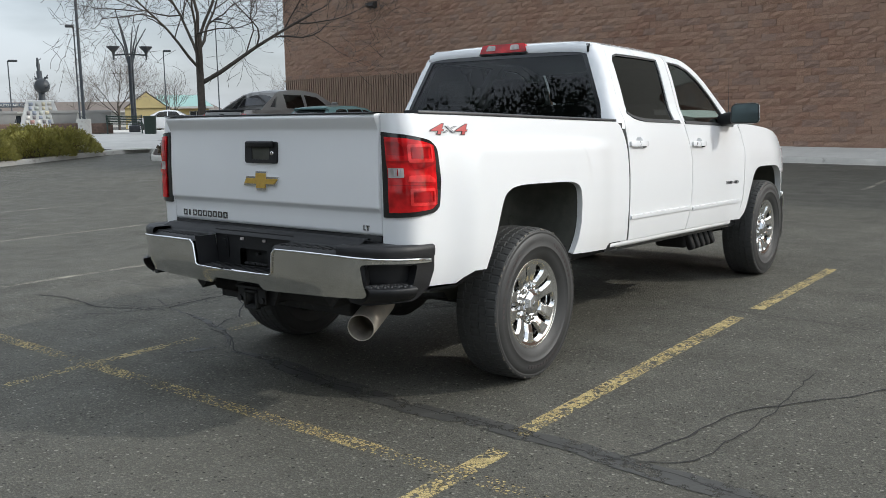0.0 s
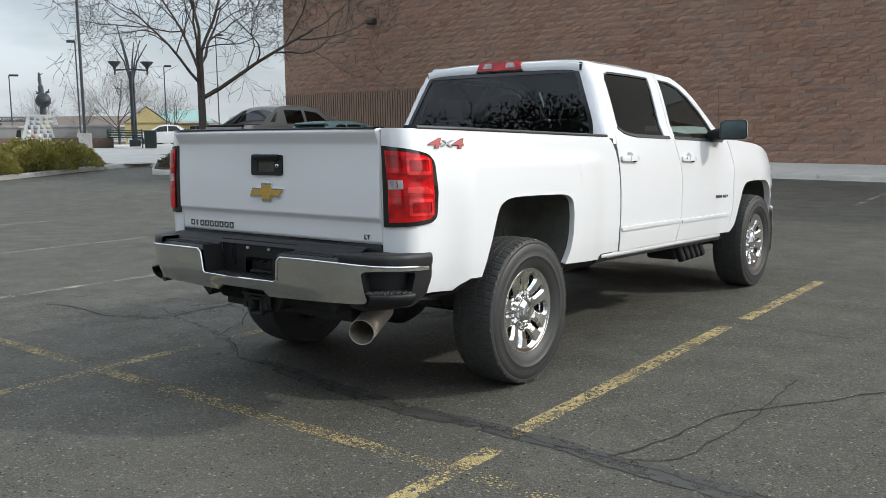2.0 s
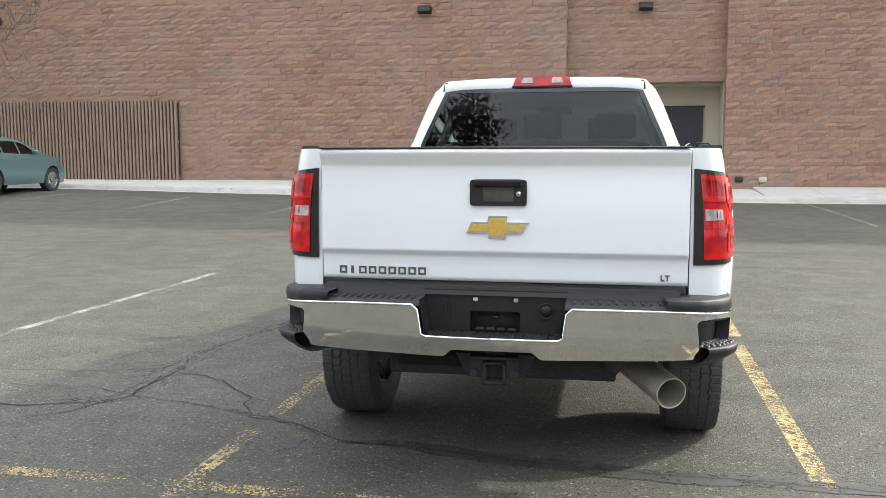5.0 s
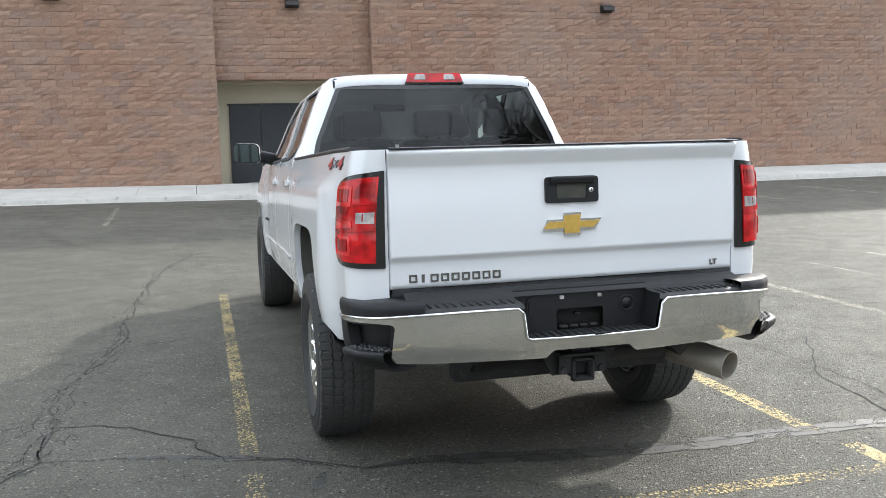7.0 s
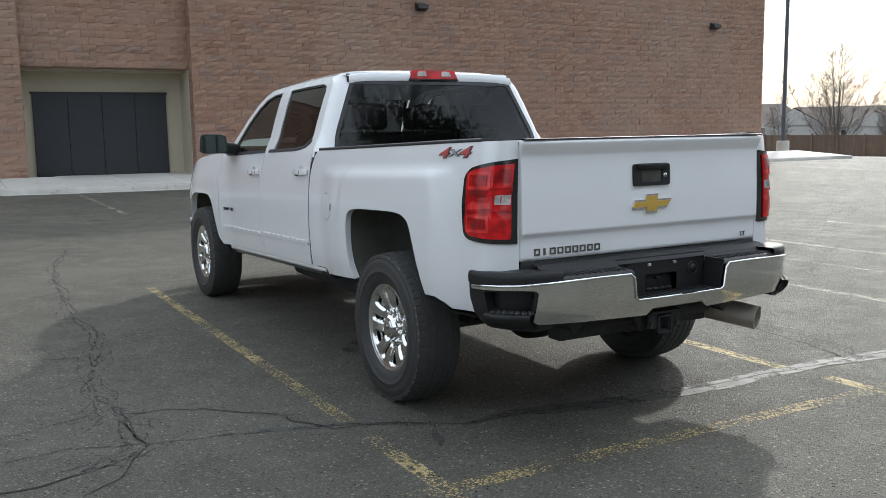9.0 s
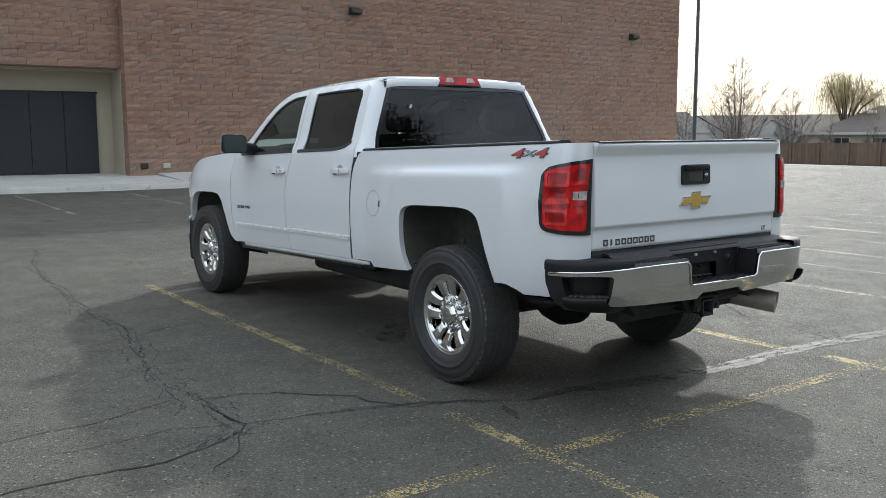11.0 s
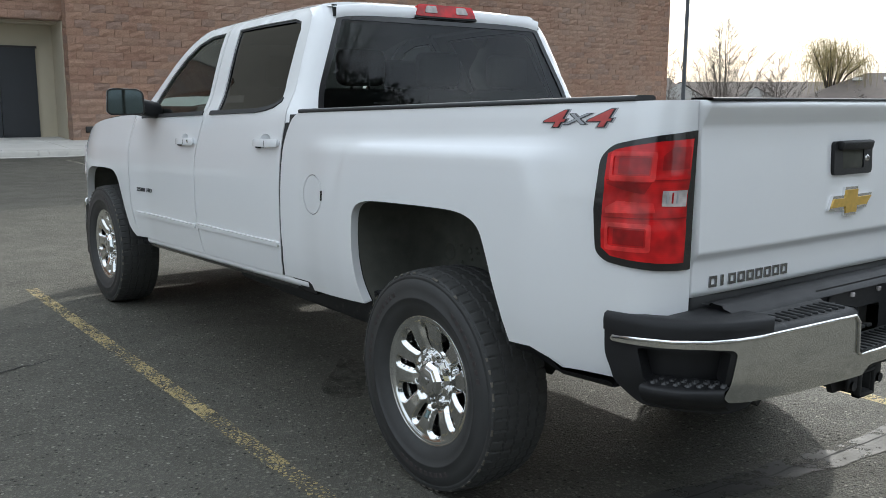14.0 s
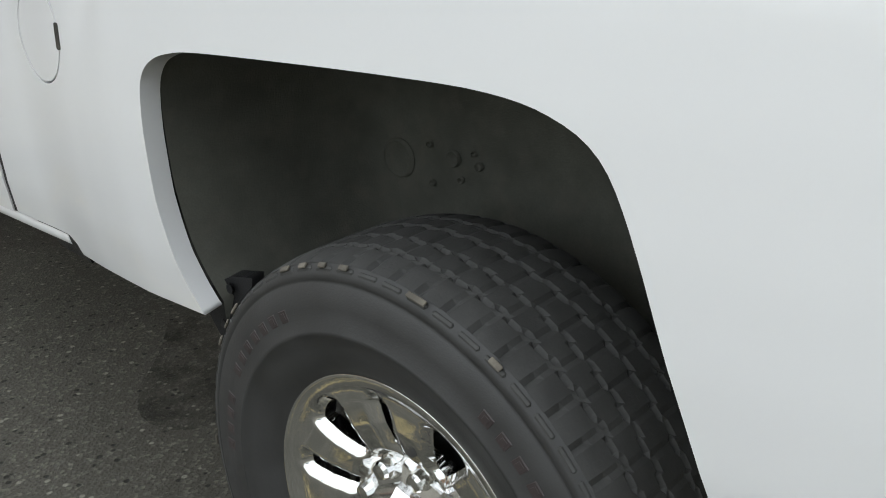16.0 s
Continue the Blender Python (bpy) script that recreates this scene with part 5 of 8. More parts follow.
    sheet(bm, [[rk(s * (.296 - .02 * ease(.80, .66, z)), y, z) for y in (-1.262, -1.13)] for z in (.648, .70, .75, .790, .806)])
    part("pocket_wall", bm, "black_plastic", bumper)

bm = bmesh.new()
prof = ((-1.138, .815), (-1.128, .832), (-1.105, .838), (-1.10, .846), (-1.06, .850), (-1.055, .842), (-1.03, .842))
sheet(bm, [[rk(x, y, z) for y, z in prof] for x in np.linspace(-.745, .745, 12)])
part("top_ledge", bm, "black_plastic", bumper, "stepped black plastic ledge below the tailgate")
bm = bmesh.new()
box(bm, (-.775, -1.02, .80), (.775, -.99, .862))
for v in bm.verts:
    v.co.z -= RAKE * v.co.y
part("gap_filler", bm, "underbody", truck)
# centre pocket with plate recess and sockets
recess_hole = rounded([(-.105, .660), (.105, .660), (.105, .748), (-.105, .748)], .012, 3)
pocket = part("plate_pocket", panel([(-.285, .645), (.285, .645), (.30, .838), (-.30, .838)], lambda x, z: rk(x, -1.125 - .02 * (.84 - z), z), -1, .06, [recess_hole], .0), "black_plastic", bumper, "black plate pocket with two small lamps")
bm = bmesh.new()
box(bm, (-.108, -1.085, .655), (.108, -1.08, .755))
for k in range(4):
    box(bm, (-.085 + k * .045, -1.12, .664), (-.05 + k * .045, -1.09, .676), .003)
box(bm, (-.015, -1.11, .715), (.012, -1.085, .728), .004)
for v in bm.verts:
    v.co.z -= RAKE * v.co.y
part("recess_back", bm, "underbody", pocket)
bm = bmesh.new()
sheet(bm, [[rk(x, y, z) for y, z in ((-1.262, .650), (-1.25, .656), (-1.13, .660))] for x in np.linspace(-.284, .284, 8)])
for k in range(16):
    x = -.255 + k * .034
    box(bm, (x - .005, -1.245, .655 + .04), (x + .005, -1.145, .661 + .042), .002, 1)
part("pocket_tread", bm, "step_plastic", pocket)
for x in (-.083, .087):
    bm = bmesh.new()
    box(bm, (x - .009, -1.136, .790 + .037), (x + .009, -1.122, .806 + .037), .003)
    part("plate_lamp", bm, M["clear_lens"], pocket, "small clear plate lamp")
bm = bmesh.new()
lathe(bm, [(.036, 0), (.036, -.006), (.031, -.008), (.029, -.004), (.022, -.004), (.021, -.010), (.0, -.010)], 28, "y", (.212, -1.126, .755 + .037))
part("round_socket", bm, "black_plastic", pocket, "round black cover")
bm = bmesh.new()
poly = rounded([(-.238, .69), (-.192, .69), (-.188, .735), (-.192, .79), (-.20, .806), (-.23, .806), (-.238, .79), (-.242, .735)], .008, 3)
panel(poly, lambda x, z: rk(x, -1.126, z), -1, .02, (), .008, .008, bm)
panel(rounded([(-.231, .735), (-.20, .735), (-.20, .79), (-.231, .79)], .01, 3), lambda x, z: rk(x, -1.126, z), -1, .02, (), .008, .015, bm)
part("trailer_socket", bm, "black_plastic", pocket, "black hinged trailer socket cover")

# ---- hitch, exhaust and what hangs below
bm = bmesh.new()
for a, b, c, d in ((-.042, .042, .030, .040), (-.042, .042, -.042, -.032), (-.042, -.032, -.042, .04), (.032, .042, -.042, .04)):
    box(bm, (a, -1.245, .53 + c), (b, -.75, .53 + d), .003, 1)
box(bm, (-.050, -1.250, .53 - .05), (.050, -1.235, .53 - .036), .004)
for a, b, c, d in ((-.050, .050, .034, .048), (-.050, .050, -.050, -.036), (-.050, -.036, -.05, .048), (.036, .050, -.05, .048)):
    box(bm, (a, -1.255, .53 + c), (b, -1.225, .53 + d), .004, 1)
bmesh.ops.translate(bm, verts=bm.verts[:], vec=(0, .09, 0))
part("hitch_receiver", bm, "underbody", truck, "black square hitch receiver")
bm = bmesh.new()
box(bm, (-.10, -1.235, .588), (.10, -1.05, .602), .004)
box(bm, (-.045, -1.20, .600), (.045, -1.12, .640), .006)
for k in (-1, 1):
    box(bm, (k * .075 - .030, -1.215, .512), (k * .075 + .030, -1.20, .60), .006)
    lathe(bm, [(.016, -.012), (.016, 0), (.011, .0)], 12, "y", (k * .085, -1.212, .53))
panel([(-.17, .60), (-.12, .50), (.12, .50), (.17, .60)], lambda u, v: Vector((u, -1.17, v)), -1, .05, (), .02, 0, bm)
tube(bm, [(-.44, -1.06, .555), (.44, -1.06, .555)], .042, 10)
bmesh.ops.translate(bm, verts=bm.verts[:], vec=(0, .06, 0))
part("hitch_beam", bm, "underbody", truck)
bm = bmesh.new()
TIP, ROOT = Vector((.722, -1.115, .468)), Vector((.43, -.50, .555))
ax = (TIP - ROOT).normalized()
turn = ax.to_track_quat("Z", "Y").to_matrix().to_4x4()
lathe(bm, [(.050, -.42), (.052, -.40), (.066, -.365), (.066, 0.0), (.0655, .002), (.062, .002), (.0615, -.004), (.0605, -.20), (.058, -.40), (.0, -.41)], 40, "z")
bmesh.ops.transform(bm, matrix=Matrix.Translation(TIP) @ turn, verts=bm.verts[:])
exhaust = part("exhaust_tip", bm, "pipe", truck, "wide dull steel exhaust tip")
bm = bmesh.new()
tube(bm, [ROOT + ax * .22, ROOT, (.38, -.45, .56), (.42, -.2, .62), (.44, .3, .66), (.44, .6, .56), (.40, 1.2, .45), (.36, 2.6, .45)], .045, 14)
part("exhaust_pipe", bm, "pipe", exhaust)
bm = bmesh.new()
lathe(bm, [(.03, -.015), (.034, 0), (.03, .015)], 16, "z", closed=True)
bmesh.ops.transform(bm, matrix=Matrix.Translation(TIP - ax * .385) @ turn @ Matrix.Scale(1.65, 4), verts=bm.verts[:])
part("pipe_clamp", bm, "underbody", exhaust)

bm = bmesh.new()
for s in (1, -1):
    pts = [(s * .50, -1.08, .60), (s * .50, -.55, .62), (s * .50, -.25, .72), (s * .50, .25, .72), (s * .50, .6, .58), (s * .45, 1.2, .50), (s * .42, 3.0, .48), (s * .42, 4.4, .56)]
    for p, q in zip(pts, pts[1:]):
        tube(bm, [p, q], .075, 4)
for y in (-.9, .85, 1.6, 2.6):
    box(bm, (-.5, y - .05, .46), (.5, y + .05, .56), .01)
part("chassis_frame", bm, "underbody", truck, smooth=False)
bm = bmesh.new()
tube(bm, [(-.82, 0, .41), (.82, 0, .41)], .05, 14)
lathe(bm, [(.06, -.22), (.15, -.13), (.185, 0), (.16, .12), (.07, .26)], 20, "y", (.0, 0, .41))
for s in (1, -1):
    tube(bm, [(s * .56, -.78, .62), (s * .56, -.4, .49), (s * .56, 0, .45), (s * .56, .4, .47), (s * .56, .82, .53)], .030, 6)
    tube(bm, [(s * .46, -.22, .45), (s * .40, -.34, .85)], .032, 10)
part("rear_axle", bm, "underbody", truck)
bm = bmesh.new()
lathe(bm, [(.20, -.11), (.37, -.115), (.39, -.08), (.395, 0), (.39, .08), (.37, .115), (.2, .11)], 40, "z", (-.02, -.60, .66))
part("spare_wheel", bm, "tyre", truck, "spare wheel slung under the bed")
bm = bmesh.new()
box(bm, (-.70, .75, .40), (-.46, 2.3, .66), .05, 3)
box(bm, (-.85, 1.1, .52), (-.72, 2.2, .62), .03, 3)
tube(bm, [(0, .25, .42), (0.02, 1.3, .46), (0.05, 2.6, .52)], .05, 12)
box(bm, (-.28, 2.4, .38), (.30, 3.4, .62), .05, 3)
part("fuel_tank", bm, "underbody", truck)
# ribbed black tank below the cab on the exhaust's side
bm = bmesh.new()
box(bm, (.56, 2.50, .39), (.82, 3.00, .57), .03, 3)
for k in range(5):
    y = 2.50 + k * .104
    m = Matrix.Translation((.825, y + .04, .475)) @ Matrix.Rotation(radians(16), 4, "X") @ Matrix.Rotation(radians(-14), 4, "Y")
    box(bm, (-.03, -.032, -.105), (.03, .032, .095), .022, 3, m)
part("ribbed_tank", bm, "black_plastic", truck, "ribbed black plastic tank below the cab")
bm = bmesh.new()
tube(bm, [(-.80, 3.9, .41), (.80, 3.9, .41)], .045, 12)
box(bm, (-.55, 3.2, .42), (.55, 4.55, .50), .03)
part("front_axle", bm, "underbody", truck)


# ---- wheel wells
def well(s, arch, cy, depth, name):
    """A domed felt liner that draws in behind the arch."""
    bm = bmesh.new()
    deep = [(cy + (y - cy) * .76, z - .06) for y, z in arch]
    rows = [[rk(s * (half_width(y, z) - .036), y, z + .012), rk(s * .87, cy + (y - cy) * .985, z + .016), rk(s * .78, cy + (y - cy) * .965, z + .005), rk(s * .70, cy + (y - cy) * .935, z - .006), rk(s * (depth + .048), cy + (y - cy) * .895, z - .022), rk(s * (depth + .018), cy + (y - cy) * .845, z - .038), rk(s * (depth + .004), cy + (y - cy) * .80, z - .052), rk(s * depth, d[0], d[1])] for (y, z), d in zip(arch, deep)]
    sheet(bm, rows)
    low = .43 if cy == 0 else .50
    e, sgn = deep[-1], (1 if arch[0][0] > arch[-1][0] else -1)
    inner = deep + [(e[0], e[1] - .02), (e[0] + sgn * .34, .48), (e[0] + sgn * .38, low), (deep[0][0], low)]
    panel(inner, lambda u, v: rk(s * depth, u, v), -s, .12, (), 0, 0, bm)
    w = part(name, bm, "liner", truck, "black felt wheel well")
    return w


REAR_WELL = [(.46, .50)] + ARCH + [(-.60, .645), (-.72, .60), (-.86, .60)]
FRONT_ARCH = [(3.245, .665), (3.325, .72), (3.385, .84), (3.44, .935), (3.495, 1.02), (3.57, 1.075), (3.68, 1.096), (3.95, 1.10), (4.12, 1.094), (4.24, 1.06), (4.32, .99), (4.37, .88), (4.39, .76)]
FRONT_ARCH = flowing(FRONT_ARCH, 3)
for s in (1, -1):
    w = well(s, REAR_WELL, 0, .60, "rear_wheel_well")
    bm = bmesh.new()
    for y, z, r in ((.352, .832, .036), (.275, .868, .006), (.27, .80, .006), (.222, .85, .015), (.205, .815, .006), (.175, .865, .005), (.165, .845, .008)):
        lathe(bm, [(r, 0), (r * .95, s * .007), (r * .82, s * .007), (r * .75, s * .002), (0, s * .002)], 18, "x", rk(s * .602, y, z))
    tagged(part("liner_fixing", bm, "liner", w), kind="stuff")
    bm = bmesh.new()
    panel([(.474, .640), (.455, .676), (.41, .700), (.365, .705), (.378, .64), (.402, .57), (.422, .53), (.432, .56)], lambda u, v: rk(s * (.955 - .25 * (.47 - u)), u, v), -s, .03, (), .03, 0, bm)
    for y, z in ((.440, .668), (.405, .682), (.437, .610)):
        lathe(bm, [(.009, 0), (.009, -s * .005), (.005, -s * .006), (.0, -s * .006)], 8, "x", rk(s * .948, y, z))
    part("mud_shield", bm, "black_plastic", w)
    bm = bmesh.new()
    sheet(bm, [[rk(s * x, y, z) for x, z in ((.975, zt), (.962, zb), (.80, zb), (.62, zb + .02))] for y, zt, zb in ((-.47, .667, .635), (-.57, .667, .63), (-.64, .64, .608), (-.69, .612, .595), (-.90, .618, .60))])
    part("lower_shield", bm, "black_plastic", w)
    well(s, FRONT_ARCH, 3.9, .60, "front_wheel_well")

# ---- cab shell: roof, pillars, back wall
ROOF_Y = [1.22, 1.30, 1.45, 1.70, 2.10, 2.45, 2.66, 2.74]


def roof_edge(y):
    return float(np.interp(y, [1.18, 1.25, 1.35, 1.6, 1.9, 2.3, 2.5, 2.64, 2.78, 2.92, 3.05, 3.18, 3.3, 3.42], [1.925, 1.938, 1.948, 1.953, 1.955, 1.953, 1.946, 1.914, 1.853, 1.755, 1.638, 1.525, 1.45, 1.40]))


for s in (1, -1):
    bm = bmesh.new()
    sheet(bm, [[rk(s * (half_width(y, z) - .007), y, z) for z in (roof_edge(y) - .05, roof_edge(y) - .03, roof_edge(y) - .015, roof_edge(y) - .002)] for y in np.linspace(1.34, 2.74, 20)])
    part("roof_side_rail", bm, "paint", truck)
cab = empty("cab", parent=truck, label="crew cab shell with four doors")
bm = bmesh.new()
rows = []
for y in np.linspace(1.185, 2.76, 24):
    ze = roof_edge(y)
    xe = (half_width(y, ze) - .004) * float(np.interp(y, [1.185, 1.21, 1.25, 1.30], [.935, .965, .99, 1.0]))
    zc = float(np.interp(y, [1.185, 1.30, 1.5, 2.0, 2.5, 2.76], [1.950, 1.982, 1.996, 2.004, 1.985, 1.945]))
    row = []
    for t in np.linspace(-1, 1, 25):
        a = abs(t)
        z = zc - (zc - ze) * (.30 * a ** 2 + .70 * a ** 9)
        row.append(rk(t * xe, y, z))
    rows.append(row)
rows.insert(0, [Vector((p.x * .999, p.y + .006, p.z - .05)) for p in rows[0]])
sheet(bm, rows)
roof = part("roof", bm, "paint", cab)
for s in (1, -1):
    bm = bmesh.new()
    rows = []
    for y in np.linspace(2.55, 3.36, 14):
        z = roof_edge(y)
        w = half_width(min(y, 3.0), z)
        rows.append([rk(s * (w - .006), y - .012, z - .012), rk(s * (w - .010), y + .004, z + .006), rk(s * (w - .045), y + .035, z + .018), rk(s * (w - .085), y + .055, z + .010)])
    sheet(bm, rows)
    part("windscreen_pillar", bm, "paint", cab)


def back_shape(u, z):
    """The cab's back wall and its rounded corners; u runs from the middle."""
    s, a = (1 if u >= 0 else -1), abs(u)
    yb = 1.075 + (z - 1.44) * .255
    w, r = half_width(1.3, z), .075
    flat = w - r
    bow = .009 * (min(a, flat) / .75) ** 2
    if a <= flat:
        return rk(s * a, yb + bow, z)
    t = (a - flat) / r
    if t < math.pi / 2:
        return rk(s * (flat + r * math.sin(t)), yb + bow + r * (1 - math.cos(t)), z)
    return rk(s * w, yb + bow + r + (t - math.pi / 2) * r, z)


def seam_u(z):
    w = half_width(1.3, z)
    ys = float(np.interp(z, [p[1] for p in REAR_DOOR[::-1]], [p[0] for p in REAR_DOOR[::-1]])) - .006
    yb = 1.075 + (z - 1.44) * .255 + .009 * ((w - .075) / .75) ** 2
    return w - .075 + .075 * math.pi / 2 + max(0, ys - yb - .075)


zs = list(np.linspace(1.385, 1.937, 14))
edge = [(seam_u(z), z) for z in zs]
outline = [(-u, z) for u, z in edge[::-1]] + [(-.60, 1.40), (.60, 1.40)] + edge + [(.60, 1.955), (-.60, 1.955)]
PANE = rounded([(-.815, 1.42), (.815, 1.42), (.795, 1.53), (.635, 1.893), (-.635, 1.893), (-.795, 1.53)], [.02, .02, .05, .03, .03, .05], 4)
part("back_wall", panel(outline, back_shape, -1, .05, [PANE], .03), "paint", cab)
part("rear_window", panel(PANE, back_shape, -1, .08, (), 0, -.004), "rear_glass", cab, "tinted rear window")
part("window_seal", panel(shrink(PANE, -.006), back_shape, -1, .05, [shrink(PANE, .022)], 0, .0015), "gloss_black", cab)
for s in (1, -1):
    bm = bmesh.new()
    panel([(s * .640, 1.885), (s * .664, 1.885), (s * .660, 1.940), (s * .636, 1.940)], back_shape, -1, .02, (), .006, .004, bm)
    part("roof_joint_cover", bm, "rubber", cab)
bm = bmesh.new()
panel(rounded([(-.192, 1.908), (.192, 1.908), (.175, 1.968), (-.175, 1.968)], .015, 4), back_shape, -1, .02, (), .03, .022, bm)
chm = part("high_stop_lamp", bm, "red_lens", cab, "red high-level stop lamp with clear ends")
for k in (-1, 1):
    bm = bmesh.new()
    panel(rounded([(k * .060, 1.925), (k * .140, 1.925), (k * .125, 1.960), (k * .065, 1.960)], .008, 3), back_shape, -1, .02, (), .004, .026, bm)
    part("cargo_lens", bm, "clear_lens", chm, "clear cargo lamp lens")
bm = bmesh.new()
panel([(-.198, 1.900), (.198, 1.900), (.194, 1.912), (-.194, 1.912)], back_shape, -1, .02, (), .02, .020, bm)
part("lamp_gasket", bm, "rubber", chm)
# windscreen
bm = bmesh.new()
rows = []
for t in np.linspace(0, 1, 9):
    y0, z0 = 2.76 + .70 * t, 1.935 - .475 * t
    w = half_width(2.5, z0) - .06
    rows.append([rk(k * w, y0 + .05 * (1 - k * k) + .10 * t * (1 - k * k), z0) for k in np.linspace(-1, 1, 11)])
sheet(bm, rows)
part("windscreen", bm, "front_glass", cab)
bm = bmesh.new()
box(bm, (-.88, 1.15, .66), (.88, 3.3, .70))
sheet(bm, [[rk(x, 1.17, z) for z in (.66, 1.40)] for x in (-.9, .9)])
sheet(bm, [[rk(x, 1.24 + (z - 1.9) * .2, z) for z in (1.40, 1.425)] for x in (-.85, .85)])
part("cab_floor", bm, "cloth", cab)
bm = bmesh.new()
sheet(bm, [[rk(x, y, roof_edge(y) - .03 + .03 * (1 - abs(x))) for x in np.linspace(-.62, .62, 7)] for y in np.linspace(1.25, 2.7, 7)])
part("headlining", bm, M["grey_decal"], cab)
bm = bmesh.new()
box(bm, (-.85, 2.95, 1.02), (.85, 3.40, 1.40), .06, 3)
part("dashboard", bm, "cloth", cab)
bm = bmesh.new()
rings = []
c, q = Vector((-.40, 2.82, 1.22)), Matrix.Rotation(radians(-62), 3, "X")
tube(bm, [c + q @ Vector((.19 * math.cos(a), .19 * math.sin(a), 0)) for a in np.linspace(0, 2 * math.pi, 25)], .015, 8)
box(bm, (-.48, 2.80, 1.16), (-.32, 2.88, 1.27), .02)
part("steering_wheel", bm, "black_plastic", cab)
for y, xs in ((2.35, (-.40, .40)), (1.42, (-.48, 0, .48))):
    for x in xs:
        bm = bmesh.new()
        w = .26 if len(xs) == 2 else .23
        box(bm, (x - w, y - .05, .80), (x + w, y + .48, .97), .06, 3)
        vs = box(bm, (x - w, -.07, 0), (x + w, .07, .60), .06, 3, Matrix.Translation((0, y - .03, .92)) @ Matrix.Rotation(radians(12), 4, "X"))
        box(bm, (x - .13, y - .22, 1.52), (x + .13, y - .12, 1.70), .04, 3)
        tube(bm, [(x - .05, y - .16, 1.48), (x - .05, y - .17, 1.56)], .008, 6)
        tube(bm, [(x + .05, y - .16, 1.48), (x + .05, y - .17, 1.56)], .008, 6)
        part("seat", bm, "cloth", cab)
bm = bmesh.new()
box(bm, (-.13, 2.62, 1.74), (.13, 2.66, 1.80), .015, 3)
tube(bm, [(0, 2.66, 1.77), (0, 2.72, 1.84)], .012, 6)
part("inside_mirror", bm, "black_plastic", cab)

# ---- front end
hood_line = ([3.30, 3.56, 3.96, 4.18, 4.41, 4.53, 4.60], [1.462, 1.462, 1.440, 1.408, 1.352, 1.275, 1.20])
for s in (1, -1):
    top = [(y, float(np.interp(y, *hood_line)) - .01) for y in np.linspace(3.32, 4.55, 14)]
    fender = [(3.068, .668), (3.158, .694), (3.228, .749), (3.270, .87), (3.283, 1.06), (3.308, 1.25), (3.308, 1.36), (3.27, 1.44)] + top + [(4.62, 1.10), (4.62, .82), (4.50, .76)] + FRONT_ARCH[::-1]
    part("fender", panel(fender, side_shape(s), -s, .06, (), .05), "paint", truck)
    bm = bmesh.new()
    panel(rounded([(4.45, 1.03), (4.66, 1.0), (4.70, 1.20), (4.52, 1.25)], .02, 3), side_shape(s), -s, .04, (), .05, .008, bm)
    part("headlamp", bm, "clear_lens", truck, "clear headlamp")
bm = bmesh.new()
rows = []
for y in np.linspace(3.34, 4.72, 16):
    ze = float(np.interp(y, *hood_line)) if y < 4.6 else 1.20 - (y - 4.6) * .6
    w = half_width(min(y, 4.6), 1.42) - .035
    rows.append([rk(k * w, y + .08 * (1 - k * k), ze + .055 * (1 - abs(k) ** 3) + .02 * (ease(.55, .45, abs(k)))) for k in np.linspace(-1, 1, 21)])
sheet(bm, rows)
part("hood", bm, "paint", truck)
bm = bmesh.new()
box(bm, (-.72, 4.62, .84), (.72, 4.80, 1.22), .05, 3)
grille = part("grille", bm, "gloss_black", truck, "black grille")
for k in range(3):
    bm = bmesh.new()
    box(bm, (-.72, 4.79, .90 + k * .11), (.72, 4.82, .94 + k * .11), .01)
    part("grille_bar", bm, "chrome", grille)
bm = bmesh.new()
rows = []
for k in np.linspace(-1, 1, 21):
    x = .955 * k
    y = 4.88 - .36 * abs(k) ** 5
    rows.append([rk(x, y - .04, .84), rk(x, y, .80), rk(x, y + .01, .68), rk(x, y - .02, .55), rk(x, y - .10, .47)])
sheet(bm, rows)
thicken(bm, .015)
part("front_bumper", bm, "chrome", truck, "chrome front bumper")
bm = bmesh.new()
sheet(bm, [[rk(x, 4.82 - .36 * abs(k) ** 5, z) for x, k in [(.94 * kk, kk) for kk in np.linspace(-1, 1, 15)]] for z in (.50, .40)])
thicken(bm, .01)
part("air_dam", bm, "black_plastic", truck)
for s in (1, -1):
    bm = bmesh.new()
    panel([(4.38, .80), (4.46, .80), (4.52, .62), (4.50, .42), (4.44, .40), (4.40, .58)], lambda u, v: rk(s * .955, u, v), -s, .05, (), .05, 0, bm)
    part("bumper_end", bm, "black_plastic", truck)


# whip aerial on the wing
bm = bmesh.new()
lathe(bm, [(.016, 0), (.015, .012), (.006, .022), (.004, .05), (0, .05)], 14, "z", rk(.79, 3.45, 1.275))
tube(bm, [rk(.79, 3.45, 1.29), rk(.79, 3.44, 1.60), rk(.79, 3.42, 1.93)], [.003, .0022, .0014], 6)
part("aerial", bm, "rubber", truck, "thin black whip aerial")

# ---- wheels
R_TYRE = .412


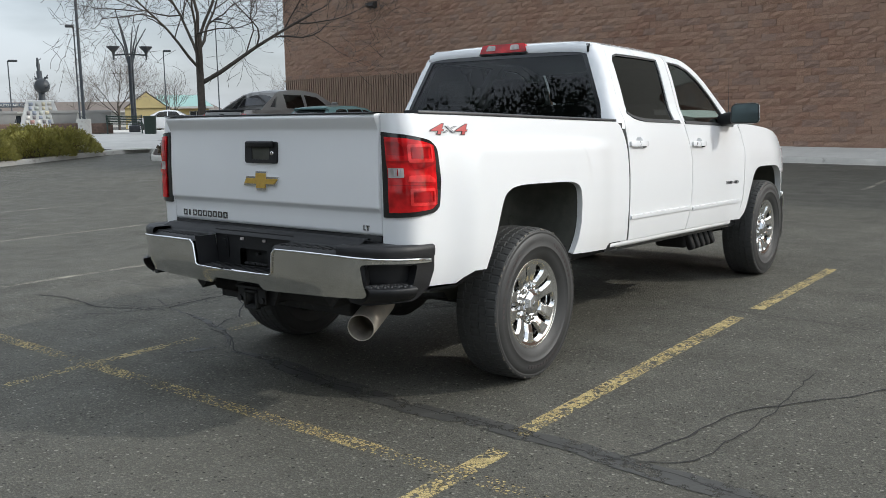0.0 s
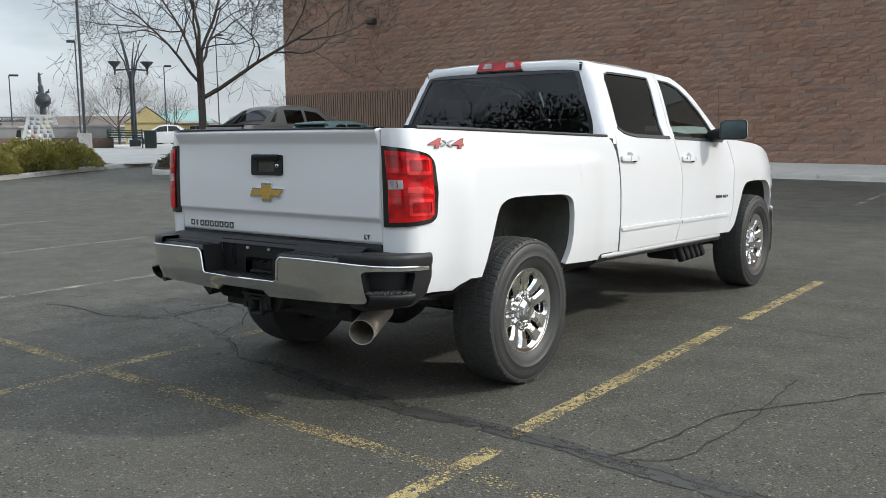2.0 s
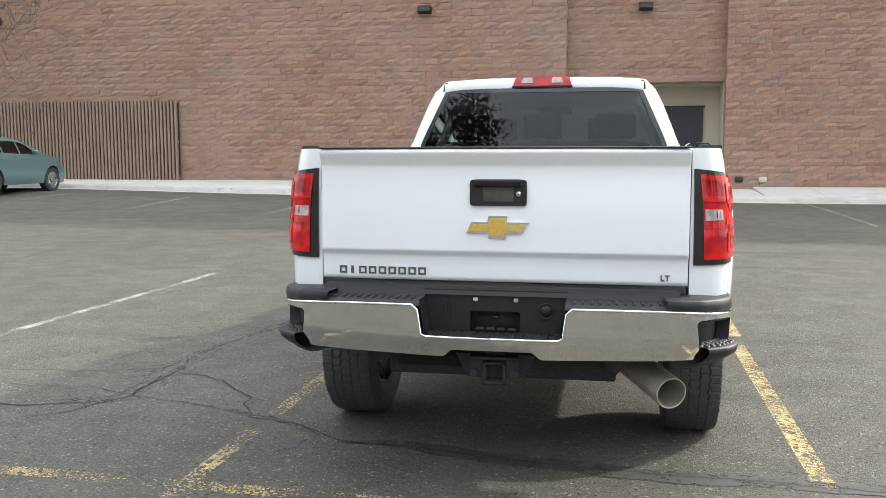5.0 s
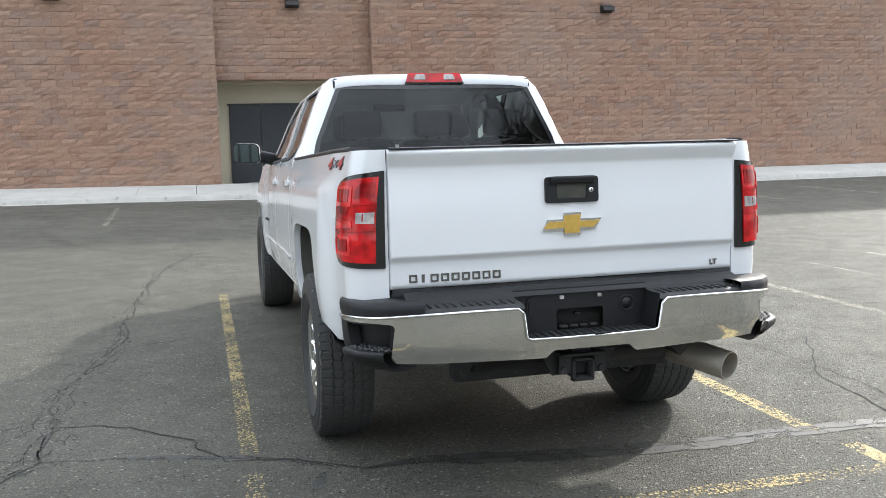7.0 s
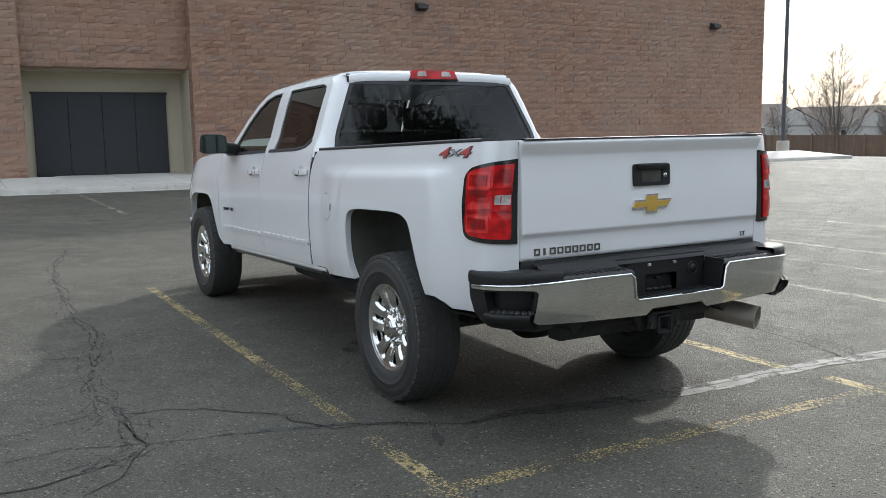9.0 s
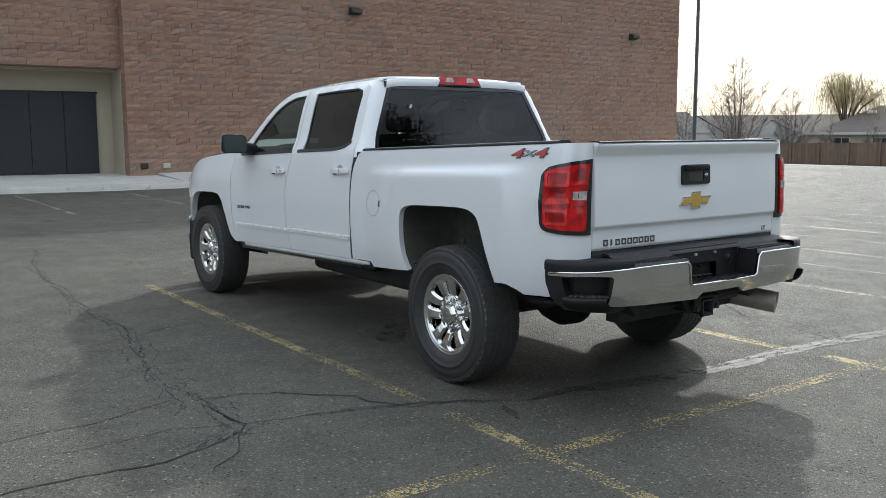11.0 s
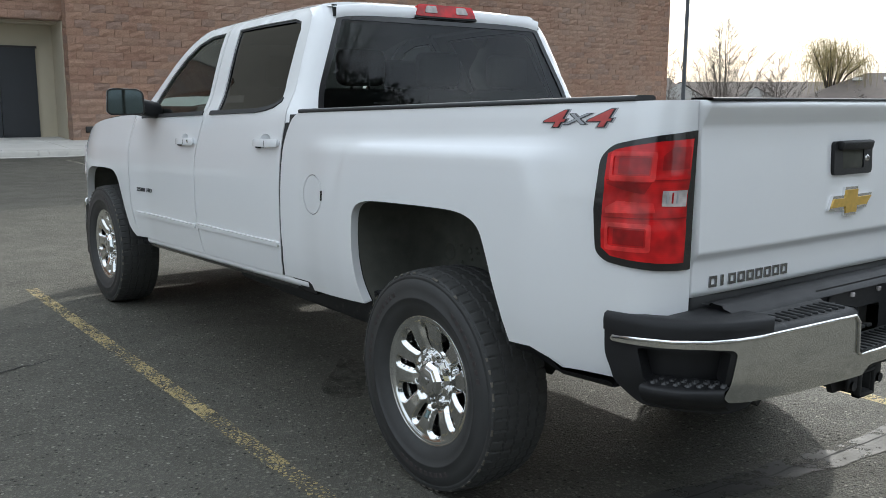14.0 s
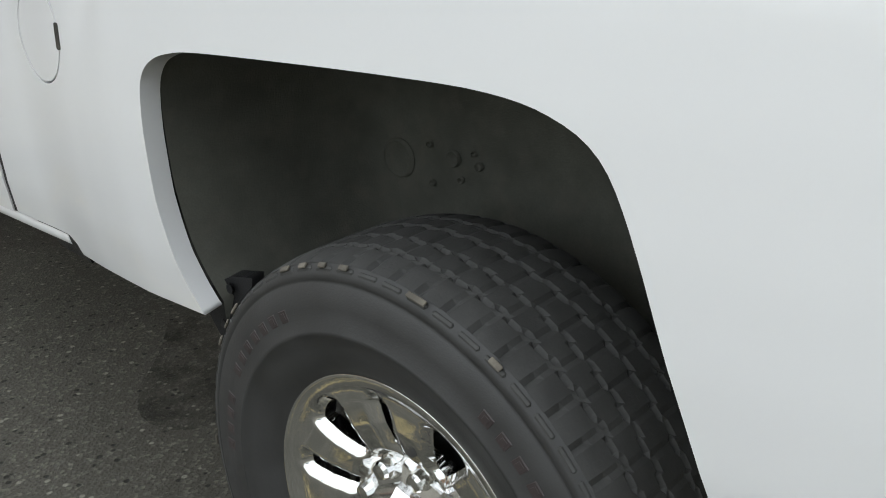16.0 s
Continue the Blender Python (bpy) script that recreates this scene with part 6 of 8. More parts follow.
def wheel_meshes():
    n, wd = 360, [i / 44 for i in range(45)]
    bm = bmesh.new()
    half = .118
    rings = []
    grooves = (-.068, -.024, .024, .068)
    for i in range(n):
        a = 2 * math.pi * i / n
        ring = []
        pitch = (i % 6) / 6
        for t in wd:
            x = -half + 2 * half * t
            r = R_TYRE - .010 * (abs(x) / half) ** 4
            cut = 0.0
            for k, g in enumerate(grooves):
                zig = .0035 * (1 if ((i + 3 * k) // 3) % 2 else -1)
                if abs(x - g - zig) < .0034:
                    cut = .006
            lug = (i + (2 if x > 0 else 0)) % 6
            if abs(x) > .075 and lug == 0:
                cut = .005 if abs(x) > .092 else max(cut, .0025)
            if .030 < abs(x) < .062 and (i + (3 if x > 0 else 0)) % 6 == 0:
                cut = max(cut, .0022)
            if abs(x) < .018 and i % 6 == 2:
                cut = max(cut, .0022)
            ring.append(bm.verts.new((x, (r - cut) * math.cos(a), (r - cut) * math.sin(a))))
        rings.append(ring)
    for i in range(n):
        p, q = rings[i], rings[(i + 1) % n]
        for k in range(44):
            bm.faces.new((p[k], p[k + 1], q[k + 1], q[k]))
    tread = finish("tread", bm, "tread", False)
    bm = bmesh.new()
    for k in (1, -1):
        prof = [(R_TYRE - .010, k * .117), (R_TYRE - .020, k * .126), (R_TYRE - .030, k * .1285), (R_TYRE - .0315, k * .1268), (R_TYRE - .034, k * .1300), (.345, k * .1345), (.315, k * .135), (.3135, k * .1362), (.308, k * .1362), (.3065, k * .1345), (.285, k * .130), (.262, k * .121), (.250, k * .113), (.243, k * .108), (.232, k * .104)]
        rr = []
        for r, x in prof:
            rr.append([bm.verts.new((x, r * math.cos(2 * math.pi * i / 96), r * math.sin(2 * math.pi * i / 96))) for i in range(96)])
        for p, q in zip(rr, rr[1:]):
            for i in range(96):
                bm.faces.new((p[i], p[(i + 1) % 96], q[(i + 1) % 96], q[i]))
    wall = finish("sidewall", bm, "tyre")
    # shoulder lugs, scuffed pale along their edge
    bm = bmesh.new()
    for i in range(60):
        a = 2 * math.pi * (i + .55) / 60
        m = Matrix.Rotation(a, 4, "X") @ Matrix.Translation((.1215, 0, R_TYRE - .0155))
        box(bm, (-.006, -.0165, -.013), (.0035, .0165, .0020), .0025, 1, m)
    lugs = finish("shoulder_lug", bm, "tread", False)
    bm = bmesh.new()
    rnd = random.Random(4)
    for i in range(60):
        if rnd.random() < .62:
            a = 2 * math.pi * (i + .55) / 60
            m = Matrix.Rotation(a, 4, "X") @ Matrix.Translation((.1245, 0, R_TYRE - .0115)) @ Matrix.Rotation(radians(40), 4, "Y")
            L = rnd.uniform(.006, .0155)
            box(bm, (-.004, -L, -.0015), (.004, L, .0018), .001, 1, m)
    scuffs = finish("scuff", bm, "worn_edge", False)
    # raised marks round the sidewall
    bm = bmesh.new()
    for start_a, count in ((20, 7), (62, 4), (150, 10), (275, 9)):
        for i in range(count):
            a = radians(start_a + i * 5.2)
            m = Matrix.Rotation(a, 4, "X") @ Matrix.Translation((.1338, 0, .340))
            box(bm, (-.002, -.0095, -.009), (.0014, .0095, .009), .001, 1, m)
            box(bm, (.0012, -.0045, -.005), (.0020, .0045, .005), .0004, 1, m)
    marks = finish("sidewall_mark", bm, "mark_rubber", False)
    # rim: chromed face with five pairs of spokes
    outline = [(.236 * math.cos(a), .236 * math.sin(a)) for a in np.linspace(0, 2 * math.pi, 96, endpoint=False)]
    slot = rounded([(.117, -.0085), (.199, -.0125), (.204, 0), (.199, .0125), (.117, .0085)], .006, 3)
    gap = rounded([(.124, -.008), (.150, -.0185), (.196, -.034), (.207, -.018), (.2095, 0), (.207, .018), (.196, .034), (.150, .0185), (.124, .008)], .007, 3)
    holes = []
    for k in range(10):
        c = radians(90 + 36 * k)
        holes.append([(u * math.cos(c) - v * math.sin(c), u * math.sin(c) + v * math.cos(c)) for u, v in (slot, gap)[k % 2]])
    sides = [(np.array(h), np.roll(np.array(h), -1, 0) - np.array(h)) for h in (slot, gap)]

    def to_edge(u, v):
        """How far a point of the face lies from the nearest window."""
        k = round((math.atan2(v, u) - radians(90)) / radians(36))
        c = radians(90 + 36 * k)
        p = np.array((u * math.cos(c) + v * math.sin(c), -u * math.sin(c) + v * math.cos(c)))
        a, d = sides[k % 2]
        t = np.clip(((p - a) * d).sum(1) / (d * d).sum(1), 0, 1)
        return float(np.min(np.hypot(*(a + d * t[:, None] - p).T)))

    def dish(u, v):
        r = math.hypot(u, v)
        x = float(np.interp(r, [0, .078, .104, .118, .16, .20, .215, .226, .236], [.058, .058, .062, .080, .093, .098, .098, .104, .106]))
        return Vector((x - .016 * ease(.0105, .0015, to_edge(u, v)), u, v))
    face = panel(outline, dish, -1, .0058, holes, .022)
    face = finish("wheel_face", face, "wheel_chrome")
    bm = bmesh.new()
    lathe(bm, [(.236, .106), (.240, .109), (.244, .106), (.243, .096), (.232, .090), (.215, .07), (.205, .0), (.215, -.10), (.24, -.115)], 72, "x", caps=False)
    rim = finish("rim_barrel", bm, "wheel_chrome")
    bm = bmesh.new()
    lathe(bm, [(.16, .03), (.165, .02), (.165, -.01), (.0, -.01)], 40, "x")
    lathe(bm, [(.0, .045), (.09, .045), (.10, .02), (.10, -.02)], 32, "x")
    disc = finish("brake_disc", bm, "underbody")
    # eight-sided cap and nuts
    bm = bmesh.new()
    lathe(bm, [(.098, .056), (.094, .070), (.072, .078), (.069, .088), (.058, .103), (.049, .106), (.047, .110), (.03, .1125), (.0, .113)], 8, "x")
    cap = finish("hub_cap", bm, "bright_chrome", False)
    bm = bmesh.new()
    panel([(-.026, -.006), (-.020, .008), (-.009, .008), (-.008, .014), (.008, .014), (.007, .008), (.025, .008), (.019, -.006), (.007, -.006), (.006, -.012), (-.008, -.012), (-.008, -.006)], lambda u, v: Vector((.1135, u, v)), -1, .02, (), .002, .002, bm)
    mark = finish("cap_emblem", bm, "chrome")
    bm = bmesh.new()
    lathe(bm, [(.0185, .0), (.0185, .010), (.0150, .012), (.0145, .026), (.0115, .032), (.0, .034)], 12, "x")
    nut = finish("wheel_nut", bm, "chrome", False)
    return dict(sidewall_mark=marks, tread=tread, sidewall=wall, shoulder_lug=lugs, scuff=scuffs, wheel_face=face, rim_barrel=rim, brake_disc=disc, hub_cap=cap, cap_emblem=mark, wheel_nut=nut)


WM = wheel_meshes()
for s, y, spin in ((1, 0.0, 14), (1, 3.9, 50), (-1, 0.0, 10), (-1, 3.9, 33)):
    at = Matrix.Translation((s * .876, y, R_TYRE * 1.022 - .004)) @ (Matrix.Rotation(math.pi, 4, "Z") if s < 0 else Matrix()) @ Matrix.Rotation(radians(spin), 4, "X") @ Matrix.Scale(1.022, 4)
    wheel = empty("wheel", at, truck, "black tyre on a chromed split-spoke wheel")
    for name, me in WM.items():
        if name == "wheel_nut":
            for k in range(8):
                a = 2 * math.pi * (k + .5) / 8
                part("wheel_nut", me, None, wheel, at=Matrix.Translation((.056, .0875 * math.cos(a), .0875 * math.sin(a))))
        else:
            ob = part(name, me, None, wheel)
            if name in ("scuff", "shoulder_lug", "sidewall_mark"):
                tagged(ob, kind="stuff")

# ---------------------------------------------------------------- parked cars
M["silver"] = surface("silver_paint", (.175, .172, .165), .35, .45, var=.04, scale=2, depth=0, coat=.6)
M["mint"] = surface("mint_green_paint", (.115, .215, .215), .33, .35, var=.04, scale=2, depth=0, coat=.7)
M["grey_paint"] = surface("grey_paint", (.33, .34, .36), .35, .4, var=.04, depth=0, coat=.6)
M["pale_paint"] = surface("pale_paint", (.65, .66, .67), .35, var=.04, depth=0, coat=.6)
M["car_glass"] = glass("car_glass", (.16, .17, .17))
M["alloy"] = surface("alloy", (.50, .50, .51), .3, .9, var=.1, depth=0)
M["dark_alloy"] = surface("dark_alloy", (.08, .08, .085), .35, .8, var=.1, depth=0)
M["plate"] = surface("plate", (.55, .57, .60), .5, var=.05, depth=0)


def car_wheel(parent, x, y, r, side, m_rim, spokes):
    w = empty("wheel", Matrix.Translation((x, y, r)), parent)
    bm = bmesh.new()
    k = side
    lathe(bm, [(r * .66, -.10 * k), (r * .93, -.105 * k), (r, -.08 * k), (r, .08 * k), (r * .93, .105 * k), (r * .66, .10 * k)], 32, "x", closed=True)
    part("tyre", bm, "tyre", w)
    bm = bmesh.new()
    lathe(bm, [(r * .68, .085 * k), (r * .64, .095 * k), (r * .60, .06 * k), (r * .60, 0)], 28, "x", caps=False)
    lathe(bm, [(r * .15, .07 * k), (r * .13, .085 * k), (0, .085 * k)], 16, "x", caps=False)
    for i in range(spokes):
        a = 2 * math.pi * i / spokes
        m = Matrix.Rotation(a, 4, "X") @ Matrix.Translation((.07 * k, 0, r * .37))
        box(bm, (-.012, -.028, -r * .28), (.012, .028, r * .28), .006, 1, m)
    part("rim", bm, m_rim, w)
    bm = bmesh.new()
    lathe(bm, [(r * .58, .02 * k), (0, .02 * k)], 20, "x", caps=False)
    part("brake_disc", bm, "underbody", w)


def car(name, at, label, path, width, arches, bottom, panes, rear_pane, m_body, wheels, m_rim, spokes, wheelbase, radius, front_pane):
    """A parked car: pressed sides with wheel arches and panes, one skin over tail, roof and bonnet."""
    ob = empty(name, at, label=label, category="car")

    def wrap(s):
        return lambda u, z: Vector((s * width(z) * (1 - .10 * ease(path[0][0] + .35, path[0][0] - .05, u) - .14 * ease(path[-1][0] - .7, path[-1][0] + .1, u)), u, z))
    outline = list(path)
    low = []
    ys = [path[-1][0]]
    for cy, r in arches[::-1]:
        low.append((cy + r, bottom))
        low += [(cy + r * math.cos(a), max(bottom, radius + r * math.sin(a))) for a in np.linspace(.15, math.pi - .15, 14)]
        low.append((cy - r, bottom))
    outline += low
    for s in (1, -1):
        side = part("side", panel(outline, wrap(s), -s, .12, [p for p in panes], .04), m_body, ob)
        for p in panes:
            part("window", panel(p, wrap(s), -s, .2, (), 0, -.006), "car_glass", side)
            part("window_trim", panel(shrink(p, -.012), wrap(s), -s, .1, [shrink(p, .018)], 0, .002), "gloss_black", side)
        for cy, r in arches:
            bm = bmesh.new()
            sheet(bm, [[wrap(s)(cy + r * math.cos(a), max(bottom, radius + r * math.sin(a))) + Vector((-s * d, 0, 0)) for d in (.03, .35)] for a in np.linspace(-.2, math.pi + .2, 12)])
            part("wheel_well", bm, "liner", side)
        for y in wheels:
            bm = bmesh.new()
            slab(bm, y - .09, y + .09, bottom + .62, bottom + .65, wrap(s), -s, .02, .01, .02)
            part("door_handle", bm, m_body, side)
        for cy in (0, wheelbase):
            car_wheel(ob, s * (width(radius) - .11), cy, radius, s, m_rim, spokes)
    bm = bmesh.new()
    rows = []
    for y, z in path:
        w = wrap(1)(y, z).x
        rows.append([(k * w, y, z + .03 * (1 - k * k) * (1 if .8 < z else 0)) for k in np.linspace(-1, 1, 9)])
    sheet(bm, rows)
    part("shell", bm, m_body, ob)
    bm = bmesh.new()
    box(bm, (-.7, path[0][0] + .2, bottom), (.7, path[-1][0] - .2, bottom + .06))
    part("underfloor", bm, "underbody", ob)
    for nm, (a, b) in (("rear_window", rear_pane), ("windscreen", front_pane)):
        bm = bmesh.new()
        n = Vector((0, b[1] - a[1], -(b[0] - a[0]))).normalized() * (.012 if nm == "windscreen" else -.012)
        if nm == "rear_window":
            n = Vector((0, -abs(b[1] - a[1]), abs(b[0] - a[0]))).normalized() * .014
        else:
            n = Vector((0, abs(b[1] - a[1]), abs(b[0] - a[0]))).normalized() * .014
        sheet(bm, [[Vector((k * (width(a[1] + (b[1] - a[1]) * t) - .12), a[0] + (b[0] - a[0]) * t, a[1] + (b[1] - a[1]) * t + .03 * (1 - k * k))) + n for k in np.linspace(-1, 1, 7)] for t in (0, .25, .5, .75, 1)])
        part(nm, bm, "gloss_black", ob)
    return ob, wrap


def number_plate(parent, y, z):
    bm = bmesh.new()
    box(bm, (-.155, y - .012, z - .075), (.155, y, z + .075), .01)
    pl = part("number_plate", bm, "plate", parent)
    for k in range(5):
        bm = bmesh.new()
        box(bm, (-.11 + k * .046, y - .016, z - .03), (-.085 + k * .046, y - .011, z + .03))
        part("plate_bar", bm, "dark_decal", pl)


# mint hatchback
def hatch_w(z):
    return float(np.interp(z, [.2, .45, .70, .95, 1.05, 1.30, 1.44, 1.52], [.86, .90, .91, .89, .85, .72, .60, .5]))


gz = ground_z(-18, 19)
path = [(-.76, .24), (-.84, .42), (-.86, .58), (-.80, .66), (-.79, .80), (-.74, .98), (-.66, 1.04), (-.30, 1.36), (-.38, 1.42), (-.10, 1.465), (.5, 1.49), (1.0, 1.48), (1.45, 1.40), (2.2, 1.03), (2.7, .94), (3.1, .82), (3.35, .66), (3.46, .46), (3.40, .22)]
panes = [[(-.28, 1.10), (.42, 1.06), (.42, 1.36), (.18, 1.385), (-.02, 1.34)], [(.50, 1.055), (1.15, 1.02), (1.15, 1.36), (.85, 1.375), (.50, 1.365)], [(1.22, 1.015), (1.92, 1.0), (1.60, 1.24), (1.40, 1.32), (1.22, 1.355)]]
low = lambda p: (p[0] * (.87 if p[0] > 0 else 1), p[1] if p[1] < 1.0 else 1.0 + (p[1] - 1.0) * .86)
path, panes = [low(p) for p in path], [[low(p) for p in q] for q in panes]
hatchback, hw = car("hatchback_car", Matrix.Translation((-18.47, 18.55, gz)), "mint green hatchback car parked facing the slatted screen", path, hatch_w, [(0, .37), (2.31, .37)], .24, panes, ((-.64, 1.06), (-.34, 1.29)), "mint", [.39, 1.17], "alloy", 14, 2.31, .325, ((1.30, 1.33), (1.84, 1.07)))
for s in (1, -1):
    lampshape = [(-.83, .90), (-.74, 1.04), (-.45, 1.06), (-.30, 1.02), (-.52, .86)]
    part("tail_lamp", panel(lampshape, hw(s), -s, .08, (), .03, .012), "red_lens", hatchback, "red wraparound tail lamp")
    bm = bmesh.new()
    box(bm, (s * .74 - .14, -.86, .87), (s * .74 + .11, -.74, 1.0), .03, 2)
    part("tail_lamp", bm, "red_lens", hatchback, "red wraparound tail lamp")
    bm = bmesh.new()
    box(bm, (s * .96 - .10, 1.50, .99), (s * .96 + .08, 1.62, 1.11), .04, 3)
    part("door_mirror", bm, "mint", hatchback)
bm = bmesh.new()
box(bm, (-.84, -.875, .28), (.84, -.70, .46), .04)
part("bumper_skirt", bm, "black_plastic", hatchback)
bm = bmesh.new()
box(bm, (-.58, -.43, 1.325), (.58, -.10, 1.39), .03, 2)
part("roof_spoiler", bm, "mint", hatchback)
bm = bmesh.new()
box(bm, (-.30, -.815, .92), (.30, -.785, .945), .008)
part("hatch_trim", bm, "chrome", hatchback)
number_plate(hatchback, -.82, .80)


# silver pickup with sail panels
def sail_w(z):
    return float(np.interp(z, [.3, .6, .95, 1.2, 1.32, 1.6, 1.82, 1.95], [.92, .985, 1.0, .98, .95, .84, .73, .6]))


gz = ground_z(-21.1, 18.4)
path = [(-1.10, .46), (-1.20, .52), (-1.20, .72), (-1.08, .76), (-1.10, .95), (-1.08, 1.22), (-1.05, 1.33), (-.95, 1.34), (.10, 1.35), (.36, 1.83), (.48, 1.90), (1.0, 1.95), (1.6, 1.94), (2.05, 1.86), (2.85, 1.36), (3.4, 1.28), (4.0, 1.18), (4.2, 1.0), (4.28, .60), (4.15, .42)]
panes = [[(.58, 1.40), (1.32, 1.37), (1.34, 1.79), (.62, 1.80)], [(1.44, 1.365), (2.45, 1.36), (1.98, 1.72), (1.48, 1.79)]]
sailtruck, sw = car("sail_pickup_truck", Matrix.Translation((-21.15, 18.35, gz)), "silver pickup truck with sloping sail panels and dark wheels", path, sail_w, [(0, .47), (3.3, .47)], .48, panes, ((.16, 1.46), (.36, 1.80)), "silver", [.8, 1.75], "dark_alloy", 6, 3.3, .42, ((2.12, 1.81), (2.75, 1.43)))
for s in (1, -1):
    sail = [(-.50, 1.335), (.42, 1.345), (.52, 1.87), (.32, 1.84), (-.08, 1.60)]
    hole = [(-.08, 1.43), (.18, 1.43), (.34, 1.76), (.20, 1.68)]
    part("sail_panel", panel(sail, sw(s), -s, .1, [hole], .05, .004), "silver", sailtruck)
    part("sail_recess", panel(hole, sw(s), -s, .1, (), 0, -.04), "black_plastic", sailtruck)
    bm = bmesh.new()
    box(bm, (s * .88 - .10, -1.13, .90), (s * .88 + .06, -1.0, 1.24), .03, 2)
    part("tail_lamp", bm, "red_lens", sailtruck, "upright red tail lamp")
    bm = bmesh.new()
    box(bm, (s * 1.06 - .12, 2.45, 1.38), (s * 1.06 + .10, 2.58, 1.58), .04, 3)
    part("door_mirror", bm, "silver", sailtruck)
bm = bmesh.new()
box(bm, (-.80, -1.16, .78), (.80, -1.06, 1.30), .03)
gate2 = part("tailgate", bm, "silver", sailtruck)
bm = bmesh.new()
box(bm, (-.10, -1.175, 1.17), (.10, -1.15, 1.25), .015)
part("gate_handle", bm, "black_plastic", gate2)
bm = bmesh.new()
box(bm, (-.86, -1.10, 1.315), (.86, .10, 1.375), .03)
part("bed_cover", bm, "black_plastic", sailtruck)
bm = bmesh.new()
box(bm, (-.95, -1.27, .54), (.95, -1.08, .74), .05, 3)
part("bumper", bm, "silver", sailtruck)
number_plate(sailtruck, -1.27, .66)

# two cars farther off beyond the plaza
for x, y, rz, m_name, label in ((-58.5, 46.5, 50, "grey_paint", "grey saloon car standing beyond the plaza"), (-51.0, 37.7, 142, "pale_paint", "white saloon car standing beyond the plaza")):
    p2 = [(-.95, .35), (-1.0, .6), (-.95, .95), (-.4, 1.02), (.25, 1.40), (.9, 1.46), (1.4, 1.40), (2.2, 1.0), (3.0, .85), (3.4, .65), (3.45, .3)]
    pn = [[(0.0, 1.04), (.85, 1.02), (.85, 1.37), (.32, 1.34)], [(.92, 1.02), (1.9, .99), (1.4, 1.32), (.92, 1.37)]]
    car("saloon_car", Matrix.Translation((x, y, ground_z(x, y))) @ Matrix.Rotation(radians(rz), 4, "Z"), label, p2, hatch_w, [(0, .37), (2.7, .37)], .26, pn, ((-.3, 1.09), (.18, 1.36)), m_name, [.5, 1.3], "alloy", 8, 2.7, .33, ((1.5, 1.36), (2.1, 1.06)))

# ---------------------------------------------------------------- trees
M["bark"] = surface("grey_bark", (.085, .072, .060), .95, var=.3, scale=8, grain=60, depth=.01)
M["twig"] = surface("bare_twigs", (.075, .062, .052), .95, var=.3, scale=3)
# distant twigs and bark: haze put into the colour, paler than the near ones
M["hazed_twig"] = surface("hazed_bare_twigs", (.19, .165, .145), .95, var=.3, scale=1)
M["hazed_bark"] = surface("hazed_bark", (.18, .155, .135), .95, var=.3, scale=2)
M["willow_twig"] = surface("yellow_willow_twigs", (.42, .34, .17), .9, var=.3, scale=1)
M["needles"] = surface("evergreen_needles", (.028, .042, .022), .9, var=.5, scale=2, grain=20)


def grow(bm_thick, bm_thin, rnd, p, d, length, radius, level, levels, spread, up):
    """One limb and, from it, its branches."""
    n = 6 if level < levels else 4
    pts, q, dd = [p], p.copy(), d.copy()
    for i in range(n):
        dd = (dd + Vector((rnd.uniform(-1, 1), rnd.uniform(-1, 1), rnd.uniform(-.6, .6) + up)) * (.20 if level < 2 else .40)).normalized()
        q = q + dd * length / n
        pts.append(q.copy())
    radii = [radius * (1 - .55 * i / n) if level < levels else max(.0065, radius * (1 - .7 * i / n)) for i in range(n + 1)]
    tube(bm_thick if level < 2 else bm_thin, pts, radii, 8 if level < 2 else (4 if level < 3 else 3), caps=False)
    if level >= levels:
        return
    kids = (6, 6, 5, 5, 3)[min(level, 4)]
    for k in range(kids):
        t = .35 + .65 * (k + rnd.uniform(.2, .8)) / kids if level else .45 + .55 * (k + .5) / kids
        i = min(n - 1, int(t * n))
        base = pts[i].lerp(pts[i + 1], t * n - i)
        axis = (pts[i + 1] - pts[i]).normalized()
        side = axis.orthogonal().normalized()
        side.rotate(Matrix.Rotation(k * 2.4 + rnd.uniform(-.5, .5), 3, axis))
        nd = (axis * math.cos(spread) + side * math.sin(spread)).normalized()
        grow(bm_thick, bm_thin, rnd, base, nd, length * rnd.uniform(.54, .78), radii[i] * .58, level + 1, levels, spread * rnd.uniform(.8, 1.15), up)


